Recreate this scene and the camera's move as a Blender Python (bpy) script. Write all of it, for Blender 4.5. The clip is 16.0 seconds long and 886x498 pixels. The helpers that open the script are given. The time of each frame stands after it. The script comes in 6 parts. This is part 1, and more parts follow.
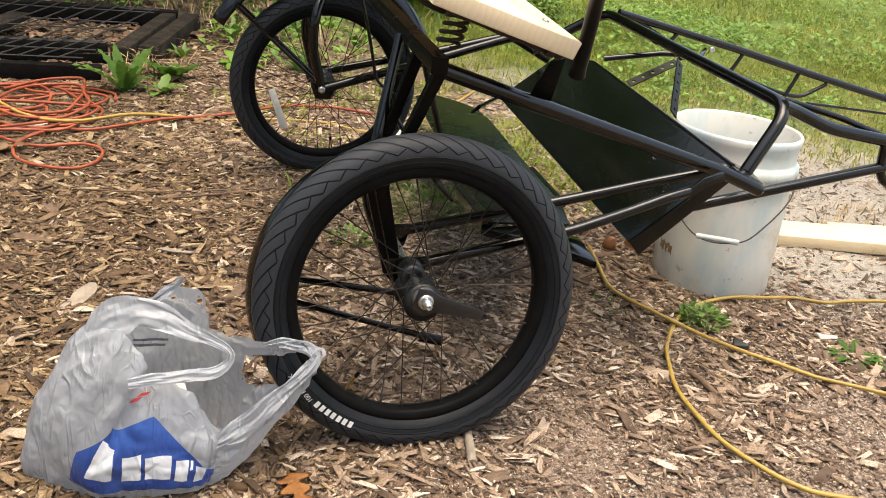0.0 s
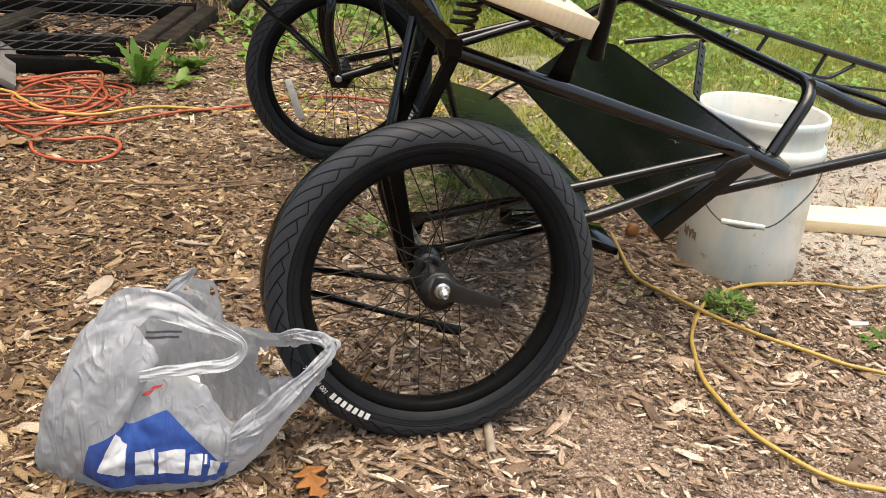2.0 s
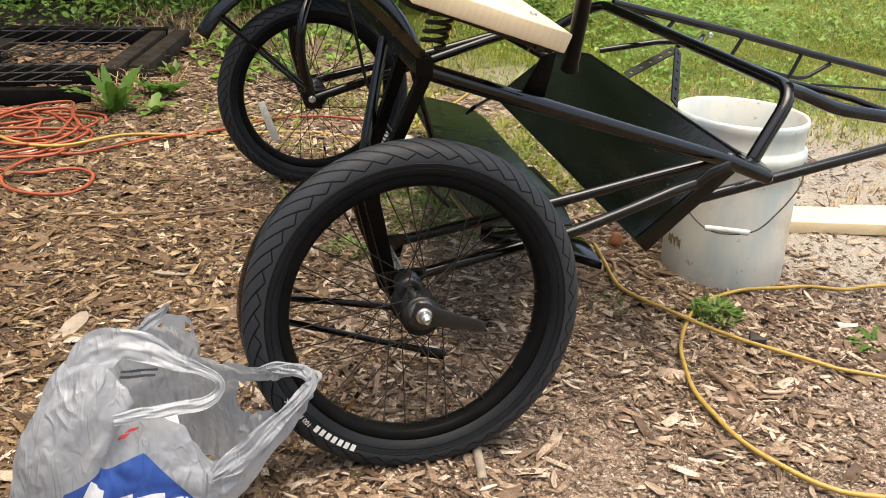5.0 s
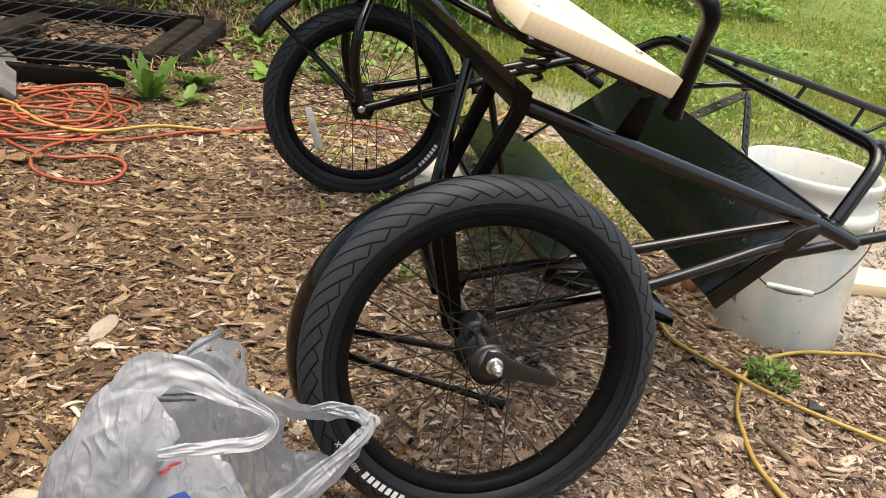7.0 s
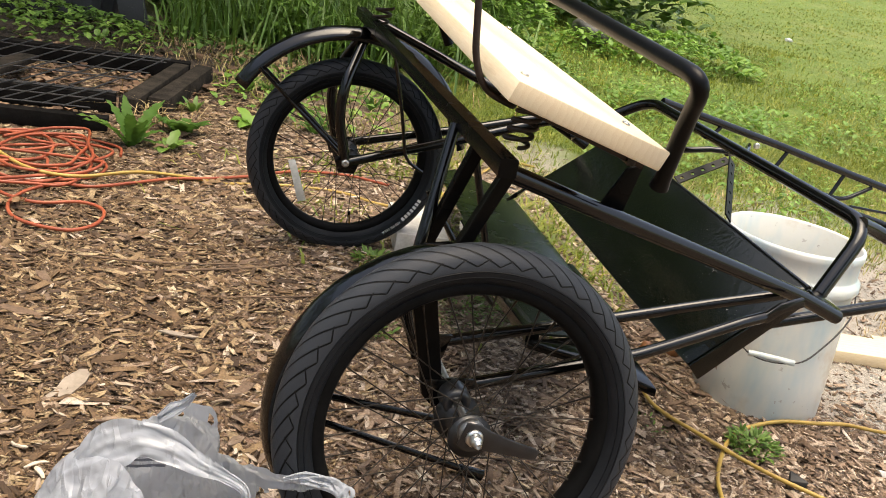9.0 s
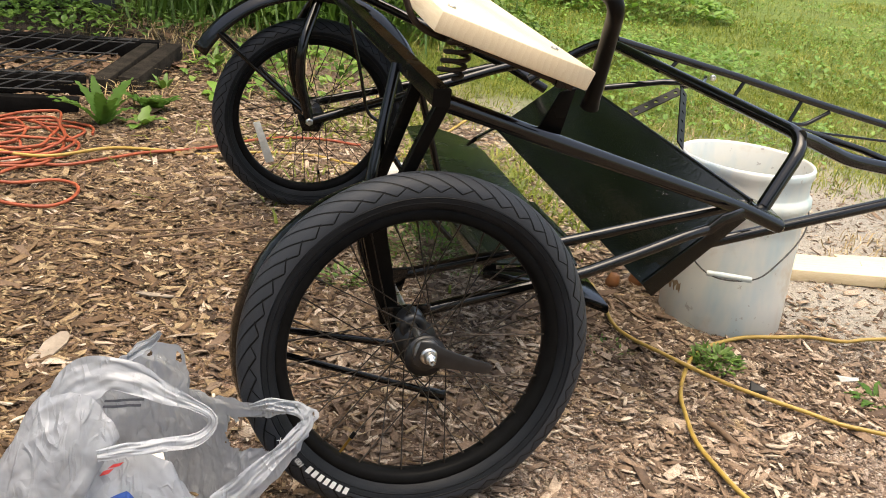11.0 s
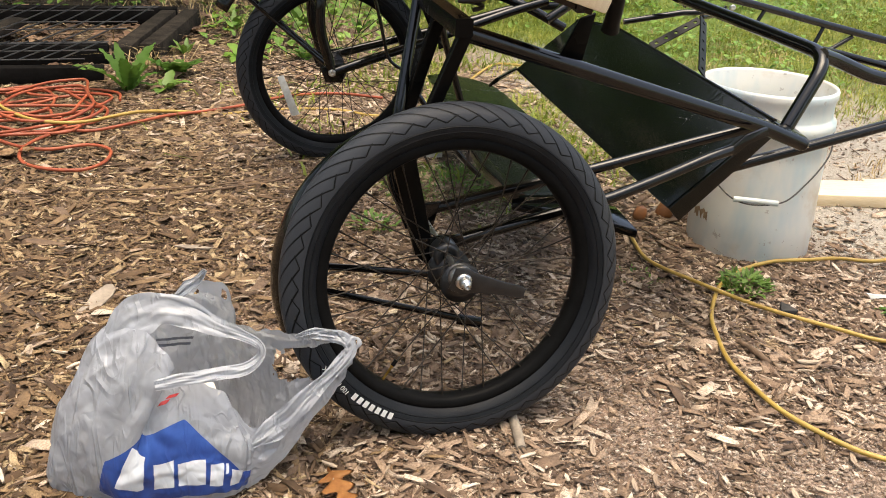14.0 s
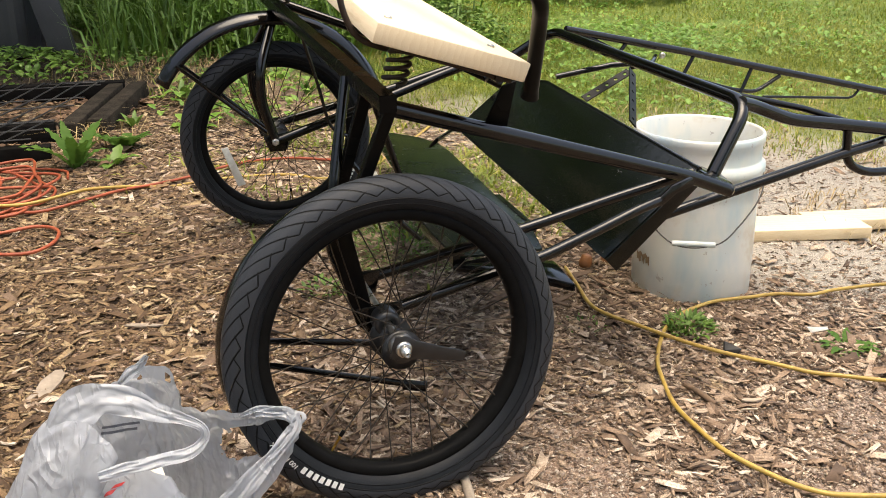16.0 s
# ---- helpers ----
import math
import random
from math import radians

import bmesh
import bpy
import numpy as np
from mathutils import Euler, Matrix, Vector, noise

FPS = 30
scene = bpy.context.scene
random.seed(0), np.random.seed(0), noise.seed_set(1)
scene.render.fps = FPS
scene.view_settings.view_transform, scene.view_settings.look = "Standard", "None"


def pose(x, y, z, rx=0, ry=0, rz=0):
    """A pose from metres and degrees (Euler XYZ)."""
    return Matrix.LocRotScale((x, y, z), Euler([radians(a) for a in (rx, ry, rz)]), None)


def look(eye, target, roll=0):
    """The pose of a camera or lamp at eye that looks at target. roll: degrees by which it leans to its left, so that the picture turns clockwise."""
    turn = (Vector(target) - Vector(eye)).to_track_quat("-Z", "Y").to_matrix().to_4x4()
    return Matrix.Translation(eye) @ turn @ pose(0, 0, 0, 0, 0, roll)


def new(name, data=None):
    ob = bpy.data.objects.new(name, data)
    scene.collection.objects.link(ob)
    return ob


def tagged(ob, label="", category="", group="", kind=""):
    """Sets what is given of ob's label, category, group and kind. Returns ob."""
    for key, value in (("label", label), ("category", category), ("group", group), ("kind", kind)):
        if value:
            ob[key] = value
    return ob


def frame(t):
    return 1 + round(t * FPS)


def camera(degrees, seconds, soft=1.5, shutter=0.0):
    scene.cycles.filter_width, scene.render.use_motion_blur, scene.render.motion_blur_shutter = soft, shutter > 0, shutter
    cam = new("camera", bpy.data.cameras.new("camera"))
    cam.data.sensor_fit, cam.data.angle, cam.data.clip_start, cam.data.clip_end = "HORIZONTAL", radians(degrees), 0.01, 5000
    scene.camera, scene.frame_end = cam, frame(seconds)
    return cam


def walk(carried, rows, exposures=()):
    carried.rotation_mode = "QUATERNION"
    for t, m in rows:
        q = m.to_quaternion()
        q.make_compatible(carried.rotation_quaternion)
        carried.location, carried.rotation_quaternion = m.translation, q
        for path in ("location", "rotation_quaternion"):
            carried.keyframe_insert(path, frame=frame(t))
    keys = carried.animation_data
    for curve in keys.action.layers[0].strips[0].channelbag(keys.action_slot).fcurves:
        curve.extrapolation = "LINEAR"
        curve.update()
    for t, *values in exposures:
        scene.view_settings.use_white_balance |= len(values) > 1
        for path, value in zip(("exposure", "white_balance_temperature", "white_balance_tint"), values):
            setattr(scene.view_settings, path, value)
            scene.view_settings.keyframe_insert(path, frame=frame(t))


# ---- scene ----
cam = camera(52.5, 16.0, soft=0.92)
PATH = [
    (0, (0.042, 0.03, 0.818), (0.014, 1.871, 0.037), 6.8),
    (0.5, (0.046, 0.031, 0.818), (-0.01, 1.871, 0.036), 6.0),
    (1, (0.053, 0.041, 0.813), (-0.033, 1.877, 0.026), 5.7),
    (1.5, (0.05, 0.053, 0.807), (-0.033, 1.886, 0.012), 5.7),
    (2, (0.053, 0.056, 0.802), (-0.026, 1.886, -0.001), 5.5),
    (2.5, (0.061, 0.067, 0.805), (-0.011, 1.896, -0.001), 5.4),
    (3, (0.069, 0.069, 0.81), (0.002, 1.9, 0.007), 3.8),
    (3.2, (0.077, 0.07, 0.814), (0.018, 1.902, 0.015), 3.1),
    (5.3, (0.056, 0.092, 0.801), (0.011, 1.934, 0.023), 3.5),
    (5.5, (0.055, 0.089, 0.783), (0.006, 1.929, 0.001), 4.2),
    (6, (0.059, 0.091, 0.765), (0.012, 1.928, -0.024), 5.2),
    (6.5, (0.038, 0.114, 0.793), (-0.01, 1.957, 0.017), 5.6),
    (7, (-0.05, 0.181, 0.802), (-0.097, 2.03, 0.04), 8.7),
    (7.5, (-0.096, 0.223, 0.802), (-0.139, 2.099, 0.108), 11.8),
    (8, (-0.098, 0.22, 0.804), (-0.126, 2.109, 0.146), 12.7),
    (8.5, (-0.08, 0.202, 0.812), (-0.106, 2.091, 0.155), 12.3),
    (9, (-0.058, 0.207, 0.82), (-0.079, 2.094, 0.158), 10.5),
    (9.2, (-0.051, 0.204, 0.818), (-0.068, 2.093, 0.159), 9.8),
    (11.3, (0.019, 0.126, 0.789), (0.013, 1.989, 0.06), 5.9),
    (11.5, (0.021, 0.117, 0.782), (0.012, 1.978, 0.049), 5.4),
    (12, (0.024, 0.102, 0.77), (0.019, 1.947, -0.003), 4.8),
    (12.5, (0.023, 0.097, 0.767), (0.016, 1.926, -0.043), 4.4),
    (13, (0.023, 0.097, 0.766), (0.01, 1.926, -0.043), 4.1),
    (13.5, (0.012, 0.091, 0.781), (-0.009, 1.922, -0.023), 3.7),
    (14, (0.01, 0.092, 0.771), (-0.041, 1.922, -0.036), 3.1),
    (14.5, (0.016, 0.096, 0.773), (-0.034, 1.926, -0.033), 3.0),
    (15, (0.037, 0.088, 0.792), (-0.004, 1.924, 0.0), 2.3),
    (15.5, (0.054, 0.078, 0.808), (0.025, 1.936, 0.068), -0.1),
    (16, (0.052, 0.079, 0.81), (0.069, 1.948, 0.1), 0.2),
]
walk(cam, [(t, look(eye, target, roll)) for t, eye, target, roll in PATH], [(0, 1.51, 7500, 9), (16, 1.51, 7500, 9)])

# ---- light ----
world = bpy.data.worlds.new("sky")
scene.world = world
world.use_nodes = True
wn = world.node_tree.nodes
sky = wn.new("ShaderNodeTexSky")
sky.sky_type = "NISHITA"
sky.sun_disc = False
sky.sun_elevation = radians(84)
sky.sun_rotation = radians(139)
sky.air_density, sky.dust_density, sky.ozone_density = 1.0, 4.0, 1.0
wn["Background"].inputs["Strength"].default_value = 0.15
world.node_tree.links.new(sky.outputs[0], wn["Background"].inputs["Color"])

sun = new("sun", bpy.data.lights.new("sun", "SUN"))
sun.data.energy = 1.1
sun.data.angle = radians(48)
sun.data.color = (1.0, 0.965, 0.88)
sun.matrix_world = look((0.6, 0.9, 9), (0, 1.6, 0))

# ---- materials ----


def node_mat(name, rough=0.6, metal=0.0):
    m = bpy.data.materials.new(name)
    m.use_nodes = True
    b = m.node_tree.nodes["Principled BSDF"]
    b.inputs["Roughness"].default_value = rough
    b.inputs["Metallic"].default_value = metal
    return m, m.node_tree.nodes, m.node_tree.links, b


def ramp(nodes, links, fac, stops):
    r = nodes.new("ShaderNodeValToRGB")
    els = r.color_ramp.elements
    while len(els) < len(stops):
        els.new(0.5)
    for e, (p, c) in zip(els, stops):
        e.position, e.color = p, (*c, 1)
    links.new(fac, r.inputs[0])
    return r.outputs[0]


def noise_tex(nodes, links, vec, scale, detail=6, rough=0.6, dist=0.0):
    n = nodes.new("ShaderNodeTexNoise")
    n.inputs["Scale"].default_value, n.inputs["Detail"].default_value = scale, detail
    n.inputs["Roughness"].default_value, n.inputs["Distortion"].default_value = rough, dist
    if vec is not None:
        links.new(vec, n.inputs["Vector"])
    return n.outputs["Fac"]


def math_node(nodes, links, op, a, b=None, clamp=False):
    n = nodes.new("ShaderNodeMath")
    n.operation, n.use_clamp = op, clamp
    for k, v in enumerate((a, b)):
        if v is None:
            continue
        if isinstance(v, (int, float)):
            n.inputs[k].default_value = v
        else:
            links.new(v, n.inputs[k])
    return n.outputs[0]


def bump(nodes, links, bsdf, height, strength=0.3, dist=0.002):
    b = nodes.new("ShaderNodeBump")
    b.inputs["Strength"].default_value, b.inputs["Distance"].default_value = strength, dist
    links.new(height, b.inputs["Height"])
    links.new(b.outputs[0], bsdf.inputs["Normal"])


def mix_col(nodes, links, fac, a, b):
    m = nodes.new("ShaderNodeMix")
    m.data_type = "RGBA"
    for s, v in ((m.inputs["Factor"], fac), (m.inputs["A"], a), (m.inputs["B"], b)):
        if isinstance(v, tuple):
            s.default_value = (*v, 1)
        elif isinstance(v, float):
            s.default_value = v
        else:
            links.new(v, s)
    return m.outputs["Result"]


def coords(nodes, kind="Object"):
    return nodes.new("ShaderNodeTexCoord").outputs[kind]


def surface(name, dark, light, rough=0.6, metal=0.0, scale=20.0, fine=150.0, bumps=0.2, dist=0.001, rough_var=0.15, lo=0.3, hi=0.7):
    """A surface with blotches at one scale and grain at another."""
    m, n, l, b = node_mat(name, rough, metal)
    co = coords(n)
    big, small = noise_tex(n, l, co, scale), noise_tex(n, l, co, fine)
    f = math_node(n, l, "ADD", math_node(n, l, "MULTIPLY", big, 0.65), math_node(n, l, "MULTIPLY", small, 0.35))
    l.new(ramp(n, l, f, [(lo, dark), (hi, light)]), b.inputs["Base Color"])
    r = math_node(n, l, "ADD", math_node(n, l, "MULTIPLY", math_node(n, l, "SUBTRACT", big, 0.5), 2 * rough_var), rough, True)
    l.new(r, b.inputs["Roughness"])
    if bumps:
        bump(n, l, b, small, bumps, dist)
    return m


def painted_steel(name, base, rough, chipped=0.775, wrinkle=0.12):
    """Brushed-on gloss black: orange-peel relief, dust, a few chipped specks."""
    m, n, l, b = node_mat(name, rough)
    co = coords(n)
    peel, dust, speck = noise_tex(n, l, co, 90, 3), noise_tex(n, l, co, 9), noise_tex(n, l, co, 260, 2)
    col = mix_col(n, l, math_node(n, l, "MULTIPLY", dust, 0.07), base, (0.03, 0.029, 0.026))
    spots = math_node(n, l, "GREATER_THAN", math_node(n, l, "ADD", speck, math_node(n, l, "MULTIPLY", math_node(n, l, "SUBTRACT", noise_tex(n, l, co, 16, 2), 0.62), 0.5)), chipped)
    col = mix_col(n, l, math_node(n, l, "MULTIPLY", spots, 0.5), col, (0.3, 0.29, 0.27))
    l.new(col, b.inputs["Base Color"])
    l.new(math_node(n, l, "ADD", math_node(n, l, "MULTIPLY", dust, 0.2), rough - 0.1, True), b.inputs["Roughness"])
    b.inputs["Specular IOR Level"].default_value = 0.3
    bump(n, l, b, math_node(n, l, "ADD", peel, math_node(n, l, "MULTIPLY", math_node(n, l, "SUBTRACT", dust, 0.42, True), speck)), wrinkle, 0.0012)
    return m


def wood(name, dark, light, axis_scale, rough=0.65, ring=18.0):
    """Sawn wood, grain along the local x axis."""
    m, n, l, b = node_mat(name, rough)
    mp = n.new("ShaderNodeMapping")
    mp.inputs["Scale"].default_value = axis_scale
    l.new(coords(n), mp.inputs["Vector"])
    w = n.new("ShaderNodeTexWave")
    w.wave_type, w.bands_direction, w.wave_profile = "BANDS", "Y", "SAW"
    w.inputs["Scale"].default_value, w.inputs["Distortion"].default_value = ring, 5.0
    w.inputs["Detail"].default_value, w.inputs["Detail Scale"].default_value = 3.0, 1.2
    l.new(mp.outputs[0], w.inputs["Vector"])
    g = noise_tex(n, l, mp.outputs[0], 60, 5)
    blot = noise_tex(n, l, coords(n), 7)
    f = math_node(n, l, "ADD", math_node(n, l, "MULTIPLY", w.outputs["Fac"], 0.1), math_node(n, l, "MULTIPLY", g, 0.42))
    f = math_node(n, l, "ADD", f, math_node(n, l, "MULTIPLY", blot, 0.3))
    l.new(ramp(n, l, f, [(0.2, dark), (0.75, light)]), b.inputs["Base Color"])
    bump(n, l, b, g, 0.2, 0.001)
    return m


def island_mat(name, stops, rough=0.85, fine=300.0, trans=0.0):
    """A colour for each loose piece of a mesh, with grain on it."""
    m, n, l, b = node_mat(name, rough)
    rnd = n.new("ShaderNodeNewGeometry").outputs["Random Per Island"]
    col = ramp(n, l, rnd, stops)
    g = noise_tex(n, l, coords(n), fine, 4)
    col = mix_col(n, l, math_node(n, l, "MULTIPLY", math_node(n, l, "SUBTRACT", g, 0.38), 2.2, True), col, (0.07, 0.04, 0.021))
    l.new(col, b.inputs["Base Color"])
    bump(n, l, b, g, 0.4, 0.001)
    return m


def leaf_mat(name, stops, rough=0.5, sub=0.25):
    m, n, l, b = node_mat(name, rough)
    rnd = n.new("ShaderNodeNewGeometry").outputs["Random Per Island"]
    big = noise_tex(n, l, coords(n), 0.9, 3)
    mid = noise_tex(n, l, coords(n), 4.5, 3)
    f = math_node(n, l, "ADD", math_node(n, l, "MULTIPLY", rnd, 0.55), math_node(n, l, "MULTIPLY", math_node(n, l, "SUBTRACT", math_node(n, l, "ADD", big, mid), 0.78), 0.75), True)
    col = ramp(n, l, f, stops)
    l.new(col, b.inputs["Base Color"])
    tr = n.new("ShaderNodeBsdfTranslucent")
    l.new(col, tr.inputs["Color"])
    mx = n.new("ShaderNodeMixShader")
    mx.inputs[0].default_value = sub
    l.new(b.outputs[0], mx.inputs[1])
    l.new(tr.outputs[0], mx.inputs[2])
    l.new(mx.outputs[0], n["Material Output"].inputs["Surface"])
    return m


BLACK = painted_steel("gloss_black_paint", (0.0014, 0.0014, 0.0015), 0.12)
BLACK.node_tree.nodes["Principled BSDF"].inputs["Specular IOR Level"].default_value = 0.42
SATIN = painted_steel("satin_black_tube_paint", (0.0022, 0.0022, 0.0022), 0.34)
PANEL = painted_steel("dark_green_black_paint", (0.0019, 0.0032, 0.002), 0.18, 0.705, 0.6)
BEAM = painted_steel("dull_black_paint", (0.003, 0.0028, 0.0026), 0.25)
FAR_GREEN = painted_steel("dull_green_paint", (0.0042, 0.0068, 0.0044), 0.26, 0.7, 0.4)
SATIN.node_tree.nodes["Principled BSDF"].inputs["Specular IOR Level"].default_value = 0.14
FAR_GREEN.node_tree.nodes["Principled BSDF"].inputs["Specular IOR Level"].default_value = 0.14
PANEL.node_tree.nodes["Principled BSDF"].inputs["Specular IOR Level"].default_value = 0.32
BEAM.node_tree.nodes["Principled BSDF"].inputs["Specular IOR Level"].default_value = 0.07
RIM = surface("black_anodised_rim", (0.004, 0.004, 0.004), (0.009, 0.009, 0.009), 0.35, scale=30)
RIM.node_tree.nodes["Principled BSDF"].inputs["Specular IOR Level"].default_value = 0.03
SPOKE = surface("black_spoke_steel", (0.02, 0.017, 0.014), (0.06, 0.048, 0.038), 0.4, 0.5)
HUB = surface("black_hub_metal", (0.006, 0.0062, 0.0068), (0.018, 0.0185, 0.02), 0.36, 0.0, scale=60)
STEEL = surface("zinc_plated_steel", (0.42, 0.41, 0.39), (0.68, 0.66, 0.62), 0.3, 1.0, scale=90)
GREY_STEEL = surface("grey_hub_steel", (0.16, 0.16, 0.16), (0.3, 0.29, 0.28), 0.35, 0.9, scale=60)
SPRING = surface("dark_spring_steel", (0.012, 0.008, 0.006), (0.045, 0.03, 0.022), 0.55, 0.4, scale=60)
PERF = surface("black_perforated_strap", (0.004, 0.004, 0.004), (0.012, 0.012, 0.0115), 0.4, 0.0)
BRASS = surface("brass_valve", (0.4, 0.26, 0.06), (0.6, 0.42, 0.12), 0.35, 1.0)
WHITE_INK = surface("white_print", (0.62, 0.62, 0.6), (0.78, 0.78, 0.76), 0.6, scale=80)
PLANK = wood("fresh_pine", (0.64, 0.49, 0.29), (0.88, 0.77, 0.58), (0.8, 10, 10), 0.6, 3.2)
BOARD = wood("pine_offcut", (0.56, 0.42, 0.24), (0.8, 0.69, 0.49), (1.2, 9, 9), 0.7, 2.2)
BLOCK = surface("weathered_white_wood", (0.36, 0.33, 0.29), (0.66, 0.64, 0.6), 0.8, scale=14, fine=90)
GREYWOOD = surface("weathered_grey_wood", (0.06, 0.056, 0.053), (0.19, 0.18, 0.165), 0.85, scale=18, fine=90)
PALLET = surface("blackened_wood", (0.004, 0.0038, 0.0035), (0.014, 0.013, 0.012), 1.0, scale=8, fine=60, bumps=0.5, dist=0.003)
PALLET_END = surface("stained_brown_wood", (0.006, 0.0055, 0.005), (0.05, 0.042, 0.033), 1.0, scale=14, fine=120, bumps=0.8, dist=0.004)
WIRE = surface("black_wire", (0.006, 0.006, 0.006), (0.02, 0.018, 0.016), 0.6)
BIN = surface("black_ribbed_plastic", (0.01, 0.01, 0.011), (0.035, 0.035, 0.037), 0.5, scale=5)
RED_CORD = surface("orange_red_cord", (0.18, 0.031, 0.013), (0.4, 0.095, 0.037), 0.5, scale=11, fine=60)
YELLOW_CORD = surface("yellow_cord", (0.27, 0.165, 0.03), (0.48, 0.33, 0.08), 0.45, scale=6, fine=60)
STONE = surface("pale_stone", (0.06, 0.058, 0.05), (0.14, 0.135, 0.125), 0.8, scale=9)
ORANGE_LUMP = surface("orange_rust_plastic", (0.12, 0.045, 0.014), (0.26, 0.1, 0.028), 0.6, scale=30)
BROWN_LABEL = surface("torn_brown_label", (0.16, 0.1, 0.05), (0.34, 0.24, 0.14), 0.7, scale=60)
OAK = surface("orange_brown_dry_leaf", (0.3, 0.12, 0.035), (0.5, 0.24, 0.08), 0.6, scale=40, fine=200)
DRY = surface("tan_dry_leaf", (0.26, 0.15, 0.07), (0.44, 0.29, 0.16), 0.7, scale=40, fine=200)


def single_chip_mat():
    """Weathered wood, its tone set piece by piece, with fibres along it."""
    m, n, l, b = node_mat("single_wood_chip", 0.85)
    rnd = n.new("ShaderNodeObjectInfo").outputs["Random"]
    col = ramp(n, l, rnd, [(0.0, (0.085, 0.052, 0.034)), (0.35, (0.2, 0.14, 0.092)), (0.7, (0.36, 0.275, 0.195)), (1.0, (0.62, 0.53, 0.41))])
    mp = n.new("ShaderNodeMapping")
    mp.inputs["Scale"].default_value = (30, 420, 420)
    l.new(coords(n), mp.inputs["Vector"])
    fibre = noise_tex(n, l, mp.outputs[0], 1.0, 4, 0.65)
    blot = noise_tex(n, l, coords(n), 120, 3)
    col = mix_col(n, l, math_node(n, l, "MULTIPLY", math_node(n, l, "SUBTRACT", fibre, 0.42), 2.6, True), col, (0.09, 0.058, 0.038))
    col = mix_col(n, l, math_node(n, l, "MULTIPLY", math_node(n, l, "SUBTRACT", blot, 0.52), 1.6, True), col, (0.3, 0.25, 0.2))
    l.new(col, b.inputs["Base Color"])
    bump(n, l, b, fibre, 0.6, 0.0012)
    return m


SINGLE = single_chip_mat()
CREAM = surface("cream_card", (0.58, 0.54, 0.47), (0.7, 0.67, 0.6), 0.7, scale=30)
BARK = surface("dark_brown_bark", (0.06, 0.036, 0.022), (0.2, 0.13, 0.08), 0.9, scale=25, fine=140)
PALE_BARK = surface("pale_weathered_bark", (0.17, 0.135, 0.1), (0.36, 0.3, 0.235), 0.9, scale=30, fine=160)
TAG = surface("grey_white_plastic", (0.4, 0.4, 0.37), (0.66, 0.66, 0.62), 0.5, scale=60)

CHIP = island_mat("wood_chips", [(0.0, (0.0571, 0.0342, 0.0218)), (0.25, (0.143, 0.091, 0.0573)), (0.55, (0.28, 0.19, 0.126)), (0.79, (0.426, 0.313, 0.218)), (1.0, (0.693, 0.569, 0.443))])
MULCH = island_mat("brown_mulch", [(0.0, (0.0338, 0.018, 0.00835)), (0.25, (0.0898, 0.0508, 0.0237)), (0.55, (0.177, 0.107, 0.0533)), (0.79, (0.272, 0.18, 0.0915)), (1.0, (0.472, 0.36, 0.207))])
BLEACHED_LIT = island_mat("bleached_lit_chips", [(0.0, (0.145, 0.0958, 0.0534)), (0.3, (0.282, 0.191, 0.111)), (0.7, (0.485, 0.35, 0.211)), (1.0, (0.663, 0.521, 0.345))])
PALE_CRUMB = island_mat("trodden_pale_crumbs", [(0.0, (0.145, 0.0999, 0.0733)), (0.3, (0.242, 0.178, 0.132)), (0.75, (0.359, 0.28, 0.219)), (1.0, (0.582, 0.51, 0.418))])
LITTER = island_mat("fallen_leaves", [(0.0, (0.07, 0.036, 0.02)), (0.5, (0.17, 0.095, 0.05)), (1.0, (0.34, 0.22, 0.13))], fine=120)
GRASS = leaf_mat("lawn_grass", [(0.0, (0.1, 0.15, 0.015)), (0.3, (0.138, 0.185, 0.019)), (0.6, (0.248, 0.28, 0.036)), (0.82, (0.396, 0.35, 0.08)), (1.0, (0.594, 0.45, 0.21))], 0.5, 0.4)
WEED = leaf_mat("weed_leaves", [(0.0, (0.05, 0.11, 0.015)), (0.5, (0.11, 0.2, 0.03)), (1.0, (0.22, 0.33, 0.06))])
BROAD = leaf_mat("broad_leaves", [(0.0, (0.08, 0.17, 0.02)), (0.5, (0.17, 0.31, 0.045)), (1.0, (0.32, 0.45, 0.1))], 0.5, 0.35)
for dull, gloss in ((PALLET, 0.02), (PALLET_END, 0.05), (SPOKE, 0.15)):
    dull.node_tree.nodes["Principled BSDF"].inputs["Specular IOR Level"].default_value = gloss
PERF.node_tree.nodes["Principled BSDF"].inputs["Specular IOR Level"].default_value = 0.12
STEM = surface("brown_stems", (0.06, 0.05, 0.025), (0.16, 0.13, 0.06), 0.8)
STRAW = island_mat("dry_straw", [(0.0, (0.3, 0.2, 0.08)), (1.0, (0.6, 0.47, 0.24))], fine=100)


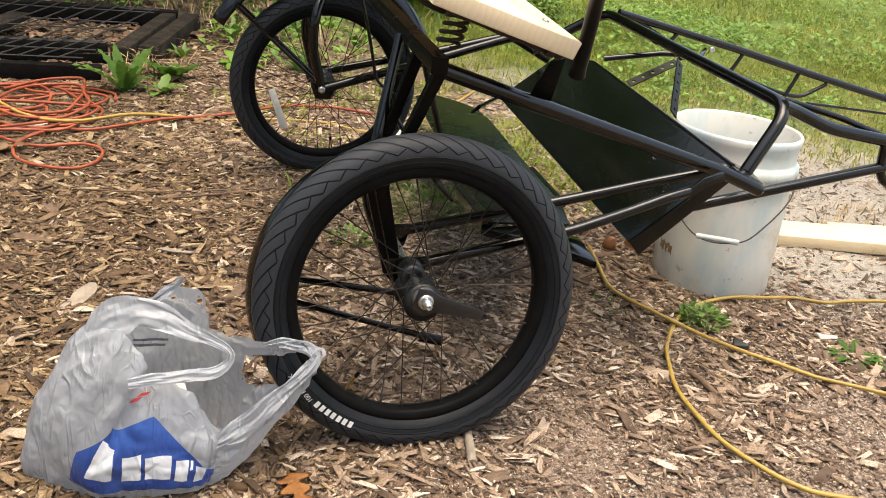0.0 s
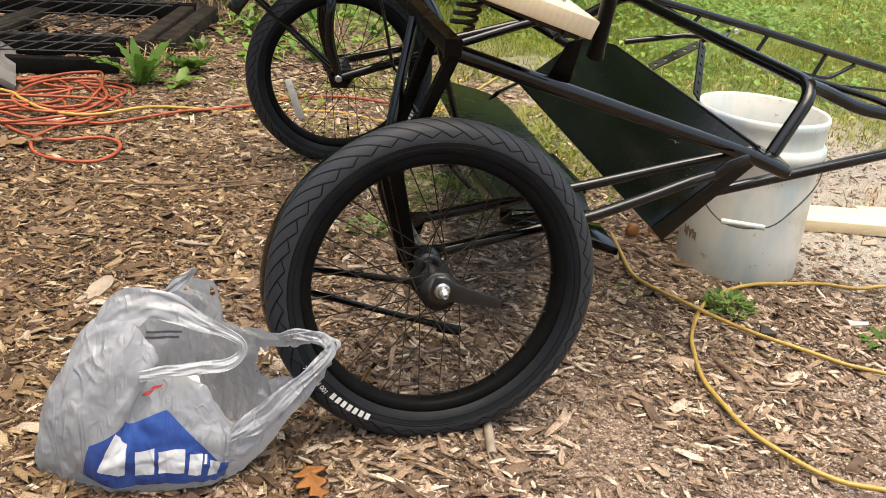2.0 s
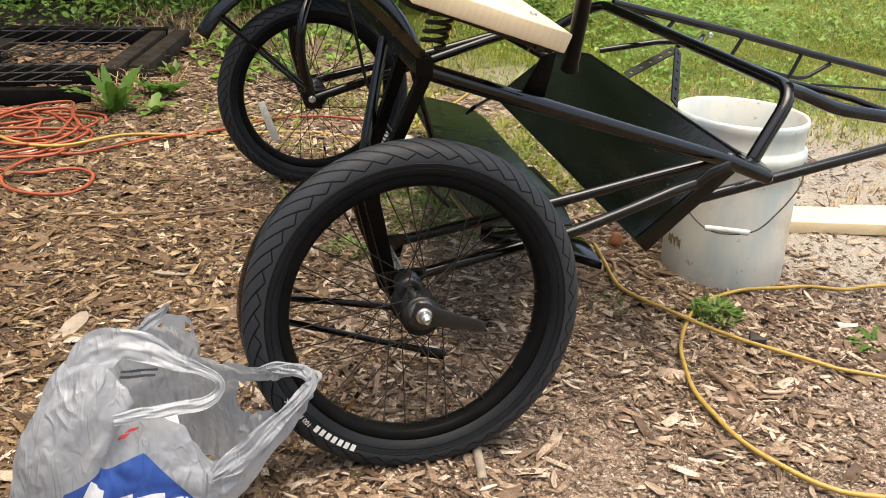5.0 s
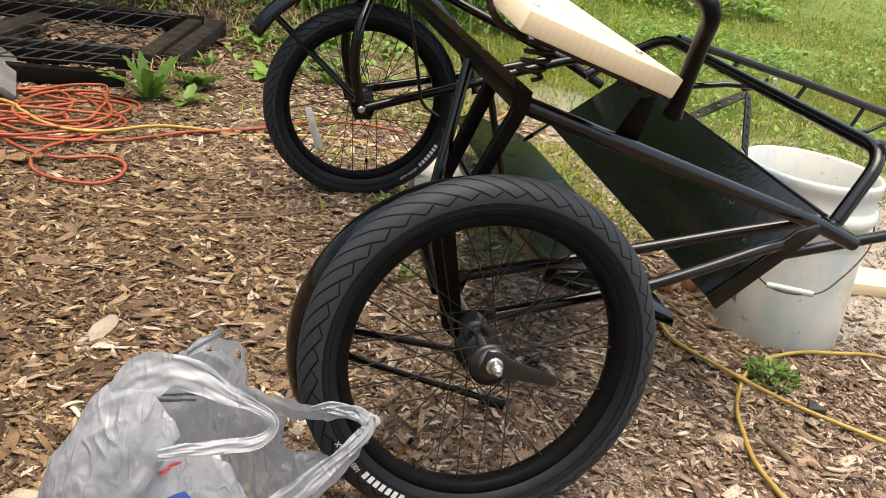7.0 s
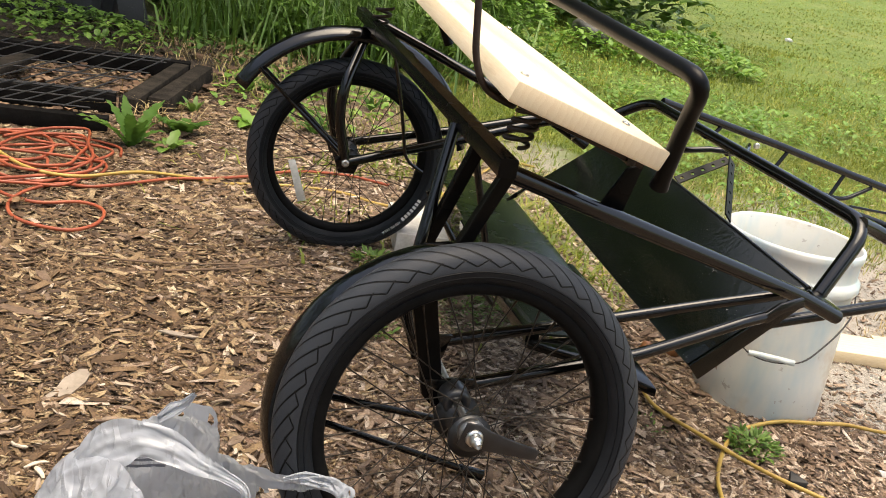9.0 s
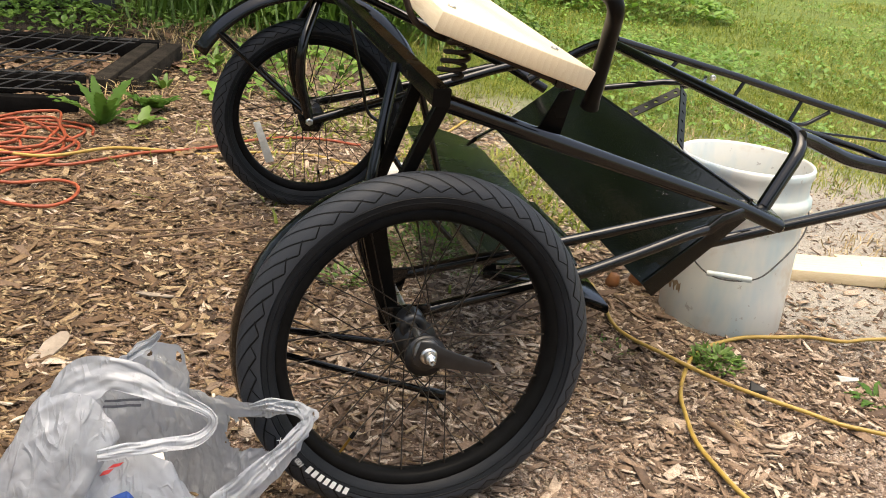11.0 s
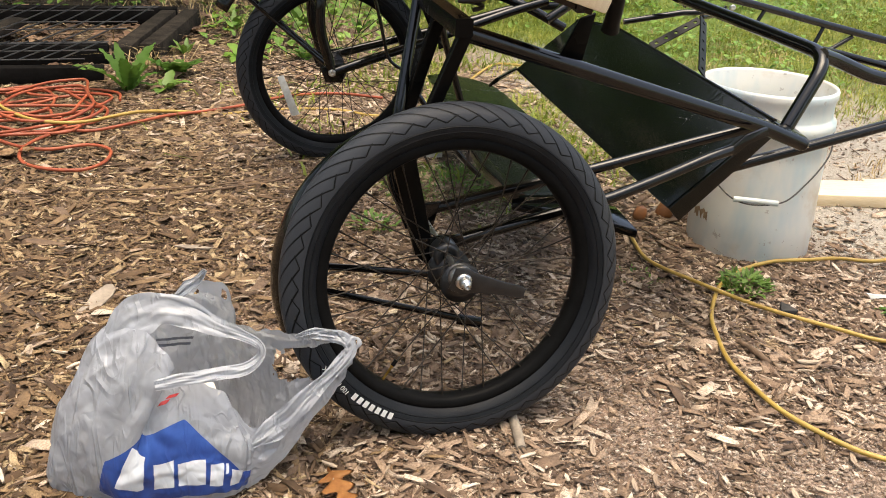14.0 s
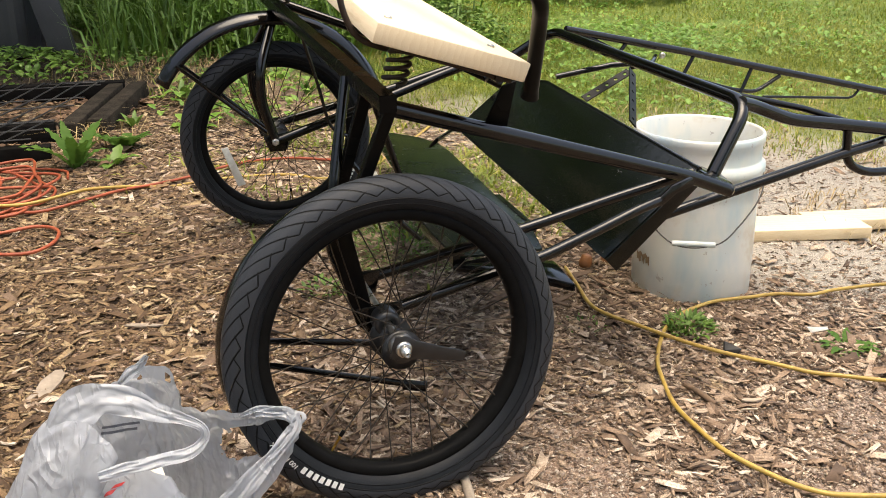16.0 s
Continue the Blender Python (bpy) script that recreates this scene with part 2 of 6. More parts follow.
def bucket_mat():
    m, n, l, b = node_mat("used_white_plastic", 0.42)
    co = coords(n)
    mp = n.new("ShaderNodeMapping")
    mp.inputs["Scale"].default_value = (8, 8, 2.6)
    l.new(co, mp.inputs["Vector"])
    stain, scuff, run = noise_tex(n, l, co, 5, 6, 0.65), noise_tex(n, l, co, 45, 5), noise_tex(n, l, mp.outputs[0], 1.0, 4)
    col = ramp(n, l, stain, [(0.3, (0.42, 0.52, 0.54)), (0.42, (0.6, 0.61, 0.57)), (0.56, (0.65, 0.64, 0.58)), (0.68, (0.54, 0.46, 0.35))])
    # pale blue-grey and brownish runs down the wall
    col = mix_col(n, l, math_node(n, l, "MULTIPLY", math_node(n, l, "SUBTRACT", run, 0.52), 6.0, True), col, (0.44, 0.54, 0.56))
    col = mix_col(n, l, math_node(n, l, "MULTIPLY", math_node(n, l, "SUBTRACT", 0.42, run), 3.5, True), col, (0.53, 0.43, 0.33))
    col = mix_col(n, l, math_node(n, l, "MULTIPLY", math_node(n, l, "GREATER_THAN", scuff, 0.68), 0.6), col, (0.3, 0.26, 0.22))
    l.new(col, b.inputs["Base Color"])
    b.inputs["Subsurface Weight"].default_value = 0.15
    b.inputs["Subsurface Radius"].default_value = (0.01, 0.01, 0.008)
    bump(n, l, b, scuff, 0.15, 0.001)
    return m


def crumple(n, l, co):
    """Height of crushed film: thin sharp creases, scattered in three slanting directions, over soft dents."""
    h = math_node(n, l, "MULTIPLY", noise_tex(n, l, co, 34.0, 2, 0.5), 0.9)
    for k, (turn, across, along, amount) in enumerate(((0.8, 24.0, 8.0, 0.55), (-0.5, 30.0, 9.0, 0.5), (0.15, 55.0, 16.0, 0.3))):
        mp = n.new("ShaderNodeMapping")
        mp.inputs["Rotation"].default_value = (0.0, turn, 0.4)
        mp.inputs["Scale"].default_value = (across, across * 0.7, along)
        mp.inputs["Location"].default_value = (k * 3.7, k * 1.3, 0.0)
        l.new(co, mp.inputs["Vector"])
        line = noise_tex(n, l, mp.outputs[0], 1.0, 1, 0.5, 0.8)
        far = math_node(n, l, "ABSOLUTE", math_node(n, l, "SUBTRACT", line, 0.5))
        ridge = math_node(n, l, "SUBTRACT", 1.0, math_node(n, l, "MULTIPLY", far, 11.0), True)
        where = math_node(n, l, "MULTIPLY", math_node(n, l, "SUBTRACT", noise_tex(n, l, co, 13.0 + 5 * k, 2), 0.45), 6.0, True)
        h = math_node(n, l, "ADD", h, math_node(n, l, "MULTIPLY", math_node(n, l, "MULTIPLY", ridge, where), amount))
    return h


def bag_mat():
    m, n, l, b = node_mat("thin_white_plastic", 0.24)
    co = coords(n)
    fold = noise_tex(n, l, co, 9, 4, 0.5, 1.0)
    l.new(ramp(n, l, fold, [(0.3, (0.34, 0.362, 0.4)), (0.7, (0.49, 0.512, 0.55))]), b.inputs["Base Color"])
    bump(n, l, b, crumple(n, l, co), 0.8, 0.005)
    tr = n.new("ShaderNodeBsdfTranslucent")
    l.new(b.inputs["Normal"].links[0].from_socket, tr.inputs["Normal"])
    tr.inputs["Color"].default_value = (0.56, 0.58, 0.61, 1)
    mx = n.new("ShaderNodeMixShader")
    mx.inputs[0].default_value = 0.42
    l.new(b.outputs[0], mx.inputs[1])
    l.new(tr.outputs[0], mx.inputs[2])
    l.new(mx.outputs[0], n["Material Output"].inputs["Surface"])
    return m


def ink_mat(name, c1, c2):
    m, n, l, b = node_mat(name, 0.35)
    fold = noise_tex(n, l, coords(n), 16, 5, 0.6, 1.5)
    l.new(ramp(n, l, fold, [(0.3, c1), (0.7, c2)]), b.inputs["Base Color"])
    bump(n, l, b, crumple(n, l, coords(n)), 0.5, 0.005)
    return m


def tyre_mat():
    """Rubber with slanted grooves and a zigzag at the shoulders; u runs round the wheel, v across the tread."""
    m, n, l, b = node_mat("black_tyre_rubber", 0.5)
    uv = n.new("ShaderNodeSeparateXYZ")
    l.new(coords(n, "UV"), uv.inputs[0])
    u, v = uv.outputs[0], uv.outputs[1]
    av = math_node(n, l, "ABSOLUTE", v)
    slope = math_node(n, l, "MULTIPLY", v, 2.2)
    ph = math_node(n, l, "ADD", u, slope)
    saw = math_node(n, l, "ABSOLUTE", math_node(n, l, "SUBTRACT", math_node(n, l, "FRACT", ph), 0.5))
    line = math_node(n, l, "MULTIPLY", math_node(n, l, "SUBTRACT", math_node(n, l, "MULTIPLY", saw, 2.0), 0.84), 16.0, True)
    ph2 = math_node(n, l, "ADD", math_node(n, l, "SUBTRACT", u, slope), 4.4)
    saw2 = math_node(n, l, "ABSOLUTE", math_node(n, l, "SUBTRACT", math_node(n, l, "FRACT", ph2), 0.5))
    line2 = math_node(n, l, "MULTIPLY", math_node(n, l, "MULTIPLY", math_node(n, l, "SUBTRACT", math_node(n, l, "MULTIPLY", saw2, 2.0), 0.87), 16.0, True), math_node(n, l, "MULTIPLY", math_node(n, l, "GREATER_THAN", v, 0.74), math_node(n, l, "LESS_THAN", v, 1.0)))
    line = math_node(n, l, "MULTIPLY", line, math_node(n, l, "MULTIPLY", math_node(n, l, "GREATER_THAN", v, -1.0), math_node(n, l, "LESS_THAN", v, 1.0)))
    groove = math_node(n, l, "MAXIMUM", line, line2)
    co = coords(n)
    grain, dust = noise_tex(n, l, co, 500, 2), noise_tex(n, l, co, 12)
    col = ramp(n, l, dust, [(0.3, (0.006, 0.007, 0.0085)), (0.75, (0.013, 0.0155, 0.019))])
    # the tread's face is dusty; the grooves are near black, their shade painted in
    face = math_node(n, l, "MULTIPLY", math_node(n, l, "LESS_THAN", av, 1.12), math_node(n, l, "SUBTRACT", 1.0, groove))
    col = mix_col(n, l, math_node(n, l, "MULTIPLY", face, 0.8), col, (0.033, 0.0365, 0.0425))
    col = mix_col(n, l, groove, col, (0.002, 0.002, 0.002))
    l.new(col, b.inputs["Base Color"])
    b.inputs["Specular IOR Level"].default_value = 0.16
    h = math_node(n, l, "ADD", math_node(n, l, "MULTIPLY", groove, -1.0), math_node(n, l, "MULTIPLY", grain, 0.1))
    for at in (1.16, 1.36):
        ring = math_node(n, l, "SUBTRACT", 1.0, math_node(n, l, "MULTIPLY", math_node(n, l, "ABSOLUTE", math_node(n, l, "SUBTRACT", av, at)), 40.0), True)
        h = math_node(n, l, "ADD", h, math_node(n, l, "MULTIPLY", ring, 0.35))
    bump(n, l, b, h, 1.0, 0.004)
    return m


def ground_mat():
    """Trodden soil under the chips, sandy where worn, green under the lawn."""
    m, n, l, b = node_mat("trodden_soil", 0.95)
    co = coords(n)
    xyz = n.new("ShaderNodeSeparateXYZ")
    l.new(co, xyz.inputs[0])
    x, y = xyz.outputs[0], xyz.outputs[1]
    big, mid, fine = noise_tex(n, l, co, 1.3, 5), noise_tex(n, l, co, 9, 6), noise_tex(n, l, co, 90, 6, 0.7)
    soil = ramp(n, l, math_node(n, l, "ADD", math_node(n, l, "MULTIPLY", fine, 0.6), math_node(n, l, "MULTIPLY", mid, 0.4)),
                [(0.3, (0.12, 0.066, 0.04)), (0.52, (0.25, 0.152, 0.1)), (0.72, (0.4, 0.275, 0.19))])
    warp = n.new("ShaderNodeVectorMath")
    warp.operation = "ADD"
    nv = n.new("ShaderNodeTexNoise")
    nv.inputs["Scale"].default_value = 55.0
    sc = n.new("ShaderNodeVectorMath")
    sc.operation = "SCALE"
    sc.inputs["Scale"].default_value = 0.014
    l.new(co, nv.inputs["Vector"])
    l.new(nv.outputs["Color"], sc.inputs[0])
    l.new(co, warp.inputs[0])
    l.new(sc.outputs[0], warp.inputs[1])
    vor = n.new("ShaderNodeTexVoronoi")
    vor.inputs["Scale"].default_value = 210.0
    l.new(warp.outputs[0], vor.inputs["Vector"])
    vsep = n.new("ShaderNodeSeparateColor")
    l.new(vor.outputs["Color"], vsep.inputs[0])
    bits = ramp(n, l, vsep.outputs[0], [(0.0, (0.06, 0.036, 0.023)), (0.35, (0.165, 0.1, 0.065)), (0.7, (0.28, 0.195, 0.135)), (1.0, (0.5, 0.4, 0.3))])
    soil = mix_col(n, l, 0.75, soil, bits)
    sand = ramp(n, l, fine, [(0.3, (0.29, 0.25, 0.2)), (0.7, (0.45, 0.41, 0.345))])
    turf = ramp(n, l, math_node(n, l, "ADD", math_node(n, l, "MULTIPLY", fine, 0.5), math_node(n, l, "MULTIPLY", mid, 0.5)),
                [(0.3, (0.06, 0.1, 0.012)), (0.5, (0.115, 0.175, 0.022)), (0.7, (0.2, 0.235, 0.045))])
    # the lawn begins beyond a slanting line; in front of it lies a worn sandy strip
    edge = math_node(n, l, "ADD", y, math_node(n, l, "MULTIPLY", x, 0.79))
    edge = math_node(n, l, "ADD", edge, math_node(n, l, "MULTIPLY", math_node(n, l, "SUBTRACT", big, 0.5), 1.6))
    # dark leaf soil at the back left, the trees' shade mixed into its colour
    humus_shade = math_node(n, l, "MULTIPLY", math_node(n, l, "MULTIPLY", math_node(n, l, "SUBTRACT", math_node(n, l, "SUBTRACT", y, math_node(n, l, "MULTIPLY", x, -0.2)), 3.2), 1.4, True), math_node(n, l, "MULTIPLY", math_node(n, l, "SUBTRACT", -0.7, x), 3.0, True))
    trodden = math_node(n, l, "MULTIPLY", math_node(n, l, "SUBTRACT", x, 0.75), 2.2, True)
    lawn = math_node(n, l, "MULTIPLY", math_node(n, l, "SUBTRACT", math_node(n, l, "SUBTRACT", edge, math_node(n, l, "MULTIPLY", trodden, 0.6)), 3.9), 1.6, True)
    worn = math_node(n, l, "MULTIPLY", math_node(n, l, "SUBTRACT", edge, 2.3), 2.2, True)
    right = math_node(n, l, "MULTIPLY", math_node(n, l, "ADD", x, 0.2), 2.0, True)
    worn = math_node(n, l, "MULTIPLY", worn, right)
    # paler crumbs of trodden soil towards the right
    pale = ramp(n, l, vsep.outputs[1], [(0.0, (0.17, 0.115, 0.085)), (0.4, (0.29, 0.21, 0.158)), (0.75, (0.4, 0.305, 0.238)), (1.0, (0.58, 0.48, 0.39))])
    soil = mix_col(n, l, math_node(n, l, "MULTIPLY", math_node(n, l, "ADD", x, math_node(n, l, "MULTIPLY", math_node(n, l, "SUBTRACT", big, 0.5), 2.0)), 1.2, True), soil, pale)
    col = mix_col(n, l, worn, soil, sand)
    col = mix_col(n, l, humus_shade, col, ramp(n, l, fine, [(0.3, (0.02, 0.014, 0.009)), (0.7, (0.09, 0.06, 0.035))]))
    col = mix_col(n, l, lawn, col, turf)
    patchy = math_node(n, l, "MULTIPLY", math_node(n, l, "SUBTRACT", big, 0.52), 4.0, True)
    col = mix_col(n, l, math_node(n, l, "MULTIPLY", math_node(n, l, "MULTIPLY", patchy, lawn), 0.5), col, (0.25, 0.24, 0.08))
    l.new(col, b.inputs["Base Color"])
    bump(n, l, b, math_node(n, l, "ADD", math_node(n, l, "ADD", fine, mid), math_node(n, l, "MULTIPLY", vor.outputs["Distance"], -0.8)), 1.0, 0.007)
    return m


DOCK = leaf_mat("dock_leaves", [(0.0, (0.025, 0.065, 0.01)), (0.5, (0.065, 0.14, 0.022)), (1.0, (0.14, 0.23, 0.05))], 0.6, 0.35)
DOCK.node_tree.nodes["Principled BSDF"].inputs["Specular IOR Level"].default_value = 0.2
BUCKET, BAG, TYRE, SOIL = bucket_mat(), bag_mat(), tyre_mat(), ground_mat()
BLUE_INK = ink_mat("blue_print", (0.015, 0.05, 0.24), (0.03, 0.09, 0.34))
PALE_INK = ink_mat("pale_print", (0.55, 0.6, 0.66), (0.72, 0.75, 0.78))
GREY_INK = ink_mat("grey_print", (0.1, 0.11, 0.14), (0.18, 0.19, 0.22))
RED_INK = ink_mat("red_print", (0.5, 0.03, 0.03), (0.62, 0.06, 0.05))

# ---- mesh helpers ----


def mesh_of(name, verts, faces, mat, smooth=True):
    me = bpy.data.meshes.new(name)
    me.from_pydata([tuple(map(float, v)) for v in verts], [], faces)
    me.materials.append(mat)
    if smooth:
        me.shade_smooth()
    me.update()
    return me


def thing(name, at, label, category, group="", kind=""):
    """An empty at the base of a thing; its parts are built in world places."""
    ob = new(name)
    ob.location = at
    ob.empty_display_size = 0.05
    return tagged(ob, label, category, group, kind)


def root_of(ob):
    return ob if ob.parent is None else root_of(ob.parent)


def part(name, data, parent, label="", flat_angle=None, world_built=False):
    """Links a mesh, made in world places, as one part under a thing or a part."""
    ob = new(name, data)
    ob.parent = parent
    if parent.parent is None:
        ob.matrix_parent_inverse = Matrix.Translation(-Vector(parent.location))
    elif world_built:
        ob.matrix_parent_inverse = parent.matrix_basis.inverted()
    if flat_angle:
        data.shade_smooth()
        data.set_sharp_from_angle(angle=radians(flat_angle))
    return tagged(ob, label)


def solo(name, data, label, category, group="", kind=""):
    return tagged(new(name, data), label, category, group, kind)


def spline(pts, n=8, closed=False):
    """Catmull-Rom through the points."""
    p = [Vector(q) for q in pts]
    k = len(p)
    out = []
    for i in range(k if closed else k - 1):
        a, b = p[i], p[(i + 1) % k]
        z = p[(i - 1) % k] if closed or i > 0 else a + (a - b)
        c = p[(i + 2) % k] if closed or i + 2 < k else b + (b - a)
        for j in range(n):
            t = j / n
            out.append(0.5 * (2 * a + (b - z) * t + (2 * z - 5 * a + 4 * b - c) * t * t + (3 * a - z - 3 * b + c) * t ** 3))
    if not closed:
        out.append(p[-1])
    return out


def bent(pts, r, n=6):
    """A polyline with its corners rounded to radius r."""
    p = [Vector(q) for q in pts]
    out = [p[0]]
    for i in range(1, len(p) - 1):
        d0, d1 = p[i - 1] - p[i], p[i + 1] - p[i]
        c = min(r, d0.length * 0.48, d1.length * 0.48)
        a, b = p[i] + d0.normalized() * c, p[i] + d1.normalized() * c
        for j in range(n + 1):
            t = j / n
            out.append(a * (1 - t) ** 2 + p[i] * 2 * t * (1 - t) + b * t * t)
    out.append(p[-1])
    return out


def tube(name, pts, r, mat, n=12, square=0.0, up=(0, 0, 1), taper=None, flat=1.0):
    """A rod swept along points: round, or square with a corner radius; flat squeezes it."""
    p = [Vector(q) for q in pts]
    verts, faces = [], []
    if square:
        prof = []
        h, c = r, square
        for sx, sy, a0 in ((1, 1, 0), (-1, 1, 90), (-1, -1, 180), (1, -1, 270)):
            for k in range(4):
                a = radians(a0 + 30 * k)
                prof.append((sx * (h - c) + c * math.cos(a), sy * (h - c) + c * math.sin(a)))
    else:
        prof = [(r * math.cos(2 * math.pi * k / n), r * math.sin(2 * math.pi * k / n)) for k in range(n)]
    prof = [(x * flat, y) for x, y in prof]
    m = len(prof)
    side = None
    for i, q in enumerate(p):
        d = (p[min(i + 1, len(p) - 1)] - p[max(i - 1, 0)]).normalized()
        if side is None:
            ref = Vector(up) if abs(d.dot(Vector(up))) < 0.95 else Vector((1, 0, 0))
            side = d.cross(ref).normalized()
        else:
            side = (side - d * side.dot(d)).normalized()
        upv = side.cross(d)
        s = taper[i] if taper else 1.0
        verts += [q + side * x * s + upv * y * s for x, y in prof]
    for i in range(len(p) - 1):
        for k in range(m):
            a, b = i * m + k, i * m + (k + 1) % m
            faces.append((a, b, b + m, a + m))
    faces.append(tuple(range(m))[::-1])
    faces.append(tuple(range((len(p) - 1) * m, len(p) * m)))
    me = mesh_of(name, verts, faces, mat)
    me.set_sharp_from_angle(angle=radians(50))
    return me


def revolve(name, prof, centre, axis, mat, n=48, v_of=None, u_scale=1.0, closed=True):
    """A profile of (radius, along) turned about an axis through the centre; closed: the profile is a loop."""
    ax = Vector(axis).normalized()
    e1 = Vector((0, 0, 1)) if abs(ax.z) < 0.9 else Vector((1, 0, 0))
    e1 = (e1 - ax * e1.dot(ax)).normalized()
    e2 = ax.cross(e1)
    c = Vector(centre)
    m = len(prof)
    verts, faces = [], []
    for i in range(n):
        a = 2 * math.pi * i / n
        rad = e1 * math.cos(a) + e2 * math.sin(a)
        verts += [c + rad * r + ax * h for r, h in prof]
    for i in range(n):
        j = (i + 1) % n
        for k in range(m if closed else m - 1):
            l = (k + 1) % m
            faces.append((i * m + k, j * m + k, j * m + l, i * m + l))
    me = mesh_of(name, verts, faces, mat)
    if v_of:
        uv = me.uv_layers.new(name="UVMap")
        for pi, poly in enumerate(me.polygons):
            i, k = divmod(pi, m if closed else m - 1)
            l = (k + 1) % m
            for li, (uu, vv) in zip(poly.loop_indices, ((i, k), (i + 1, k), (i + 1, l), (i, l))):
                uv.data[li].uv = (uu / n * u_scale, v_of[vv])
    return me


def box(name, size, mat, m=None, bevel=0.003, seg=2, jitter=0.0, seed=1):
    """A bevelled block with its middle at the origin, moved by m."""
    bm = bmesh.new()
    bmesh.ops.create_cube(bm, size=1)
    bmesh.ops.scale(bm, vec=size, verts=bm.verts)
    if jitter:
        rnd = random.Random(seed)
        for v in bm.verts:
            v.co += Vector([rnd.uniform(-jitter, jitter) for _ in range(3)])
    if bevel:
        bmesh.ops.bevel(bm, geom=bm.edges[:], offset=bevel, segments=seg, profile=0.5, affect="EDGES")
    if m is not None:
        bm.transform(m)
    me = bpy.data.meshes.new(name)
    bm.to_mesh(me)
    bm.free()
    me.materials.append(mat)
    me.shade_smooth()
    me.set_sharp_from_angle(angle=radians(35))
    return me


def slab(name, corners, thick, mat, bevel=0.002):
    """A plate from its outline; thickness goes against the outline's normal."""
    c = [Vector(q) for q in corners]
    nrm = Vector((0, 0, 0))
    for i in range(len(c)):
        nrm += (c[i] - c[0]).cross(c[(i + 1) % len(c)] - c[0])
    nrm.normalize()
    bm = bmesh.new()
    top = [bm.verts.new(q) for q in c]
    bot = [bm.verts.new(q - nrm * thick) for q in c]
    bm.faces.new(top)
    bm.faces.new(bot[::-1])
    for i in range(len(c)):
        j = (i + 1) % len(c)
        bm.faces.new((top[j], top[i], bot[i], bot[j]))
    bmesh.ops.recalc_face_normals(bm, faces=bm.faces)
    if bevel:
        bmesh.ops.bevel(bm, geom=bm.edges[:], offset=bevel, segments=2, profile=0.5, affect="EDGES")
    me = bpy.data.meshes.new(name)
    bm.to_mesh(me)
    bm.free()
    me.materials.append(mat)
    me.shade_smooth()
    me.set_sharp_from_angle(angle=radians(35))
    return me


def cloud_mesh(name, verts, counts_faces, mat, smooth=False):
    """A mesh from a vertex array and lists of equal-sided face arrays."""
    me = bpy.data.meshes.new(name)
    loops = np.concatenate([f.ravel() for f in counts_faces])
    sizes = np.concatenate([np.full(len(f), f.shape[1]) for f in counts_faces])
    me.vertices.add(len(verts))
    me.vertices.foreach_set("co", verts.astype(np.float32).ravel())
    me.loops.add(len(loops))
    me.loops.foreach_set("vertex_index", loops.astype(np.int32))
    me.polygons.add(len(sizes))
    starts = np.concatenate([[0], np.cumsum(sizes)[:-1]])
    me.polygons.foreach_set("loop_start", starts.astype(np.int32))
    me.update(calc_edges=True)
    me.validate()
    me.materials.append(mat)
    if smooth:
        me.shade_smooth()
    return me


def height(x, y):
    """The ground's height: small lumps near by, a gentle rise far off."""
    x, y = np.asarray(x, float), np.asarray(y, float)
    h = 0.005 * np.sin(5.1 * x + 1.3) * np.cos(4.3 * y) + 0.003 * np.sin(11 * x + 7 * y)
    far = np.clip(y - 4.5, 0, None)
    h = h + 0.06 * far + 0.015 * np.clip(x - 2, 0, None)
    return h

# ---- the ground ----


def ground_sheet():
    def steps(lo, hi, a, b, fine, coarse):
        mid = np.arange(a, b, fine)
        out = a - np.cumsum(fine * 1.22 ** np.arange(1, coarse))
        up = b + np.cumsum(fine * 1.22 ** np.arange(1, coarse))
        return np.clip(np.concatenate([out[::-1], mid, [b], up]), lo, hi)
    xs = np.unique(steps(-70, 70, -2.6, 2.6, 0.04, 28))
    ys = np.unique(steps(-40, 110, 0.4, 5.0, 0.04, 30))
    gx, gy = np.meshgrid(xs, ys)
    v = np.stack([gx, gy, height(gx, gy)], -1).reshape(-1, 3)
    nx = len(xs)
    i = (np.arange(len(ys) - 1)[:, None] * nx + np.arange(nx - 1)).ravel()
    f = np.stack([i, i + 1, i + nx + 1, i + nx], 1)
    return solo("ground", cloud_mesh("ground", v, [f], SOIL, True), "trodden brown soil, sandy in places, with lawn beyond", "ground", kind="structure")


GROUND = ground_sheet()

rng = np.random.default_rng(4)


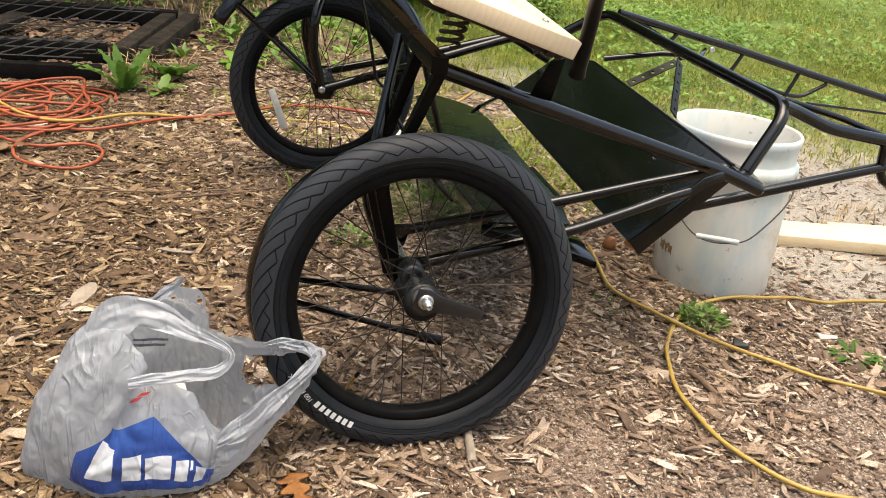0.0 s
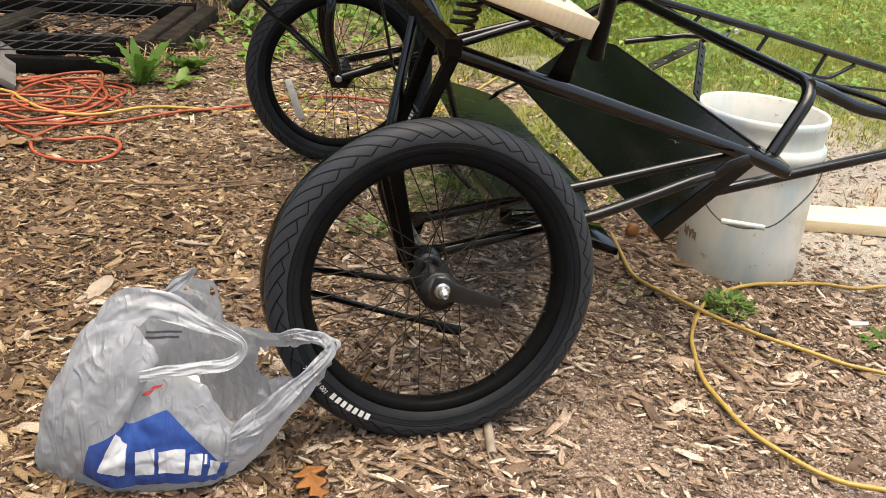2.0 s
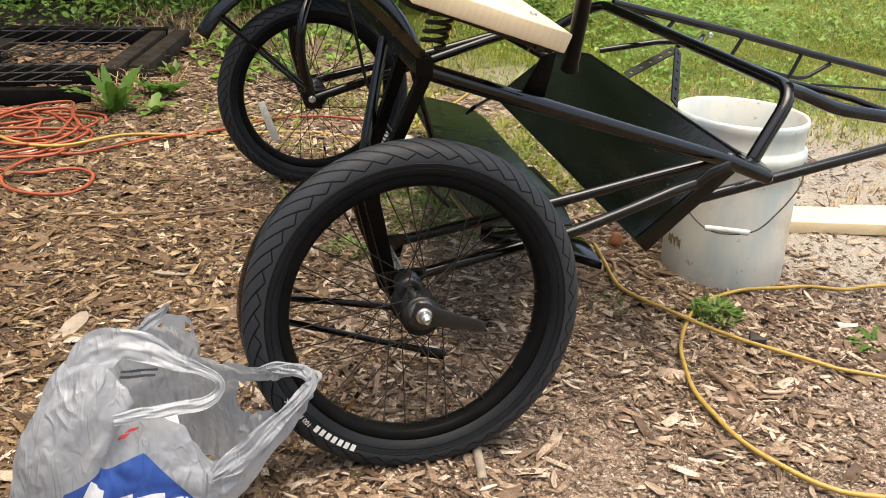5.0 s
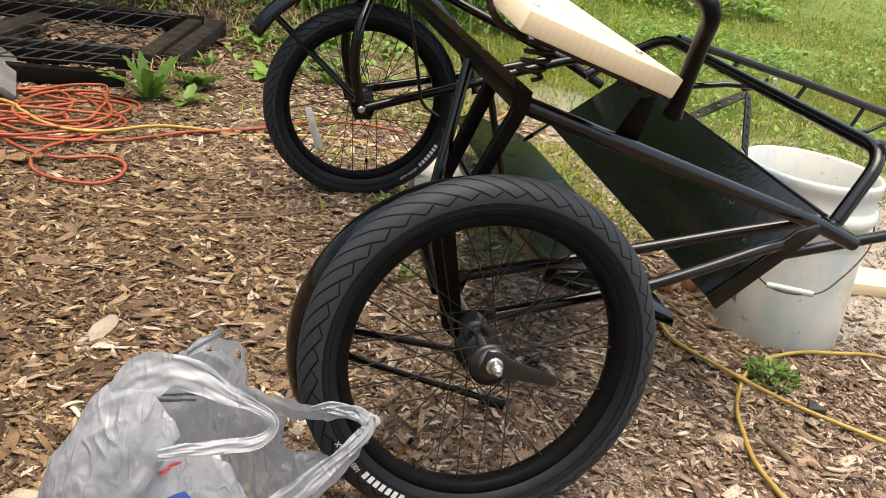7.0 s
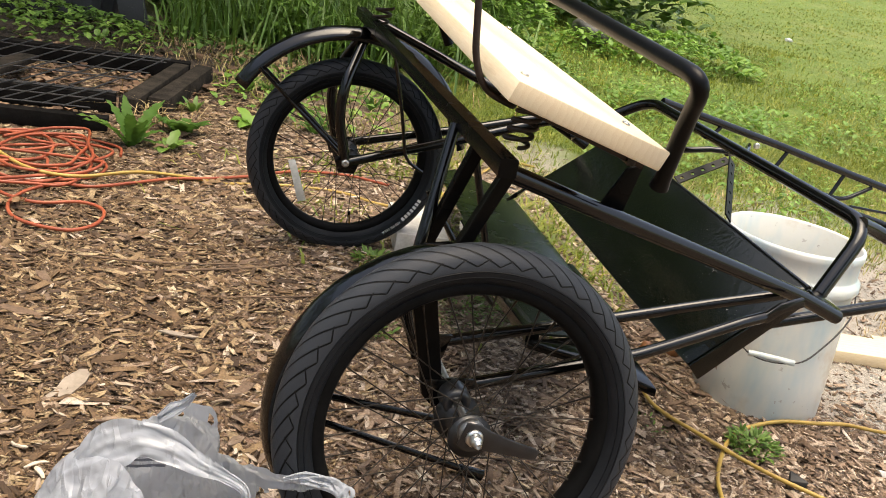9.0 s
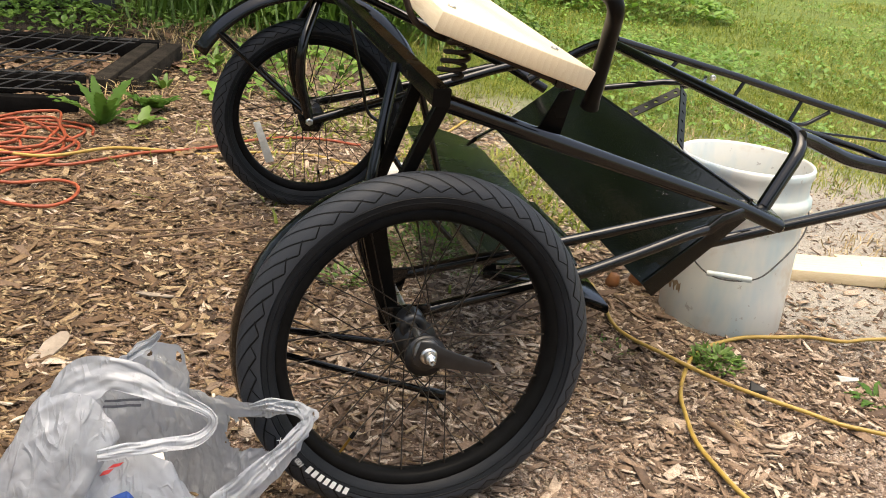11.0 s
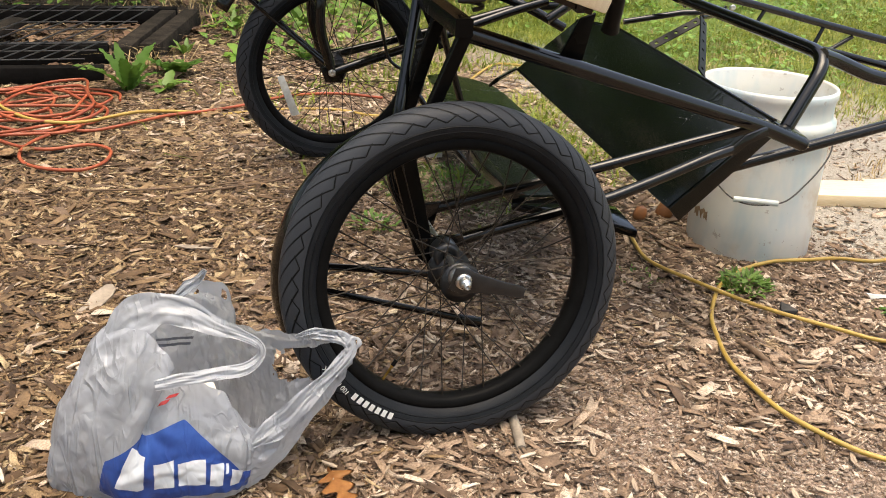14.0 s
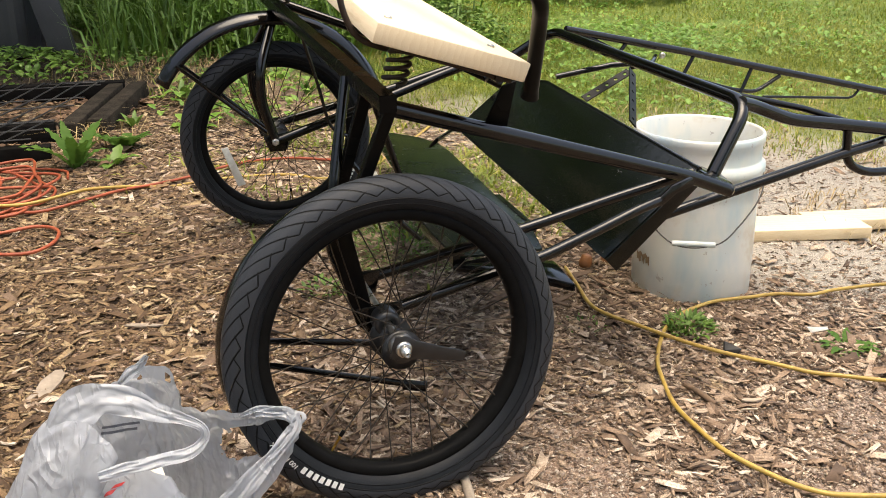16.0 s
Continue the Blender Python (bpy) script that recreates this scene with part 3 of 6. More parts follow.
def chips(name, n, x0, x1, y0, y1, keep, length, mat, lift=0.006, slim=(0.1, 0.32), tip=0.13):
    """Torn splinters with jagged ends, slightly bent, lying at all angles on the ground."""
    x, y = rng.uniform(x0, x1, n), rng.uniform(y0, y1, n)
    k = keep(x, y)
    x, y = x[k], y[k]
    n = len(x)
    L = length * np.clip(np.exp(rng.normal(-0.1, 0.6, n)), 0.25, 2.4)
    W = L * rng.uniform(*slim, n)
    H = rng.uniform(0.0004, 0.0012, n)
    yaw, pit, rol = rng.uniform(0, 2 * np.pi, n), rng.normal(0, tip, n), rng.normal(0, 0.2, n)
    ux = np.stack([np.cos(yaw) * np.cos(pit), np.sin(yaw) * np.cos(pit), np.sin(pit)], 1)
    s = np.stack([-np.sin(yaw), np.cos(yaw), np.zeros(n)], 1)
    w = np.cross(ux, s)
    uy = s * np.cos(rol)[:, None] + w * np.sin(rol)[:, None]
    uz = np.cross(ux, uy)
    c = np.stack([x, y, height(x, y) + rng.uniform(0, lift, n)], 1)
    bend = rng.normal(0, 0.05, n) * L
    outline = [(-0.5, -0.45, 0), (0.42, -0.5, 0), (0.34, 0.05, 1), (0.5, 0.48, 0), (-0.42, 0.5, 0), (-0.36, 0.0, 1)]
    tops, bots = [], []
    for a, b, m in outline:
        a = a + rng.uniform(-0.12, 0.12, n)
        b = b + rng.uniform(-0.18, 0.18, n)
        q = c + ux * (a * L)[:, None] + uy * (b * W)[:, None] + uz * (m * bend)[:, None]
        tops.append(q + uz * H[:, None])
        bots.append(q)
    v = np.stack(tops + bots, 1).reshape(-1, 3)
    o = (np.arange(n) * 12)[:, None]
    top = o + np.arange(6)
    sides = np.concatenate([o + np.array([(j + 1) % 6, j, j + 6, (j + 1) % 6 + 6]) for j in range(6)])
    return cloud_mesh(name, v, [top, sides], mat)


def cover(x, y):
    """How thickly the chips lie: thick on the left, thin on the worn sandy patch, none in the lawn."""
    edge = y + 0.79 * x
    d = np.where(x < 0.35, 1.0, np.clip(1.0 - (x - 0.35) * 0.55, 0.4, 1.0))
    d = d * np.clip((3.6 - edge) / 0.9, 0.05, 1.0)
    d = d * (1 - 0.62 * np.clip((x - 0.02) / 0.4, 0, 1) * np.clip((edge - 2.3) / 0.35, 0, 1)) * (1 - 0.55 * np.clip((x - 0.5) / 0.3, 0, 1) * np.clip((y - 1.7) / 0.3, 0, 1))
    lump = 0.75 + 0.5 * np.sin(3.1 * x + 1.7 * y) * np.sin(2.3 * y - 1.1 * x + 1)
    # fine trodden soil shows on the near right
    bare = np.clip((x - 0.08) / 0.2, 0, 1) * np.clip((1.75 - y) / 0.3, 0, 1) * np.clip(0.85 + 0.7 * np.sin(7 * x + 3 * y) * np.sin(9 * y - 2 * x), 0, 1)
    return np.clip(d * lump * (1 - 0.96 * bare), 0.02, 1)


def in_sight(x, y):
    return np.abs(x) < 0.35 + 0.52 * y


def strewn(x, y, much, trodden=None):
    """Where chips fall; the deep brown chips give way to paler ones at the right."""
    k = (rng.uniform(0, 1, len(x)) < cover(x, y) * much) & in_sight(x, y)
    if trodden is not None:
        bleached = rng.uniform(0, 1, len(x)) < np.clip((x + 0.15 * np.sin(2.6 * y) + 0.22 * (y - 1) + 0.5) / 0.6, 0, 1)
        k &= bleached == trodden
    return k


tagged(new("wood_chips", chips("wood_chips", 210000, -2.0, 2.0, 0.72, 4.2, lambda x, y: strewn(x, y, 0.85, True), 0.026, CHIP, 0.008, (0.1, 0.3), 0.18)),
       "loose brown and tan splinters of wood covering the soil", "wood chips", kind="stuff")
tagged(new("mulch", chips("mulch", 210000, -2.0, 2.0, 0.72, 4.2, lambda x, y: strewn(x, y, 0.85, False), 0.028, MULCH, 0.009, (0.1, 0.29), 0.18)),
       "deep brown wood mulch covering the soil", "wood chips", kind="stuff")
tagged(new("near_chips", chips("near_chips", 70000, -1.1, 1.2, 0.72, 2.1, lambda x, y: strewn(x, y, 0.9, True), 0.0125, CHIP, 0.008, (0.11, 0.36), 0.2)),
       "small torn wood chips covering the soil", "wood chips", kind="stuff")
tagged(new("near_mulch", chips("near_mulch", 70000, -1.1, 1.2, 0.72, 2.1, lambda x, y: strewn(x, y, 0.9, False), 0.0125, MULCH, 0.008, (0.11, 0.36), 0.2)),
       "small torn brown wood chips covering the soil", "wood chips", kind="stuff")
tagged(new("large_wood_chips", chips("large_wood_chips", 13000, -1.8, 1.8, 0.72, 3.6, lambda x, y: strewn(x, y, 0.4 + 0.6 * (x < -0.1)), 0.033, CHIP, 0.01, (0.1, 0.28), 0.1)),
       "longer splintered strips of mulch on the soil", "wood chips", kind="stuff")
tagged(new("fine_crumbs", chips("fine_crumbs", 70000, -1.2, 1.9, 0.72, 3.2, lambda x, y: in_sight(x, y) & (rng.uniform(0, 1, len(x)) < 0.4 + 0.6 * cover(x, y)), 0.0065, CHIP, 0.004, (0.3, 0.7), 0.3)),
       "fine crumbs of bark and wood among the chips", "wood chips", kind="stuff")


# bleached chips, spread also behind the near wheel to brighten its shaded ground
tagged(new("bleached_lit_chips", chips("bleached_lit_chips", 16000, -1.05, 0.6, 1.45, 3.7, lambda x, y: in_sight(x, y) & (rng.uniform(0, 1, len(x)) < np.clip((y + 0.9 * x - 1.1) / 0.8, 0, 0.75)), 0.018, BLEACHED_LIT, 0.008, (0.12, 0.4), 0.16)),
       "bleached pale wood chips that also brighten the shaded trodden soil", "wood chips", kind="stuff")
tagged(new("soil_crumbs", chips("soil_crumbs", 45000, 0.05, 1.25, 0.72, 1.95, in_sight, 0.0042, PALE_CRUMB, 0.003, (0.35, 0.8), 0.3)),
       "fine pale crumbs of wood trodden into the soil", "wood chips", kind="stuff")
tagged(new("outer_chips", chips("outer_chips", 130000, -3.8, 2.9, -2.6, 4.6, lambda x, y: (~in_sight(x, np.maximum(y, 0.0)) | (y < 0.72)) & (rng.uniform(0.0, 1.0, len(x)) < np.clip(2.3 - np.hypot((x + 0.45) / 1.9, (y - 1.0) / 2.0) * 1.25 + 0.3 * np.sin(2.3 * x) * np.sin(1.9 * y), 0, 1) * np.clip((3.4 - y - 0.79 * x) / 0.9, 0.03, 1)), 0.026, MULCH)),
       "wood chips strewn over the rest of the yard", "wood chips", kind="stuff")


def blades(name, x, y, tall, width, lean, mat, z=None):
    """Grass blades of two joints, each bent over in its own direction."""
    n = len(x)
    yaw = rng.uniform(0, 2 * np.pi, n)
    h = tall * rng.uniform(0.45, 1.25, n)
    w = width * rng.uniform(0.6, 1.3, n)
    ln = lean * rng.uniform(0.2, 1.5, n)
    d = np.stack([np.cos(yaw), np.sin(yaw), np.zeros(n)], 1)
    tw = yaw + rng.uniform(0.8, 2.3, n)
    s = np.stack([np.cos(tw), np.sin(tw), np.zeros(n)], 1) * w[:, None]
    b = np.stack([x, y, (height(x, y) if z is None else z) - 0.005], 1)
    up = np.zeros((n, 3))
    up[:, 2] = h
    m = b + up * 0.6 + d * (h * ln * 0.3)[:, None]
    t = b + up * (1.0 - 0.35 * np.clip(ln, 0, 1.4))[:, None] + d * (h * ln)[:, None]
    v = np.stack([b - s, b + s, m + s * 0.8, m - s * 0.8, t], 1).reshape(-1, 3)
    o = (np.arange(n) * 5)[:, None]
    return cloud_mesh(name, v, [o + np.array([0, 1, 2, 3]), o + np.array([3, 2, 4])], mat)


def lawn_points(n, x0, x1, y0, y1, start, soft, bare=0.0):
    """Where grass grows: past the lawn's edge, later by bare on the trodden ground behind the bucket."""
    x, y = rng.uniform(x0, x1, n), rng.uniform(y0, y1, n)
    e = y + 0.79 * x + 0.25 * np.sin(3.7 * x) * np.sin(2.9 * y + 1)
    worn = 0.2 + 0.8 * (np.sin(1.9 * x + 2.2) * np.sin(1.3 * y + 0.6) + 0.4 * np.sin(5.1 * x) * np.sin(4.3 * y) > -0.42)
    k = rng.uniform(0, 1, n) < np.clip((e - start - bare * np.clip((x - 0.75) / 0.45, 0, 1)) / soft, 0.0, 1) * worn
    return x[k], y[k]


for nm, n, xr, yr, tall, wide, start in (("near_grass", 95000, (-0.4, 3.4), (2.1, 5.4), 0.042, 0.0019, 3.3), ("lawn_grass", 60000, (0.2, 6.5), (4.6, 9.0), 0.05, 0.0028, 3.6),
                                         ("far_grass", 60000, (0.5, 14.0), (8.4, 22.0), 0.03, 0.007, 3.6)):
    gx, gy = lawn_points(n, *xr, *yr, start, 1.2, 0.8 if nm == "near_grass" else 0.0)
    tagged(new(nm, blades(nm, gx, gy, tall, wide, 1.5, GRASS)), "short green lawn grass with yellowed patches", "grass", kind="stuff")
gx, gy = rng.uniform(0.5, 2.6, 7000), rng.uniform(1.9, 4.6, 7000)
k = (gy + 0.79 * gx > 3.1) & (np.sin(9 * gx) * np.sin(7 * gy) + 0.4 * np.sin(23 * gx + 3) * np.sin(19 * gy) > 0.15)
tagged(new("dry_tufts", blades("dry_tufts", gx[k], gy[k], 0.05, 0.0018, 1.2, STRAW)), "sparse dry grass on the worn ground", "grass", kind="stuff")

# ---- the trike ----
NUT = Vector((0.014, 1.145, 0.258))
AX = Vector((0.30, -0.954, 0.0)).normalized()
RT = Vector((0.954, 0.30, 0.0)).normalized()


def T(a, r, z):
    """A place on the trike: a along the axle towards the near side, r towards the rack, z above the ground."""
    p = NUT + AX * a + RT * r
    return Vector((p.x, p.y, z))


trike = thing("cargo_trike", T(-0.7, 0.3, 0.0), "home-built black-painted steel cargo trike without its front, propped on wood chips", "trike")


def text_bar(parent, centre, axis, e1, e2, ang0, ang1, r0, r1, h, mat, name):
    """A strip of print bent round a tyre's wall."""
    v, f = [], []
    n = max(2, int(abs(ang1 - ang0) / 2))
    for i in range(n + 1):
        a = radians(ang0 + (ang1 - ang0) * i / n)
        rad = e1 * math.cos(a) + e2 * math.sin(a)
        v += [centre + rad * r0 + axis * h[0], centre + rad * r1 + axis * h[1]]
    for i in range(n):
        f.append((2 * i, 2 * i + 1, 2 * i + 3, 2 * i + 2))
    return part(name, mesh_of(name, v, f, mat), parent)


def letters(text, size, mat, m, name="print"):
    """Flat lettering as a mesh."""
    cu = bpy.data.curves.new(name, "FONT")
    cu.body, cu.size, cu.extrude, cu.align_x = text, size, 0.0002, "CENTER"
    tmp = bpy.data.objects.new(name, cu)
    me = bpy.data.meshes.new_from_object(tmp)
    bpy.data.objects.remove(tmp)
    me.transform(m)
    me.materials.clear()
    me.materials.append(mat)
    return me


TYRE_R, TYRE_W = 0.255, 0.027


def wheel(label, centre, print_at, size, yaw, lean, spokes=36, turn=0.0):
    """A 20-inch wheel: hub, with tyre, rim, every spoke, valve and nuts under it."""
    c = Vector((0, 0, 0))
    AX = Vector((math.sin(radians(yaw)) * math.cos(radians(lean)), -math.cos(radians(yaw)) * math.cos(radians(lean)), math.sin(radians(lean))))
    e1 = Vector((0, 0, 1))
    e1 = (e1 - AX * e1.dot(AX)).normalized()
    e2 = AX.cross(e1)
    hub_prof = [(0.008, -0.055), (0.016, -0.053), (0.018, -0.04), (0.032, -0.037), (0.033, -0.031), (0.02, -0.027), (0.018, 0.0), (0.021, 0.02), (0.029, 0.024), (0.03, 0.03), (0.021, 0.033), (0.018, 0.04), (0.008, 0.042)]
    hub = part("wheel", revolve("wheel", hub_prof, c, AX, HUB, 40), trike, label)
    hub.matrix_basis = Matrix.Translation(centre) @ Matrix.Diagonal((size, size, size, 1))
    # tyre: a round casing that sits in the rim
    prof, vs = [], []
    for k in range(33):
        a = radians(-128 + 256 * k / 32)
        prof.append((TYRE_R - TYRE_W * 1.02 + TYRE_W * 1.02 * math.cos(a), TYRE_W * math.sin(a)))
        vs.append((-128 + 256 * k / 32) / 84)
    prof += [(0.2005, 0.012), (0.2005, -0.012)]
    vs += [2.0, -2.0]
    part("tyre", revolve("tyre", prof, c, AX, TYRE, 180, vs, 48), hub, "black road tyre with slanted grooves")
    rim_prof = [(0.2085, -0.0155), (0.2085, -0.0135), (0.202, -0.0125), (0.202, 0.0125), (0.2085, 0.0135), (0.2085, 0.0155), (0.2, 0.017), (0.193, 0.0155), (0.1885, 0.009), (0.1875, 0.0), (0.1885, -0.009), (0.193, -0.0155), (0.2, -0.017)]
    part("rim", revolve("rim", rim_prof, c, AX, RIM, 120), hub, "black double-wall rim")
    for k in range(spokes):
        side = 1 if k % 2 else -1
        way = 1 if (k // 2) % 2 else -1
        a_rim = 2 * math.pi * (k + 0.5) / spokes + turn
        a_hub = a_rim + way * radians(62)
        h = 0.0275 if side > 0 else -0.034
        p0 = c + (e1 * math.cos(a_hub) + e2 * math.sin(a_hub)) * 0.032 + AX * h
        p1 = c + (e1 * math.cos(a_rim) + e2 * math.sin(a_rim)) * 0.1885 + AX * 0.003 * side
        q = p1 + (p0 - p1) * 0.075
        part("spoke", tube("spoke", [p0, q, q + (p1 - q) * 0.05, p1], 0.00098, SPOKE, 6, taper=[1, 1, 1.7, 1.7]), hub)
    # valve
    va = radians(print_at[2])
    rad = e1 * math.cos(va) + e2 * math.sin(va)
    part("valve", tube("valve", [c + rad * 0.188, c + rad * 0.165, c + rad * 0.164, c + rad * 0.158], 0.0026, BRASS, 8, taper=[0.8, 0.8, 1.2, 1.2]), hub, "brass valve with a black cap")
    part("valve_cap", tube("valve_cap", [c + rad * 0.162, c + rad * 0.152], 0.0032, RIM, 8), hub)
    # white print on the wall: the maker's name as seven plain blocks, the pressure in words
    hh = (TYRE_W * 0.985, TYRE_W * 0.93)
    for k in range(7):
        a0 = print_at[0] + k * print_at[1]
        text_bar(hub, c, AX, e1, e2, a0, a0 + print_at[1] * 0.66, 0.2198, 0.2302, (TYRE_W * 1.004, TYRE_W * 1.003), WHITE_INK, "print")
    ta = radians(print_at[0] + 7 * print_at[1] + 8 * (1 if print_at[1] > 0 else -1))
    rad = e1 * math.cos(ta) + e2 * math.sin(ta)
    o = c + rad * 0.2225 + AX * (TYRE_W * 1.005)
    xa = rad.cross(AX)
    m = Matrix(((xa.x, rad.x, AX.x, o.x), (xa.y, rad.y, AX.y, o.y), (xa.z, rad.z, AX.z, o.z), (0, 0, 0, 1)))
    part("print", letters("100 PSI MAX", 0.0105, WHITE_INK, m), hub)
    return hub


near = wheel("20-inch black spoked wheel with a coaster brake hub", Vector((-0.003, 1.213, 0.237)), (154.0, -2.75, 145), 0.945, 18.2, 6.8)
far = wheel("20-inch black spoked wheel on the frame's far side", Vector((-0.362, 2.395, 0.247)), (246, -2.75, 190), 0.972, 18.5, -1.8, turn=0.05)

# coaster brake arm and axle hardware on the near hub
part("dust_cap", revolve("dust_cap", [(0.006, -0.012), (0.0165, -0.012), (0.0175, -0.006), (0.0155, 0.003), (0.006, 0.004)], T(-0.022, 0, 0.255), AX, GREY_STEEL, 32), near, "grey steel hub cap", world_built=True)
part("lock_nut", revolve("lock_nut", [(0.004, -0.004), (0.0105, -0.004), (0.0115, 0.0), (0.0105, 0.004), (0.004, 0.004)], T(-0.014, 0, 0.256), AX, STEEL, 24), near, "zinc washer", world_built=True)
part("axle_nut", revolve("axle_nut", [(0.003, -0.006), (0.0082, -0.006), (0.0082, 0.003), (0.0062, 0.005), (0.0046, 0.006), (0.0046, 0.011), (0.003, 0.0115)], T(-0.004, 0, 0.257), AX, STEEL, 6), near, "bright hexagonal axle nut", world_built=True)
arm = []
d_arm = (T(0, 0.087, 0.232) - T(0, 0, 0.256)).normalized()
u_arm = AX.cross(d_arm)
for s, w in ((-0.016, 0.016), (0.0, 0.0185), (0.02, 0.0135), (0.06, 0.0095), (0.083, 0.0085), (0.091, 0.006)):
    arm.append((s, w))
c0 = T(-0.018, 0, 0.256)
outline = [c0 + d_arm * s + u_arm * w for s, w in arm] + [c0 + d_arm * s - u_arm * w for s, w in arm[::-1]]
part("brake_arm", slab("brake_arm", outline, 0.004, HUB, 0.0015), near, "black coaster brake arm", world_built=True)
part("arm_bolt", revolve("arm_bolt", [(0.0015, -0.004), (0.0045, -0.004), (0.0045, 0.0015), (0.0015, 0.0015)], c0 + d_arm * 0.084, AX, STEEL, 16), near, world_built=True)
part("hub_sleeve", revolve("hub_sleeve", [(0.008, -0.02), (0.018, -0.02), (0.02, -0.012), (0.02, 0.014), (0.017, 0.02), (0.008, 0.02)], T(-0.115, 0, 0.254), AX, HUB, 32), near, "dark brake hub shell", world_built=True)
part("axle", tube("axle", [T(-0.3, 0, 0.254), T(-0.005, 0, 0.256)], 0.005, STEEL, 10), near, world_built=True)
part("axle", tube("axle", [T(-1.42, -0.006, 0.25), T(-1.18, -0.006, 0.262)], 0.005, STEEL, 10), far, world_built=True)
part("axle_nut", revolve("axle_nut", [(0.003, -0.006), (0.0095, -0.006), (0.0095, 0.003), (0.007, 0.005), (0.003, 0.006)], T(-1.182, -0.006, 0.262), AX, STEEL, 6), far, "bright axle nut", world_built=True)

tag_up, tag_foot, tag_side = Vector((-0.473, 2.262, 0.249)), Vector((-0.44, 2.28, 0.147)), Vector((0.0095, 0.003, 0.0025))
part("tag", slab("tag", [tag_foot - tag_side, tag_foot + tag_side, tag_up + tag_side * 0.8, tag_up - tag_side * 0.8], 0.0015, TAG, 0.0004), far, "pale plastic tag tied to the spokes", world_built=True)


def rod(name, pts, r, mat=BLACK, n=12, round_r=0.0, label="", **kw):
    return part(name, tube(name, bent(pts, round_r) if round_r else pts, r, mat, n, **kw), trike, label)


# crossbeam, its legs and the main tubes
rod("crossbeam", [T(-0.113, 0.01, 0.567), T(-1.42, 0.02, 0.592)], 0.0118, BEAM, square=0.002, label="square satin-black steel crossbeam")
rod("leg", [T(-0.122, 0.014, 0.558), T(-0.15, -0.04, 0.4), T(-0.145, -0.056, 0.36)], 0.0084, BEAM, square=0.002, up=AX)
rod("leg", [T(-0.245, 0.01, 0.556), T(-0.3, -0.018, 0.41), T(-0.272, -0.045, 0.33)], 0.0088, BEAM, square=0.002, up=AX)
rod("cable_guide", [T(-0.424, 0.061, 0.52), T(-0.45, 0.118, 0.358), T(-0.452, 0.13, 0.3)], 0.006, BLACK, 10)
rod("seat_stay", [T(-0.335, 0.0, 0.566), T(-0.27, -0.04, 0.4), T(-0.262, -0.05, 0.33), T(-0.262, -0.04, 0.29), T(-0.262, -0.02, 0.25)], 0.0085, BLACK, round_r=0.03)
part("seat_stay", slab("seat_stay", [T(-0.130, -0.079, 0.400), T(-0.130, -0.073, 0.375), T(-0.130, -0.056, 0.311), T(-0.130, -0.039, 0.245), T(-0.130, -0.024, 0.230), T(-0.130, -0.010, 0.247), T(-0.130, -0.026, 0.319), T(-0.130, -0.040, 0.379), T(-0.130, -0.042, 0.404)], 0.01, BEAM, 0.003), trike, "broad flattened black steel blade")
rod("main_tube", [T(-0.135, 0.02, 0.557), T(-0.22, 0.556, 0.391), T(-0.225, 0.635, 0.36)], 0.0118, BLACK, 16, round_r=0.03, label="thick round gloss-black frame tube")
part("tube_cap", revolve("tube_cap", [(0.0005, -0.004), (0.0118, -0.004), (0.0112, 0.002), (0.008, 0.006), (0.0005, 0.0075)], T(-0.2255, 0.638, 0.359), T(-0.225, 0.635, 0.36) - T(-0.22, 0.556, 0.391), BLACK, 20), trike)
rod("chain_stay", [T(-0.135, -0.01, 0.254), T(-0.155, 0.267, 0.308), T(-0.170, 0.365, 0.335), T(-0.180, 0.443, 0.360), T(-0.186, 0.478, 0.367)], 0.0088, BLACK, round_r=0.02)
part("stay_plate", slab("stay_plate", [T(-0.188, 0.437, 0.362), T(-0.188, 0.477, 0.374), T(-0.188, 0.498, 0.392), T(-0.188, 0.534, 0.404), T(-0.188, 0.540, 0.389), T(-0.188, 0.506, 0.377), T(-0.188, 0.485, 0.359), T(-0.188, 0.446, 0.351)], 0.008, BLACK, 0.003), trike, "flattened end of the stay welded to the frame tube")
rod("chain_stay", [T(-0.265, -0.01, 0.254), T(-0.262, 0.298, 0.320), T(-0.255, 0.387, 0.344), T(-0.245, 0.453, 0.364), T(-0.236, 0.505, 0.379), T(-0.235, 0.568, 0.394)], 0.0088, BLACK, round_r=0.03)
part("dropout", slab("dropout", [T(-0.13, -0.04, 0.272), T(-0.13, 0.03, 0.275), T(-0.13, 0.02, 0.236), T(-0.13, -0.025, 0.232)], 0.006, BLACK), trike)
part("dropout", slab("dropout", [T(-0.26, -0.04, 0.272), T(-0.26, 0.03, 0.275), T(-0.26, 0.02, 0.236), T(-0.26, -0.025, 0.232)], 0.006, BLACK), trike)

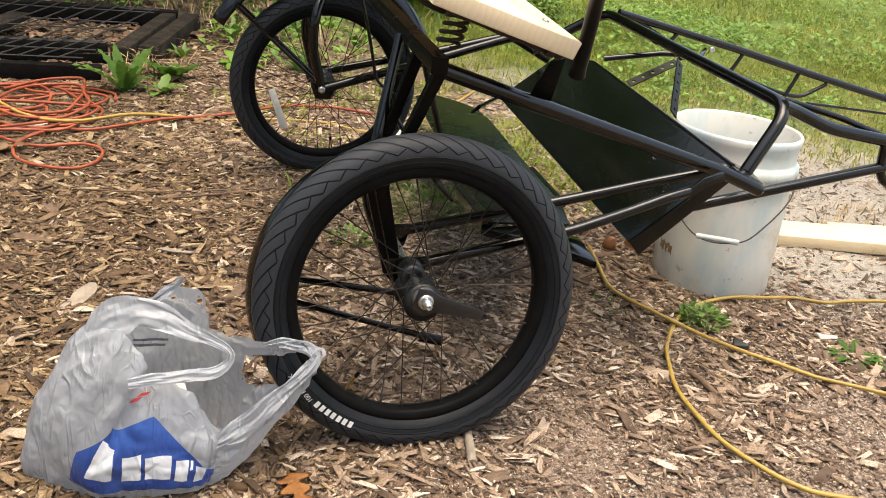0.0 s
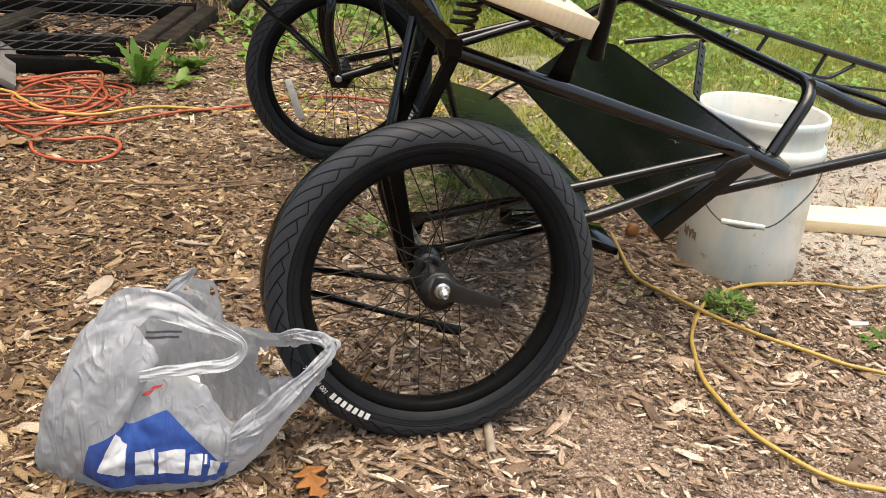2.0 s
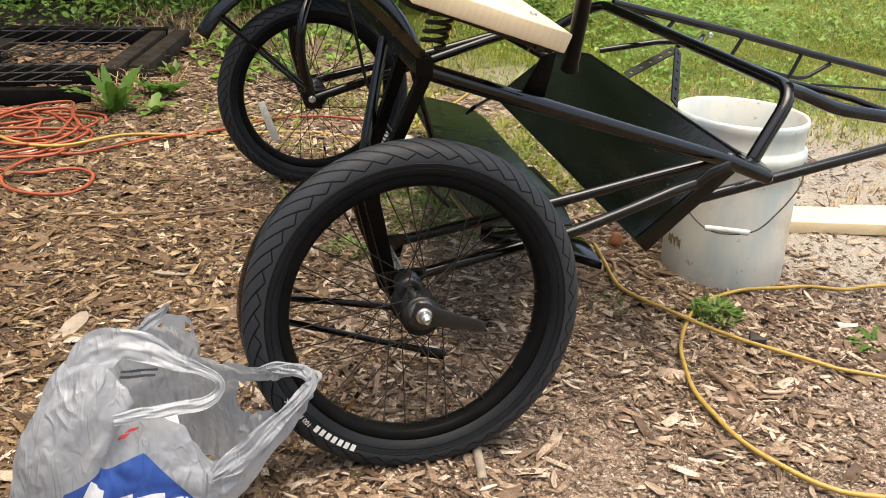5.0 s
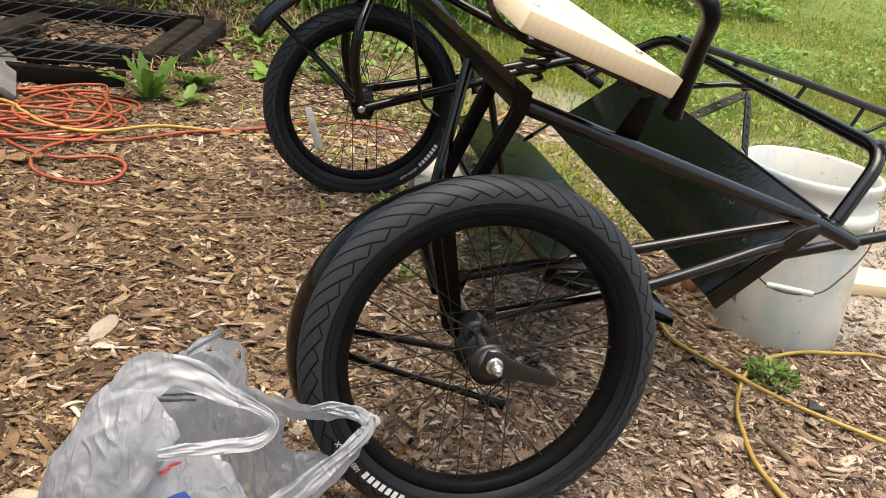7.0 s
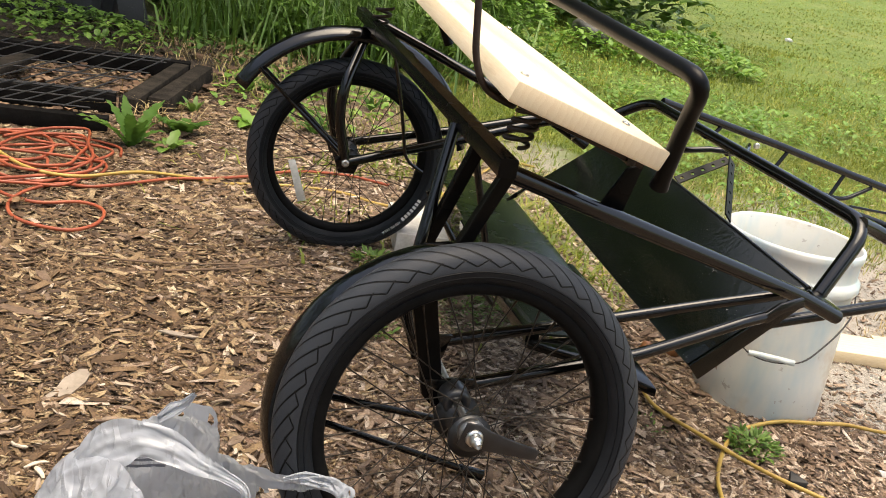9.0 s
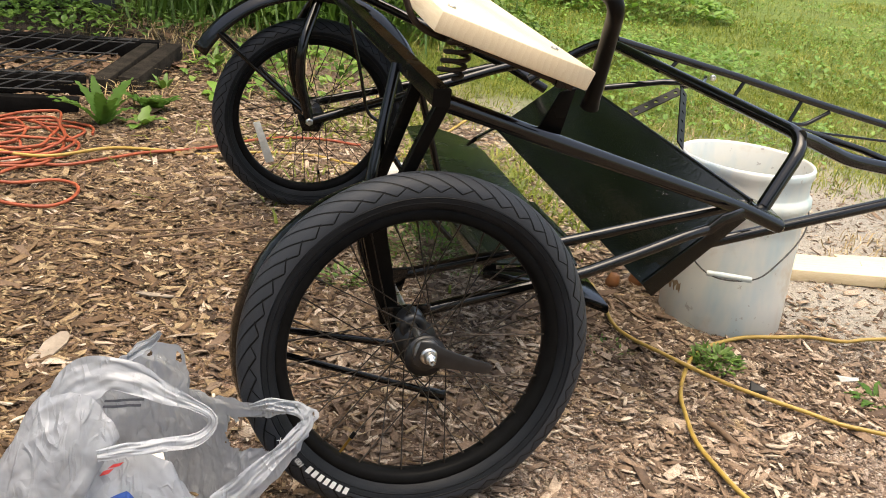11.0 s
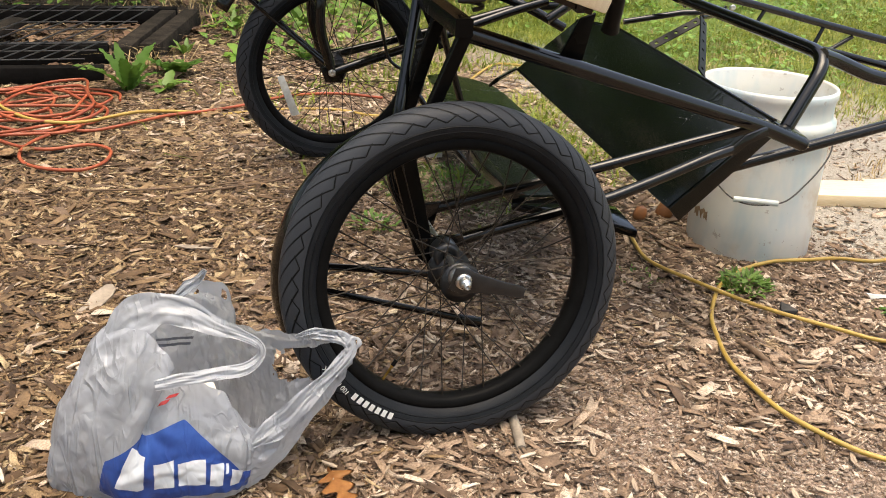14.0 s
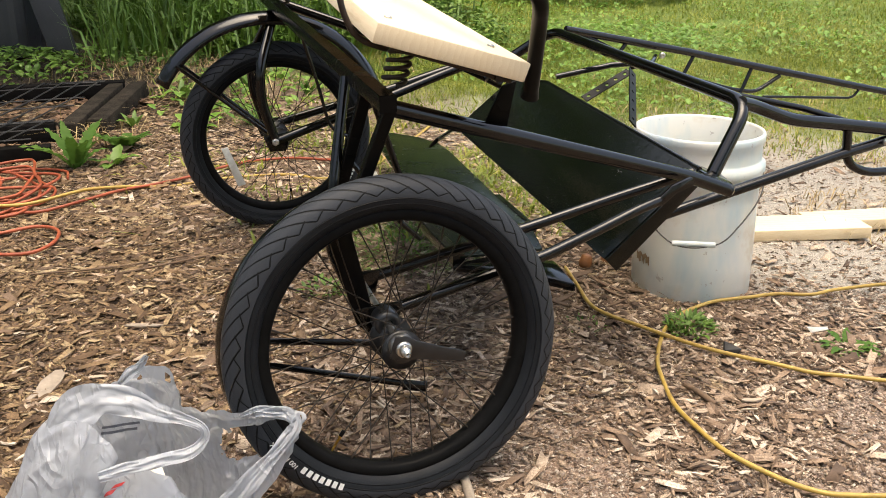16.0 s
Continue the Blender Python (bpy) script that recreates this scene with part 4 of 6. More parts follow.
# the far side, mirrored
rod("main_tube", [T(-1.38, 0.04, 0.585), T(-1.22, 0.5, 0.42), T(-1.2, 0.6, 0.37)], 0.0118, BLACK, 16, round_r=0.04)
for aa in (-1.195, -1.37):
    rod("seat_stay", [T(-1.3, 0.03, 0.58), T(aa, -0.03, 0.45), T(aa, -0.035, 0.37), T(aa, -0.004, 0.262)], 0.0125, BLACK, round_r=0.05)
    far_side = aa < -1.3
    rod("chain_stay", [T(aa, 0.0, 0.262), T(aa, 0.336, 0.341), T(aa, 0.53, 0.396), T(aa + 0.08, 0.62, 0.412)] if far_side else [T(aa, 0.0, 0.262), T(aa, 0.285, 0.355), T(aa, 0.462, 0.416), T(aa + 0.02, 0.54, 0.442)], 0.0115, BLACK, round_r=0.05)
    part("dropout", slab("dropout", [T(aa, -0.035, 0.275), T(aa, 0.035, 0.285), T(aa, 0.02, 0.236), T(aa, -0.02, 0.236)], 0.006, BLACK), trike)
rod("brake_cable", [T(-1.09, 0.05, 0.56), T(-1.09, 0.09, 0.42), T(-1.09, 0.115, 0.31), T(-1.09, 0.16, 0.285)], 0.004, BLACK, 8, round_r=0.04)


def fender(a0, zc, rad, ang0, ang1, width, rc=0.0, name="fender", label="", crown=0.014):
    """A thin curved mudguard strip with rolled edges about the axle line."""
    v, f = [], []
    n, m = 40, 9
    for i in range(n + 1):
        a = radians(ang0 + (ang1 - ang0) * i / n)
        for k in range(m):
            s = -1 + 2 * k / (m - 1)
            r = rad - crown * s * s - (0.004 if abs(s) > 0.95 else 0)
            v.append(T(a0 + s * width / 2, rc + r * math.cos(a), zc + r * math.sin(a)))
    for i in range(n):
        for k in range(m - 1):
            f.append((i * m + k, i * m + k + 1, (i + 1) * m + k + 1, (i + 1) * m + k))
    bm = bmesh.new()
    bv = [bm.verts.new(q) for q in v]
    for q in f:
        bm.faces.new([bv[j] for j in q])
    bmesh.ops.recalc_face_normals(bm, faces=bm.faces)
    bmesh.ops.solidify(bm, geom=bm.faces[:], thickness=0.0015)
    me = bpy.data.meshes.new(name)
    bm.to_mesh(me)
    bm.free()
    me.materials.append(BLACK)
    me.shade_smooth()
    return part(name, me, trike, label)


fender(-1.285, 0.256, 0.315, 10, 151, 0.072, crown=0.026, label="curved gloss-black steel mudguard")
fender(-0.2, 0.183, 0.256, 18, 203, 0.062, 0.018, label="curved black steel mudguard")
for aa in (-1.22, -1.31):
    rod("fender_stay", [T(aa, 0.0, 0.26), T(aa, -0.225, 0.455)], 0.0045, BLACK, 8)
rod("fender_stay", [T(-0.185, -0.195, 0.216), T(-0.105, 0.0, 0.222)], 0.0055, BLACK, 8, flat=0.5)
rod("fender_stay", [T(-0.185, -0.195, 0.181), T(-0.1, 0.045, 0.147)], 0.0055, BLACK, 8, flat=0.5)
rod("stay_end", [T(-0.104, 0.022, 0.15), T(-0.097, 0.056, 0.145)], 0.0085, BLACK, 10, flat=0.5)
part("eyelet", revolve("eyelet", [(0.004, -0.0015), (0.0085, -0.0015), (0.0085, 0.0015), (0.004, 0.0015)], T(-0.098, 0.05, 0.146), AX, BLACK, 20), trike)

# the transverse panel and the one beyond it
P = [T(-1.078, 0.433, 0.292), T(-0.31, 0.433, 0.241), T(-0.273, 0.434, 0.239), T(-0.256, 0.594, 0.393), T(-0.9, 0.595, 0.43), T(-1.045, 0.566, 0.417)]
part("side_panel", slab("side_panel", P, 0.006, PANEL, 0.002), trike, "dark green-black painted sheet steel panel")


def along(p, q, t):
    return p + (q - p) * t


fold = (P[3] - P[2]).cross(P[0] - P[2]).normalized()
fold = -fold if fold.x < 0 else fold
part("lip", slab("lip", [P[2] + AX * 0.003, P[3] + AX * 0.003, P[3] + fold * 0.022 + AX * 0.003, P[2] + fold * 0.034 + AX * 0.003], 0.004, PANEL, 0.001), trike, "folded edge of the panel, paint wrinkled")
rod("panel_edge", [P[3] + fold * 0.004, P[4] + fold * 0.004, P[5] + fold * 0.004], 0.0055, BLACK, 8)
rod("panel_edge", [P[3] + fold * 0.022, P[4] + fold * 0.018], 0.004, BLACK, 8)
Q = [T(-0.34, 0.19, 0.247), T(-0.335, 0.345, 0.246), T(-0.49, 0.389, 0.232), T(-0.76, 0.42, 0.211), T(-1.34, 0.505, 0.16), T(-1.5, 0.517, 0.147), T(-1.62, 0.49, 0.138), T(-1.74, 0.43, 0.13), T(-1.68, 0.36, 0.136), T(-1.05, 0.272, 0.189), T(-0.55, 0.2, 0.231)]
part("floor_panel", slab("floor_panel", Q, 0.005, FAR_GREEN), trike, "dull green painted sheet floor panel")
rod("panel_frame", [Q[9] + Vector((0, 0, -0.008)), Q[10] + Vector((0, 0, -0.008)), Q[0] + Vector((0, 0, -0.008))], 0.011, BLACK, square=0.003)
rod("panel_frame", [Q[2] + Vector((0.004, 0, -0.006)), Q[3] + Vector((0.004, 0, -0.006))], 0.007, BLACK, square=0.002)
part("foot_plate", slab("foot_plate", [T(-0.331, 0.175, 0.238), T(-0.285, 0.244, 0.238), T(-0.223, 0.308, 0.238), T(-0.186, 0.338, 0.238), T(-0.295, 0.349, 0.238), T(-0.303, 0.329, 0.238), T(-0.350, 0.255, 0.238)], 0.015, BLACK, 0.003), trike, "black steel foot plate with a glossy bevelled edge")
rod("panel_strut", [P[0], Vector((0.055, 2.09, 0.312)), Vector((0.04, 2.1, 0.296))], 0.006, BLACK, 8, flat=0.6)
rod("cable", [T(-0.42, 0.0, 0.44), T(-0.4, 0.1, 0.3), T(-0.41, 0.14, 0.26)], 0.0045, BLACK, 8, round_r=0.05)

# seat plank on springs
V1, R1 = T(-0.085, -0.008, 0.677), T(-0.088, 0.203, 0.615)
fl = T(-1.27, 0.0, 0.775) - T(-0.085, 0.0, 0.677)
down = (R1 - V1).cross(fl).normalized()
down = -down if down.z > 0 else down
pl = slab("seat_plank", [V1, R1, R1 + fl + RT * 0.045 - Vector((0, 0, 0.04)), V1 + fl], 0.027, PLANK, 0.0025)
# grain runs along the plank: build in its own axes
ex, ey = fl.normalized(), (R1 - V1).normalized()
ez = ex.cross(ey)
mm = Matrix(((ex.x, ey.x, ez.x, V1.x), (ex.y, ey.y, ez.y, V1.y), (ex.z, ey.z, ez.z, V1.z), (0, 0, 0, 1)))
pl.transform(mm.inverted())
plank = part("seat_plank", pl, trike, "fresh unpainted pine plank seat")
plank.matrix_basis = mm
for s, w in ((0.08, 0.035), (0.08, 0.19), (0.62, 0.03), (0.62, 0.19)):
    o = V1 + ex * s + ey * w - down * 0.0005
    part("screw", revolve("screw", [(0.0005, 0.0012), (0.005, 0.0008), (0.006, -0.002), (0.0005, -0.002)], o, -down, STEEL, 12), trike)


def coil(name, a, r, z0, z1, rad, wire, turns):
    pts = []
    n = int(turns * 18)
    for i in range(n + 1):
        t = i / n
        an = 2 * math.pi * turns * t
        pts.append(T(a + rad * math.cos(an), r + 0.014 * t + rad * math.sin(an), z0 + (z1 - z0) * t))
    return part(name, tube(name, pts, wire, SPRING, 8), trike, "dark rusty coil spring")


coil("coil_spring", -0.175, 0.034, 0.583, 0.632, 0.0165, 0.0031, 4.2)
coil("coil_spring", -1.2, 0.025, 0.58, 0.632, 0.018, 0.0036, 3.2)
rod("spring_rod", [T(-0.2, -0.045, 0.8), T(-0.2, -0.03, 0.68), T(-0.2, -0.012, 0.642), T(-0.19, 0.03, 0.627), T(-0.3, 0.05, 0.622)], 0.0045, SPRING, 8, round_r=0.02)
rod("seat_rail", [T(-0.13, 0.02, 0.641), T(-0.13, 0.19, 0.587)], 0.005, SPRING, square=0.002)
rod("seat_rail", [T(-0.12, 0.17, 0.592), T(-1.2, 0.19, 0.676)], 0.006, BLACK, square=0.002)
part("bracket", slab("bracket", [T(-0.179, 0.17, 0.513), T(-0.179, 0.206, 0.503), T(-0.173, 0.218, 0.578), T(-0.173, 0.195, 0.57)], 0.006, BEAM, 0.002), trike, "black steel bracket plate")
# hoop that rises from the panel and crosses over the plank
rod("backrest_hoop", [T(-0.119, 0.215, 0.564), T(-0.112, 0.214, 0.58), T(-0.085, 0.21, 0.66), T(-0.024, 0.185, 0.713), T(-0.4, 0.15, 0.752), T(-1.1, 0.1, 0.8), T(-1.2, 0.12, 0.72), T(-1.2, 0.2, 0.57)], 0.0108, SATIN, 16, round_r=0.085, label="bent gloss-black steel tube hoop", taper=[1.18, 1.06] + [1.0] * 60)

# transverse hoop behind the panel and the rack
rod("rear_hoop", [T(-0.295, 0.652, 0.368), T(-0.33, 0.735, 0.482), T(-1.15, 0.72, 0.512), T(-1.2, 0.64, 0.45), T(-1.2, 0.55, 0.39)], 0.0126, BLACK, 16, round_r=0.05, label="bent thick gloss-black steel tube")
part("gusset_plate", slab("gusset_plate", [T(-0.228, 0.585, 0.394), T(-0.228, 0.648, 0.368), T(-0.302, 0.674, 0.364), T(-0.302, 0.612, 0.39)], 0.007, BLACK, 0.002), trike, "welded black steel gusset at the tube end")
rod("rack_rail", [T(-1.22, 0.79, 0.505), T(-1.22, 1.17, 0.43), T(-1.22, 1.42, 0.375), T(-1.22, 1.95, 0.265)], 0.0105, BLACK)
rod("rack_rail", [T(-0.340, 0.727, 0.482), T(-0.350, 0.763, 0.472), T(-0.360, 0.857, 0.438), T(-0.370, 1.000, 0.416), T(-0.37, 1.7, 0.31)], 0.0125, BLACK, round_r=0.03)
rod("rack_rail", [T(-0.42, 0.733, 0.485), T(-0.400, 0.812, 0.471), T(-0.390, 0.904, 0.451), T(-0.372, 1.04, 0.41)], 0.0065, BLACK, 10)
rod("lower_rail", [T(-1.22, 0.83, 0.495), T(-1.21, 0.97, 0.43), T(-1.22, 1.14, 0.37), T(-1.22, 1.33, 0.315), T(-1.22, 1.42, 0.3), T(-1.22, 1.5, 0.345)], 0.006, BLACK, 10, round_r=0.03)
rod("lower_rail", [T(-1.22, 1.45, 0.285), T(-1.22, 1.78, 0.262), T(-1.22, 1.81, 0.3)], 0.004, BLACK, 8, round_r=0.02)
for r, zt, zb in ((0.98, 0.465, 0.425), (1.2, 0.424, 0.364), (1.4, 0.38, 0.302)):
    rod("rung", [T(-1.22, r, zt), T(-1.215, r - 0.035, zb)], 0.0055, BLACK, 8)
rod("lower_rail", [T(-0.37, 1.0, 0.425), T(-0.37, 1.01, 0.34), T(-0.37, 1.06, 0.315), T(-0.37, 1.4, 0.3), T(-0.37, 1.43, 0.35)], 0.009, BLACK, 10, round_r=0.03)
rod("rack_strut", [T(-0.37, 1.1, 0.378), T(-0.37, 0.99, 0.357), T(-0.37, 0.62, 0.274), T(-0.375, 0.53, 0.253)], 0.0105, BLACK, 12, label="straight gloss-black strut")
part("strut_bolt", revolve("strut_bolt", [(0.001, 0.006), (0.006, 0.006), (0.007, 0.0), (0.001, -0.002)], T(-0.355, 1.085, 0.381), AX, STEEL, 12), trike, "bright bolt")
rod("rack_strut", [T(-1.2, 1.06, 0.425), T(-1.1, 0.99, 0.425), T(-1.06, 0.91, 0.424)], 0.007, BLACK, 10)
part("strut_bolt", revolve("strut_bolt", [(0.001, 0.006), (0.008, 0.006), (0.009, 0.0), (0.001, -0.002)], T(-1.19, 1.075, 0.428), AX, STEEL, 12), trike, "bright bolt")


def strap(p, q, width, n, face):
    """A flat perforated strap: a plate with real holes along it."""
    p, q, face = Vector(p), Vector(q), Vector(face)
    d = (q - p).normalized()
    L = (q - p).length
    side = d.cross(face).normalized() * (width / 2)
    nrm = d.cross(side).normalized()
    verts, faces = [], []
    cell = L / n
    m = 16
    for lay in (0, 1):
        off = nrm * (-0.0015 + 0.003 * lay)
        for i in range(n):
            c = p + d * (cell * (i + 0.5)) + off
            base = len(verts)
            for k in range(m):
                a = 2 * math.pi * k / m
                verts.append(c + d * math.cos(a) * 0.0045 + side.normalized() * math.sin(a) * 0.0045)
            for k in range(m):
                a = 2 * math.pi * k / m
                s = max(abs(math.cos(a)), abs(math.sin(a)))
                verts.append(c + d * (math.cos(a) / s) * cell / 2 + side * (math.sin(a) / s))
            for k in range(m):
                j = (k + 1) % m
                faces.append((base + k, base + j, base + m + j, base + m + k))
    half = n * 2 * m
    for i in range(n):
        b = i * 2 * m
        for k in range(m):
            j = (k + 1) % m
            faces.append((b + k, b + j, b + j + half, b + k + half))
            faces.append((b + m + k, b + m + j, b + m + j + half, b + m + k + half))
    me = mesh_of("perforated_strap", verts, faces, PERF, False)
    bm = bmesh.new()
    bm.from_mesh(me)
    bmesh.ops.remove_doubles(bm, verts=bm.verts, dist=0.0002)
    bm.to_mesh(me)
    bm.free()
    return part("perforated_strap", me, trike, "black perforated steel strap")


strap((0.515, 2.20, 0.452), (0.478, 1.985, 0.375), 0.024, 6, (0.6, -0.3, 0.5))
strap((0.51, 2.21, 0.45), (0.40, 2.165, 0.393), 0.022, 5, (-0.2, -0.5, 0.8))
rod("tie_rod", [T(-0.905, 0.85, 0.462), T(-0.93, 0.78, 0.456), T(-0.955, 0.645, 0.43)], 0.007, BLACK, 10)

# ---- things on the ground ----


def bucket():
    at = Vector((0.637, 1.984, 0.0))
    ob = thing("bucket", at, "scuffed white plastic bucket, standing open on the soil", "bucket")
    prof = [(0.001, 0.006), (0.112, 0.006), (0.12, 0.0), (0.123, 0.004), (0.127, 0.08), (0.132, 0.2), (0.1345, 0.252), (0.1395, 0.256), (0.1435, 0.262), (0.143, 0.276), (0.136, 0.281), (0.135, 0.285), (0.1362, 0.312),
            (0.1405, 0.32), (0.1415, 0.331), (0.1395, 0.336), (0.136, 0.3365), (0.1335, 0.332), (0.131, 0.265), (0.124, 0.08), (0.119, 0.01), (0.001, 0.01)]
    prof = [(r * 1.0 + 0.008 * (1 - z / 0.337) * (r > 0.1), z * 1.06) for r, z in prof]
    pail = revolve("pail", prof, at + Vector((0, 0, 0.001)), (0, 0, 1), BUCKET, 72)
    lean = Matrix.Identity(4)
    lean[1][2] = 0.13
    pail.transform(lean)
    part("pail", pail, ob)
    # wire handle hanging on the near side, with its grip
    def on(x, y, z):
        return Vector((at.x + (x - 0.643) * 1.02, at.y + (y - 1.995) * 1.02 + 0.13 * z, z))
    g0, g1 = on(0.557, 1.84, 0.152), on(0.643, 1.828, 0.152)
    ear0, ear1 = on(0.508, 1.985, 0.275), on(0.777, 1.96, 0.28)
    part("wire_handle", tube("wire_handle", spline([ear0, on(0.503, 1.915, 0.21), g0, g1, on(0.70, 1.855, 0.185), on(0.757, 1.905, 0.235), ear1], 8), 0.0017, WIRE, 6), ob, "bent wire handle")
    part("grip", tube("grip", [g0, g0 + (g1 - g0) * 0.1, g1 - (g1 - g0) * 0.1, g1], 0.0065, BUCKET, 12, taper=[0.9, 1, 1, 0.9]), ob, "white plastic grip")
    # torn brown label scrap that follows the wall
    v, f = [], []
    for i in range(9):
        a = radians(194 + 2.4 * i)
        for k, z in enumerate((0.073, 0.083, 0.093)):
            zz = z + 0.004 * math.sin(i * 2.1 + k)
            r = 0.1305 + 0.028 * zz + 0.0022
            v.append(at + Vector((r * math.cos(a), r * math.sin(a) + 0.13 * zz, zz)))
    for i in range(8):
        if i not in (3, 5):
            f += [(3 * i, 3 * i + 1, 3 * i + 4, 3 * i + 3)]
        f += [(3 * i + 1, 3 * i + 2, 3 * i + 5, 3 * i + 4)]
    part("label_scrap", mesh_of("label_scrap", v, f, BROWN_LABEL), ob, "torn brown label")


bucket()


def lumber(name, at, size, yaw, mat, label, tilt=0.0, category="board", group=""):
    """A sawn board with its grain along x, lying on the ground."""
    me = box(name, size, mat, None, 0.0025)
    ob = solo(name, me, label, category, group)
    ob.matrix_basis = pose(*at, tilt, 0, yaw)
    return ob


lumber("pine_board", (0.89, 2.314, 0.018), (0.6, 0.12, 0.031), 5.5, BOARD, "pale pine board offcut lying on sandy soil", group="pine boards")
lumber("pine_board", (1.5, 2.44, 0.017), (0.9, 0.09, 0.03), 9, BOARD, "second pale pine board lying behind the first", group="pine boards")
lumber("wood_block", (-0.168, 2.572, 0.032), (0.14, 0.27, 0.058), 12, BLOCK, "weathered white-painted wood block by the tyre", category="block")


def cord(name, pts, r, mat, label, n=6, parent=None):
    q = [Vector((x, y, float(height(x, y)) + z)) for x, y, z in pts]
    return solo(name, tube(name, spline(q, n), r, mat, 8), label, "extension cord", "extension cords")


YN = [(0.36, 2.05), (0.373, 1.943), (0.385, 1.841), (0.415, 1.787), (0.467, 1.738), (0.508, 1.698), (0.564, 1.651), (0.621, 1.613), (0.694, 1.571), (0.747, 1.538), (0.809, 1.518), (0.95, 1.47), (1.2, 1.38)]
cord("extension_cord", [(x, y, 0.017) for x, y in YN], 0.0041, YELLOW_CORD, "dirty yellow extension cord lying on the chips", 8)
YL = [(1.3, 1.96), (1.1, 1.95), (0.956, 1.923), (0.884, 1.893), (0.805, 1.89), (0.735, 1.866), (0.65, 1.842), (0.572, 1.803), (0.526, 1.743), (0.497, 1.674), (0.475, 1.599), (0.464, 1.521), (0.462, 1.424), (0.48, 1.349), (0.504, 1.282), (0.543, 1.229), (0.6, 1.178), (0.674, 1.165), (0.9, 1.17)]
cord("extension_cord", [(x, y, 0.016 if abs(y - 1.7) > 0.12 else 0.009) for x, y in YL], 0.0041, YELLOW_CORD, "looped yellow extension cord lying on the chips", 8)
YF = [(-1.8, 2.72), (-1.428, 2.613), (-1.335, 2.551), (-1.242, 2.488), (-1.158, 2.47), (-1.074, 2.493), (-0.971, 2.593), (-0.877, 2.685), (-0.773, 2.743), (-0.71, 2.782), (-0.58, 2.84), (-0.427, 2.87), (-0.31, 2.829), (-0.2, 2.86), (-0.1, 3.1), (-0.02, 3.395), (0.078, 3.69), (0.2, 3.7)]
cord("extension_cord", [(x, y, 0.035 if x < -0.95 else 0.02 if x < -0.85 else 0.008) for x, y in YF], 0.005, YELLOW_CORD, "bright yellow cord crossing the red coils", 8)


def coils():
    """The heap of red cord: wandering loops of uneven size, laid over one another."""
    rnd = random.Random(7)
    pts = []
    for i in range(105):
        t = i / 11
        a = 2 * math.pi * t + 0.5 * math.sin(1.3 * t)
        rx = 0.18 + 0.09 * math.sin(1.9 * t + 1) + 0.06 * math.sin(5.3 * t) + rnd.uniform(-0.03, 0.03)
        ry = 0.15 + 0.08 * math.sin(2.3 * t) + rnd.uniform(-0.03, 0.03)
        cx, cy = -1.33 + 0.11 * math.sin(0.9 * t), 2.6 + 0.09 * math.cos(1.4 * t)
        x, y = cx + rx * math.cos(a) - 0.25 * ry * math.sin(a), cy + ry * math.sin(a) + 0.3 * rx * math.cos(a)
        pts.append((x, y, 0.012 + 0.0025 * (i // 11) + 0.008 * rnd.random()))
    cord("extension_cord", pts, 0.0045, RED_CORD, "coiled orange-red extension cord heaped on the chips", 6)


coils()
RL = [(-1.5, 2.5), (-1.35, 2.4), (-1.203, 2.306), (-1.1, 2.29), (-1.013, 2.345), (-0.94, 2.31), (-0.915, 2.22), (-0.945, 2.15), (-1.027, 2.14), (-1.1, 2.17), (-1.15, 2.25), (-1.16, 2.36), (-1.12, 2.45), (-1.04, 2.47), (-0.95, 2.56), (-0.89, 2.645), (-0.8, 2.74), (-0.713, 2.836), (-0.6, 2.97), (-0.45, 3.05), (-0.3, 3.02)]
cord("extension_cord", [(x, y, 0.018) for x, y in RL], 0.0047, RED_CORD, "loop of orange-red extension cord on the chips", 8)

# ---- the shopping bag ----
BAG_AT = Vector((-0.36, 1.06, 0.0))
BAG_R, BAG_D = Vector((0.927, 0.376, 0.0)), Vector((-0.376, 0.927, 0.0))


def bag_place(q):
    """A place at the bag: r along its front, d towards its back, z up."""
    return BAG_AT + BAG_R * q[0] + BAG_D * q[1] + Vector((0, 0, q[2]))


# the mouth's edge, the waist and the foot, all from the front round by the stretched handle, the torn back and the gusset
MOUTH = [(-0.026, -0.056, 0.16), (0.021, -0.058, 0.168), (0.064, -0.063, 0.145), (0.096, -0.07, 0.093), (0.146, -0.07, 0.122), (0.197, -0.06, 0.156), (0.221, -0.05, 0.186), (0.201, -0.03, 0.189), (0.149, -0.005, 0.191),
         (0.107, 0.045, 0.175), (0.093, 0.06, 0.175), (0.091, 0.06, 0.22), (0.061, 0.06, 0.236), (0.036, 0.055, 0.238), (0.003, 0.04, 0.231), (-0.033, 0.02, 0.236), (-0.068, -0.015, 0.228), (-0.02, -0.05, 0.236), (0.007, -0.08, 0.195)]
WAIST = [(-0.03, -0.098, 0.075), (0.02, -0.1, 0.078), (0.07, -0.097, 0.07), (0.1, -0.085, 0.05), (0.145, -0.06, 0.055), (0.195, -0.05, 0.104), (0.229, -0.045, 0.157), (0.205, -0.02, 0.13), (0.15, 0.02, 0.1),
         (0.125, 0.06, 0.09), (0.105, 0.08, 0.09), (0.085, 0.095, 0.1), (0.055, 0.1, 0.11), (0.01, 0.1, 0.12), (-0.05, 0.08, 0.13), (-0.105, 0.04, 0.135), (-0.128, -0.015, 0.12), (-0.097, -0.065, 0.125), (-0.06, -0.092, 0.09)]
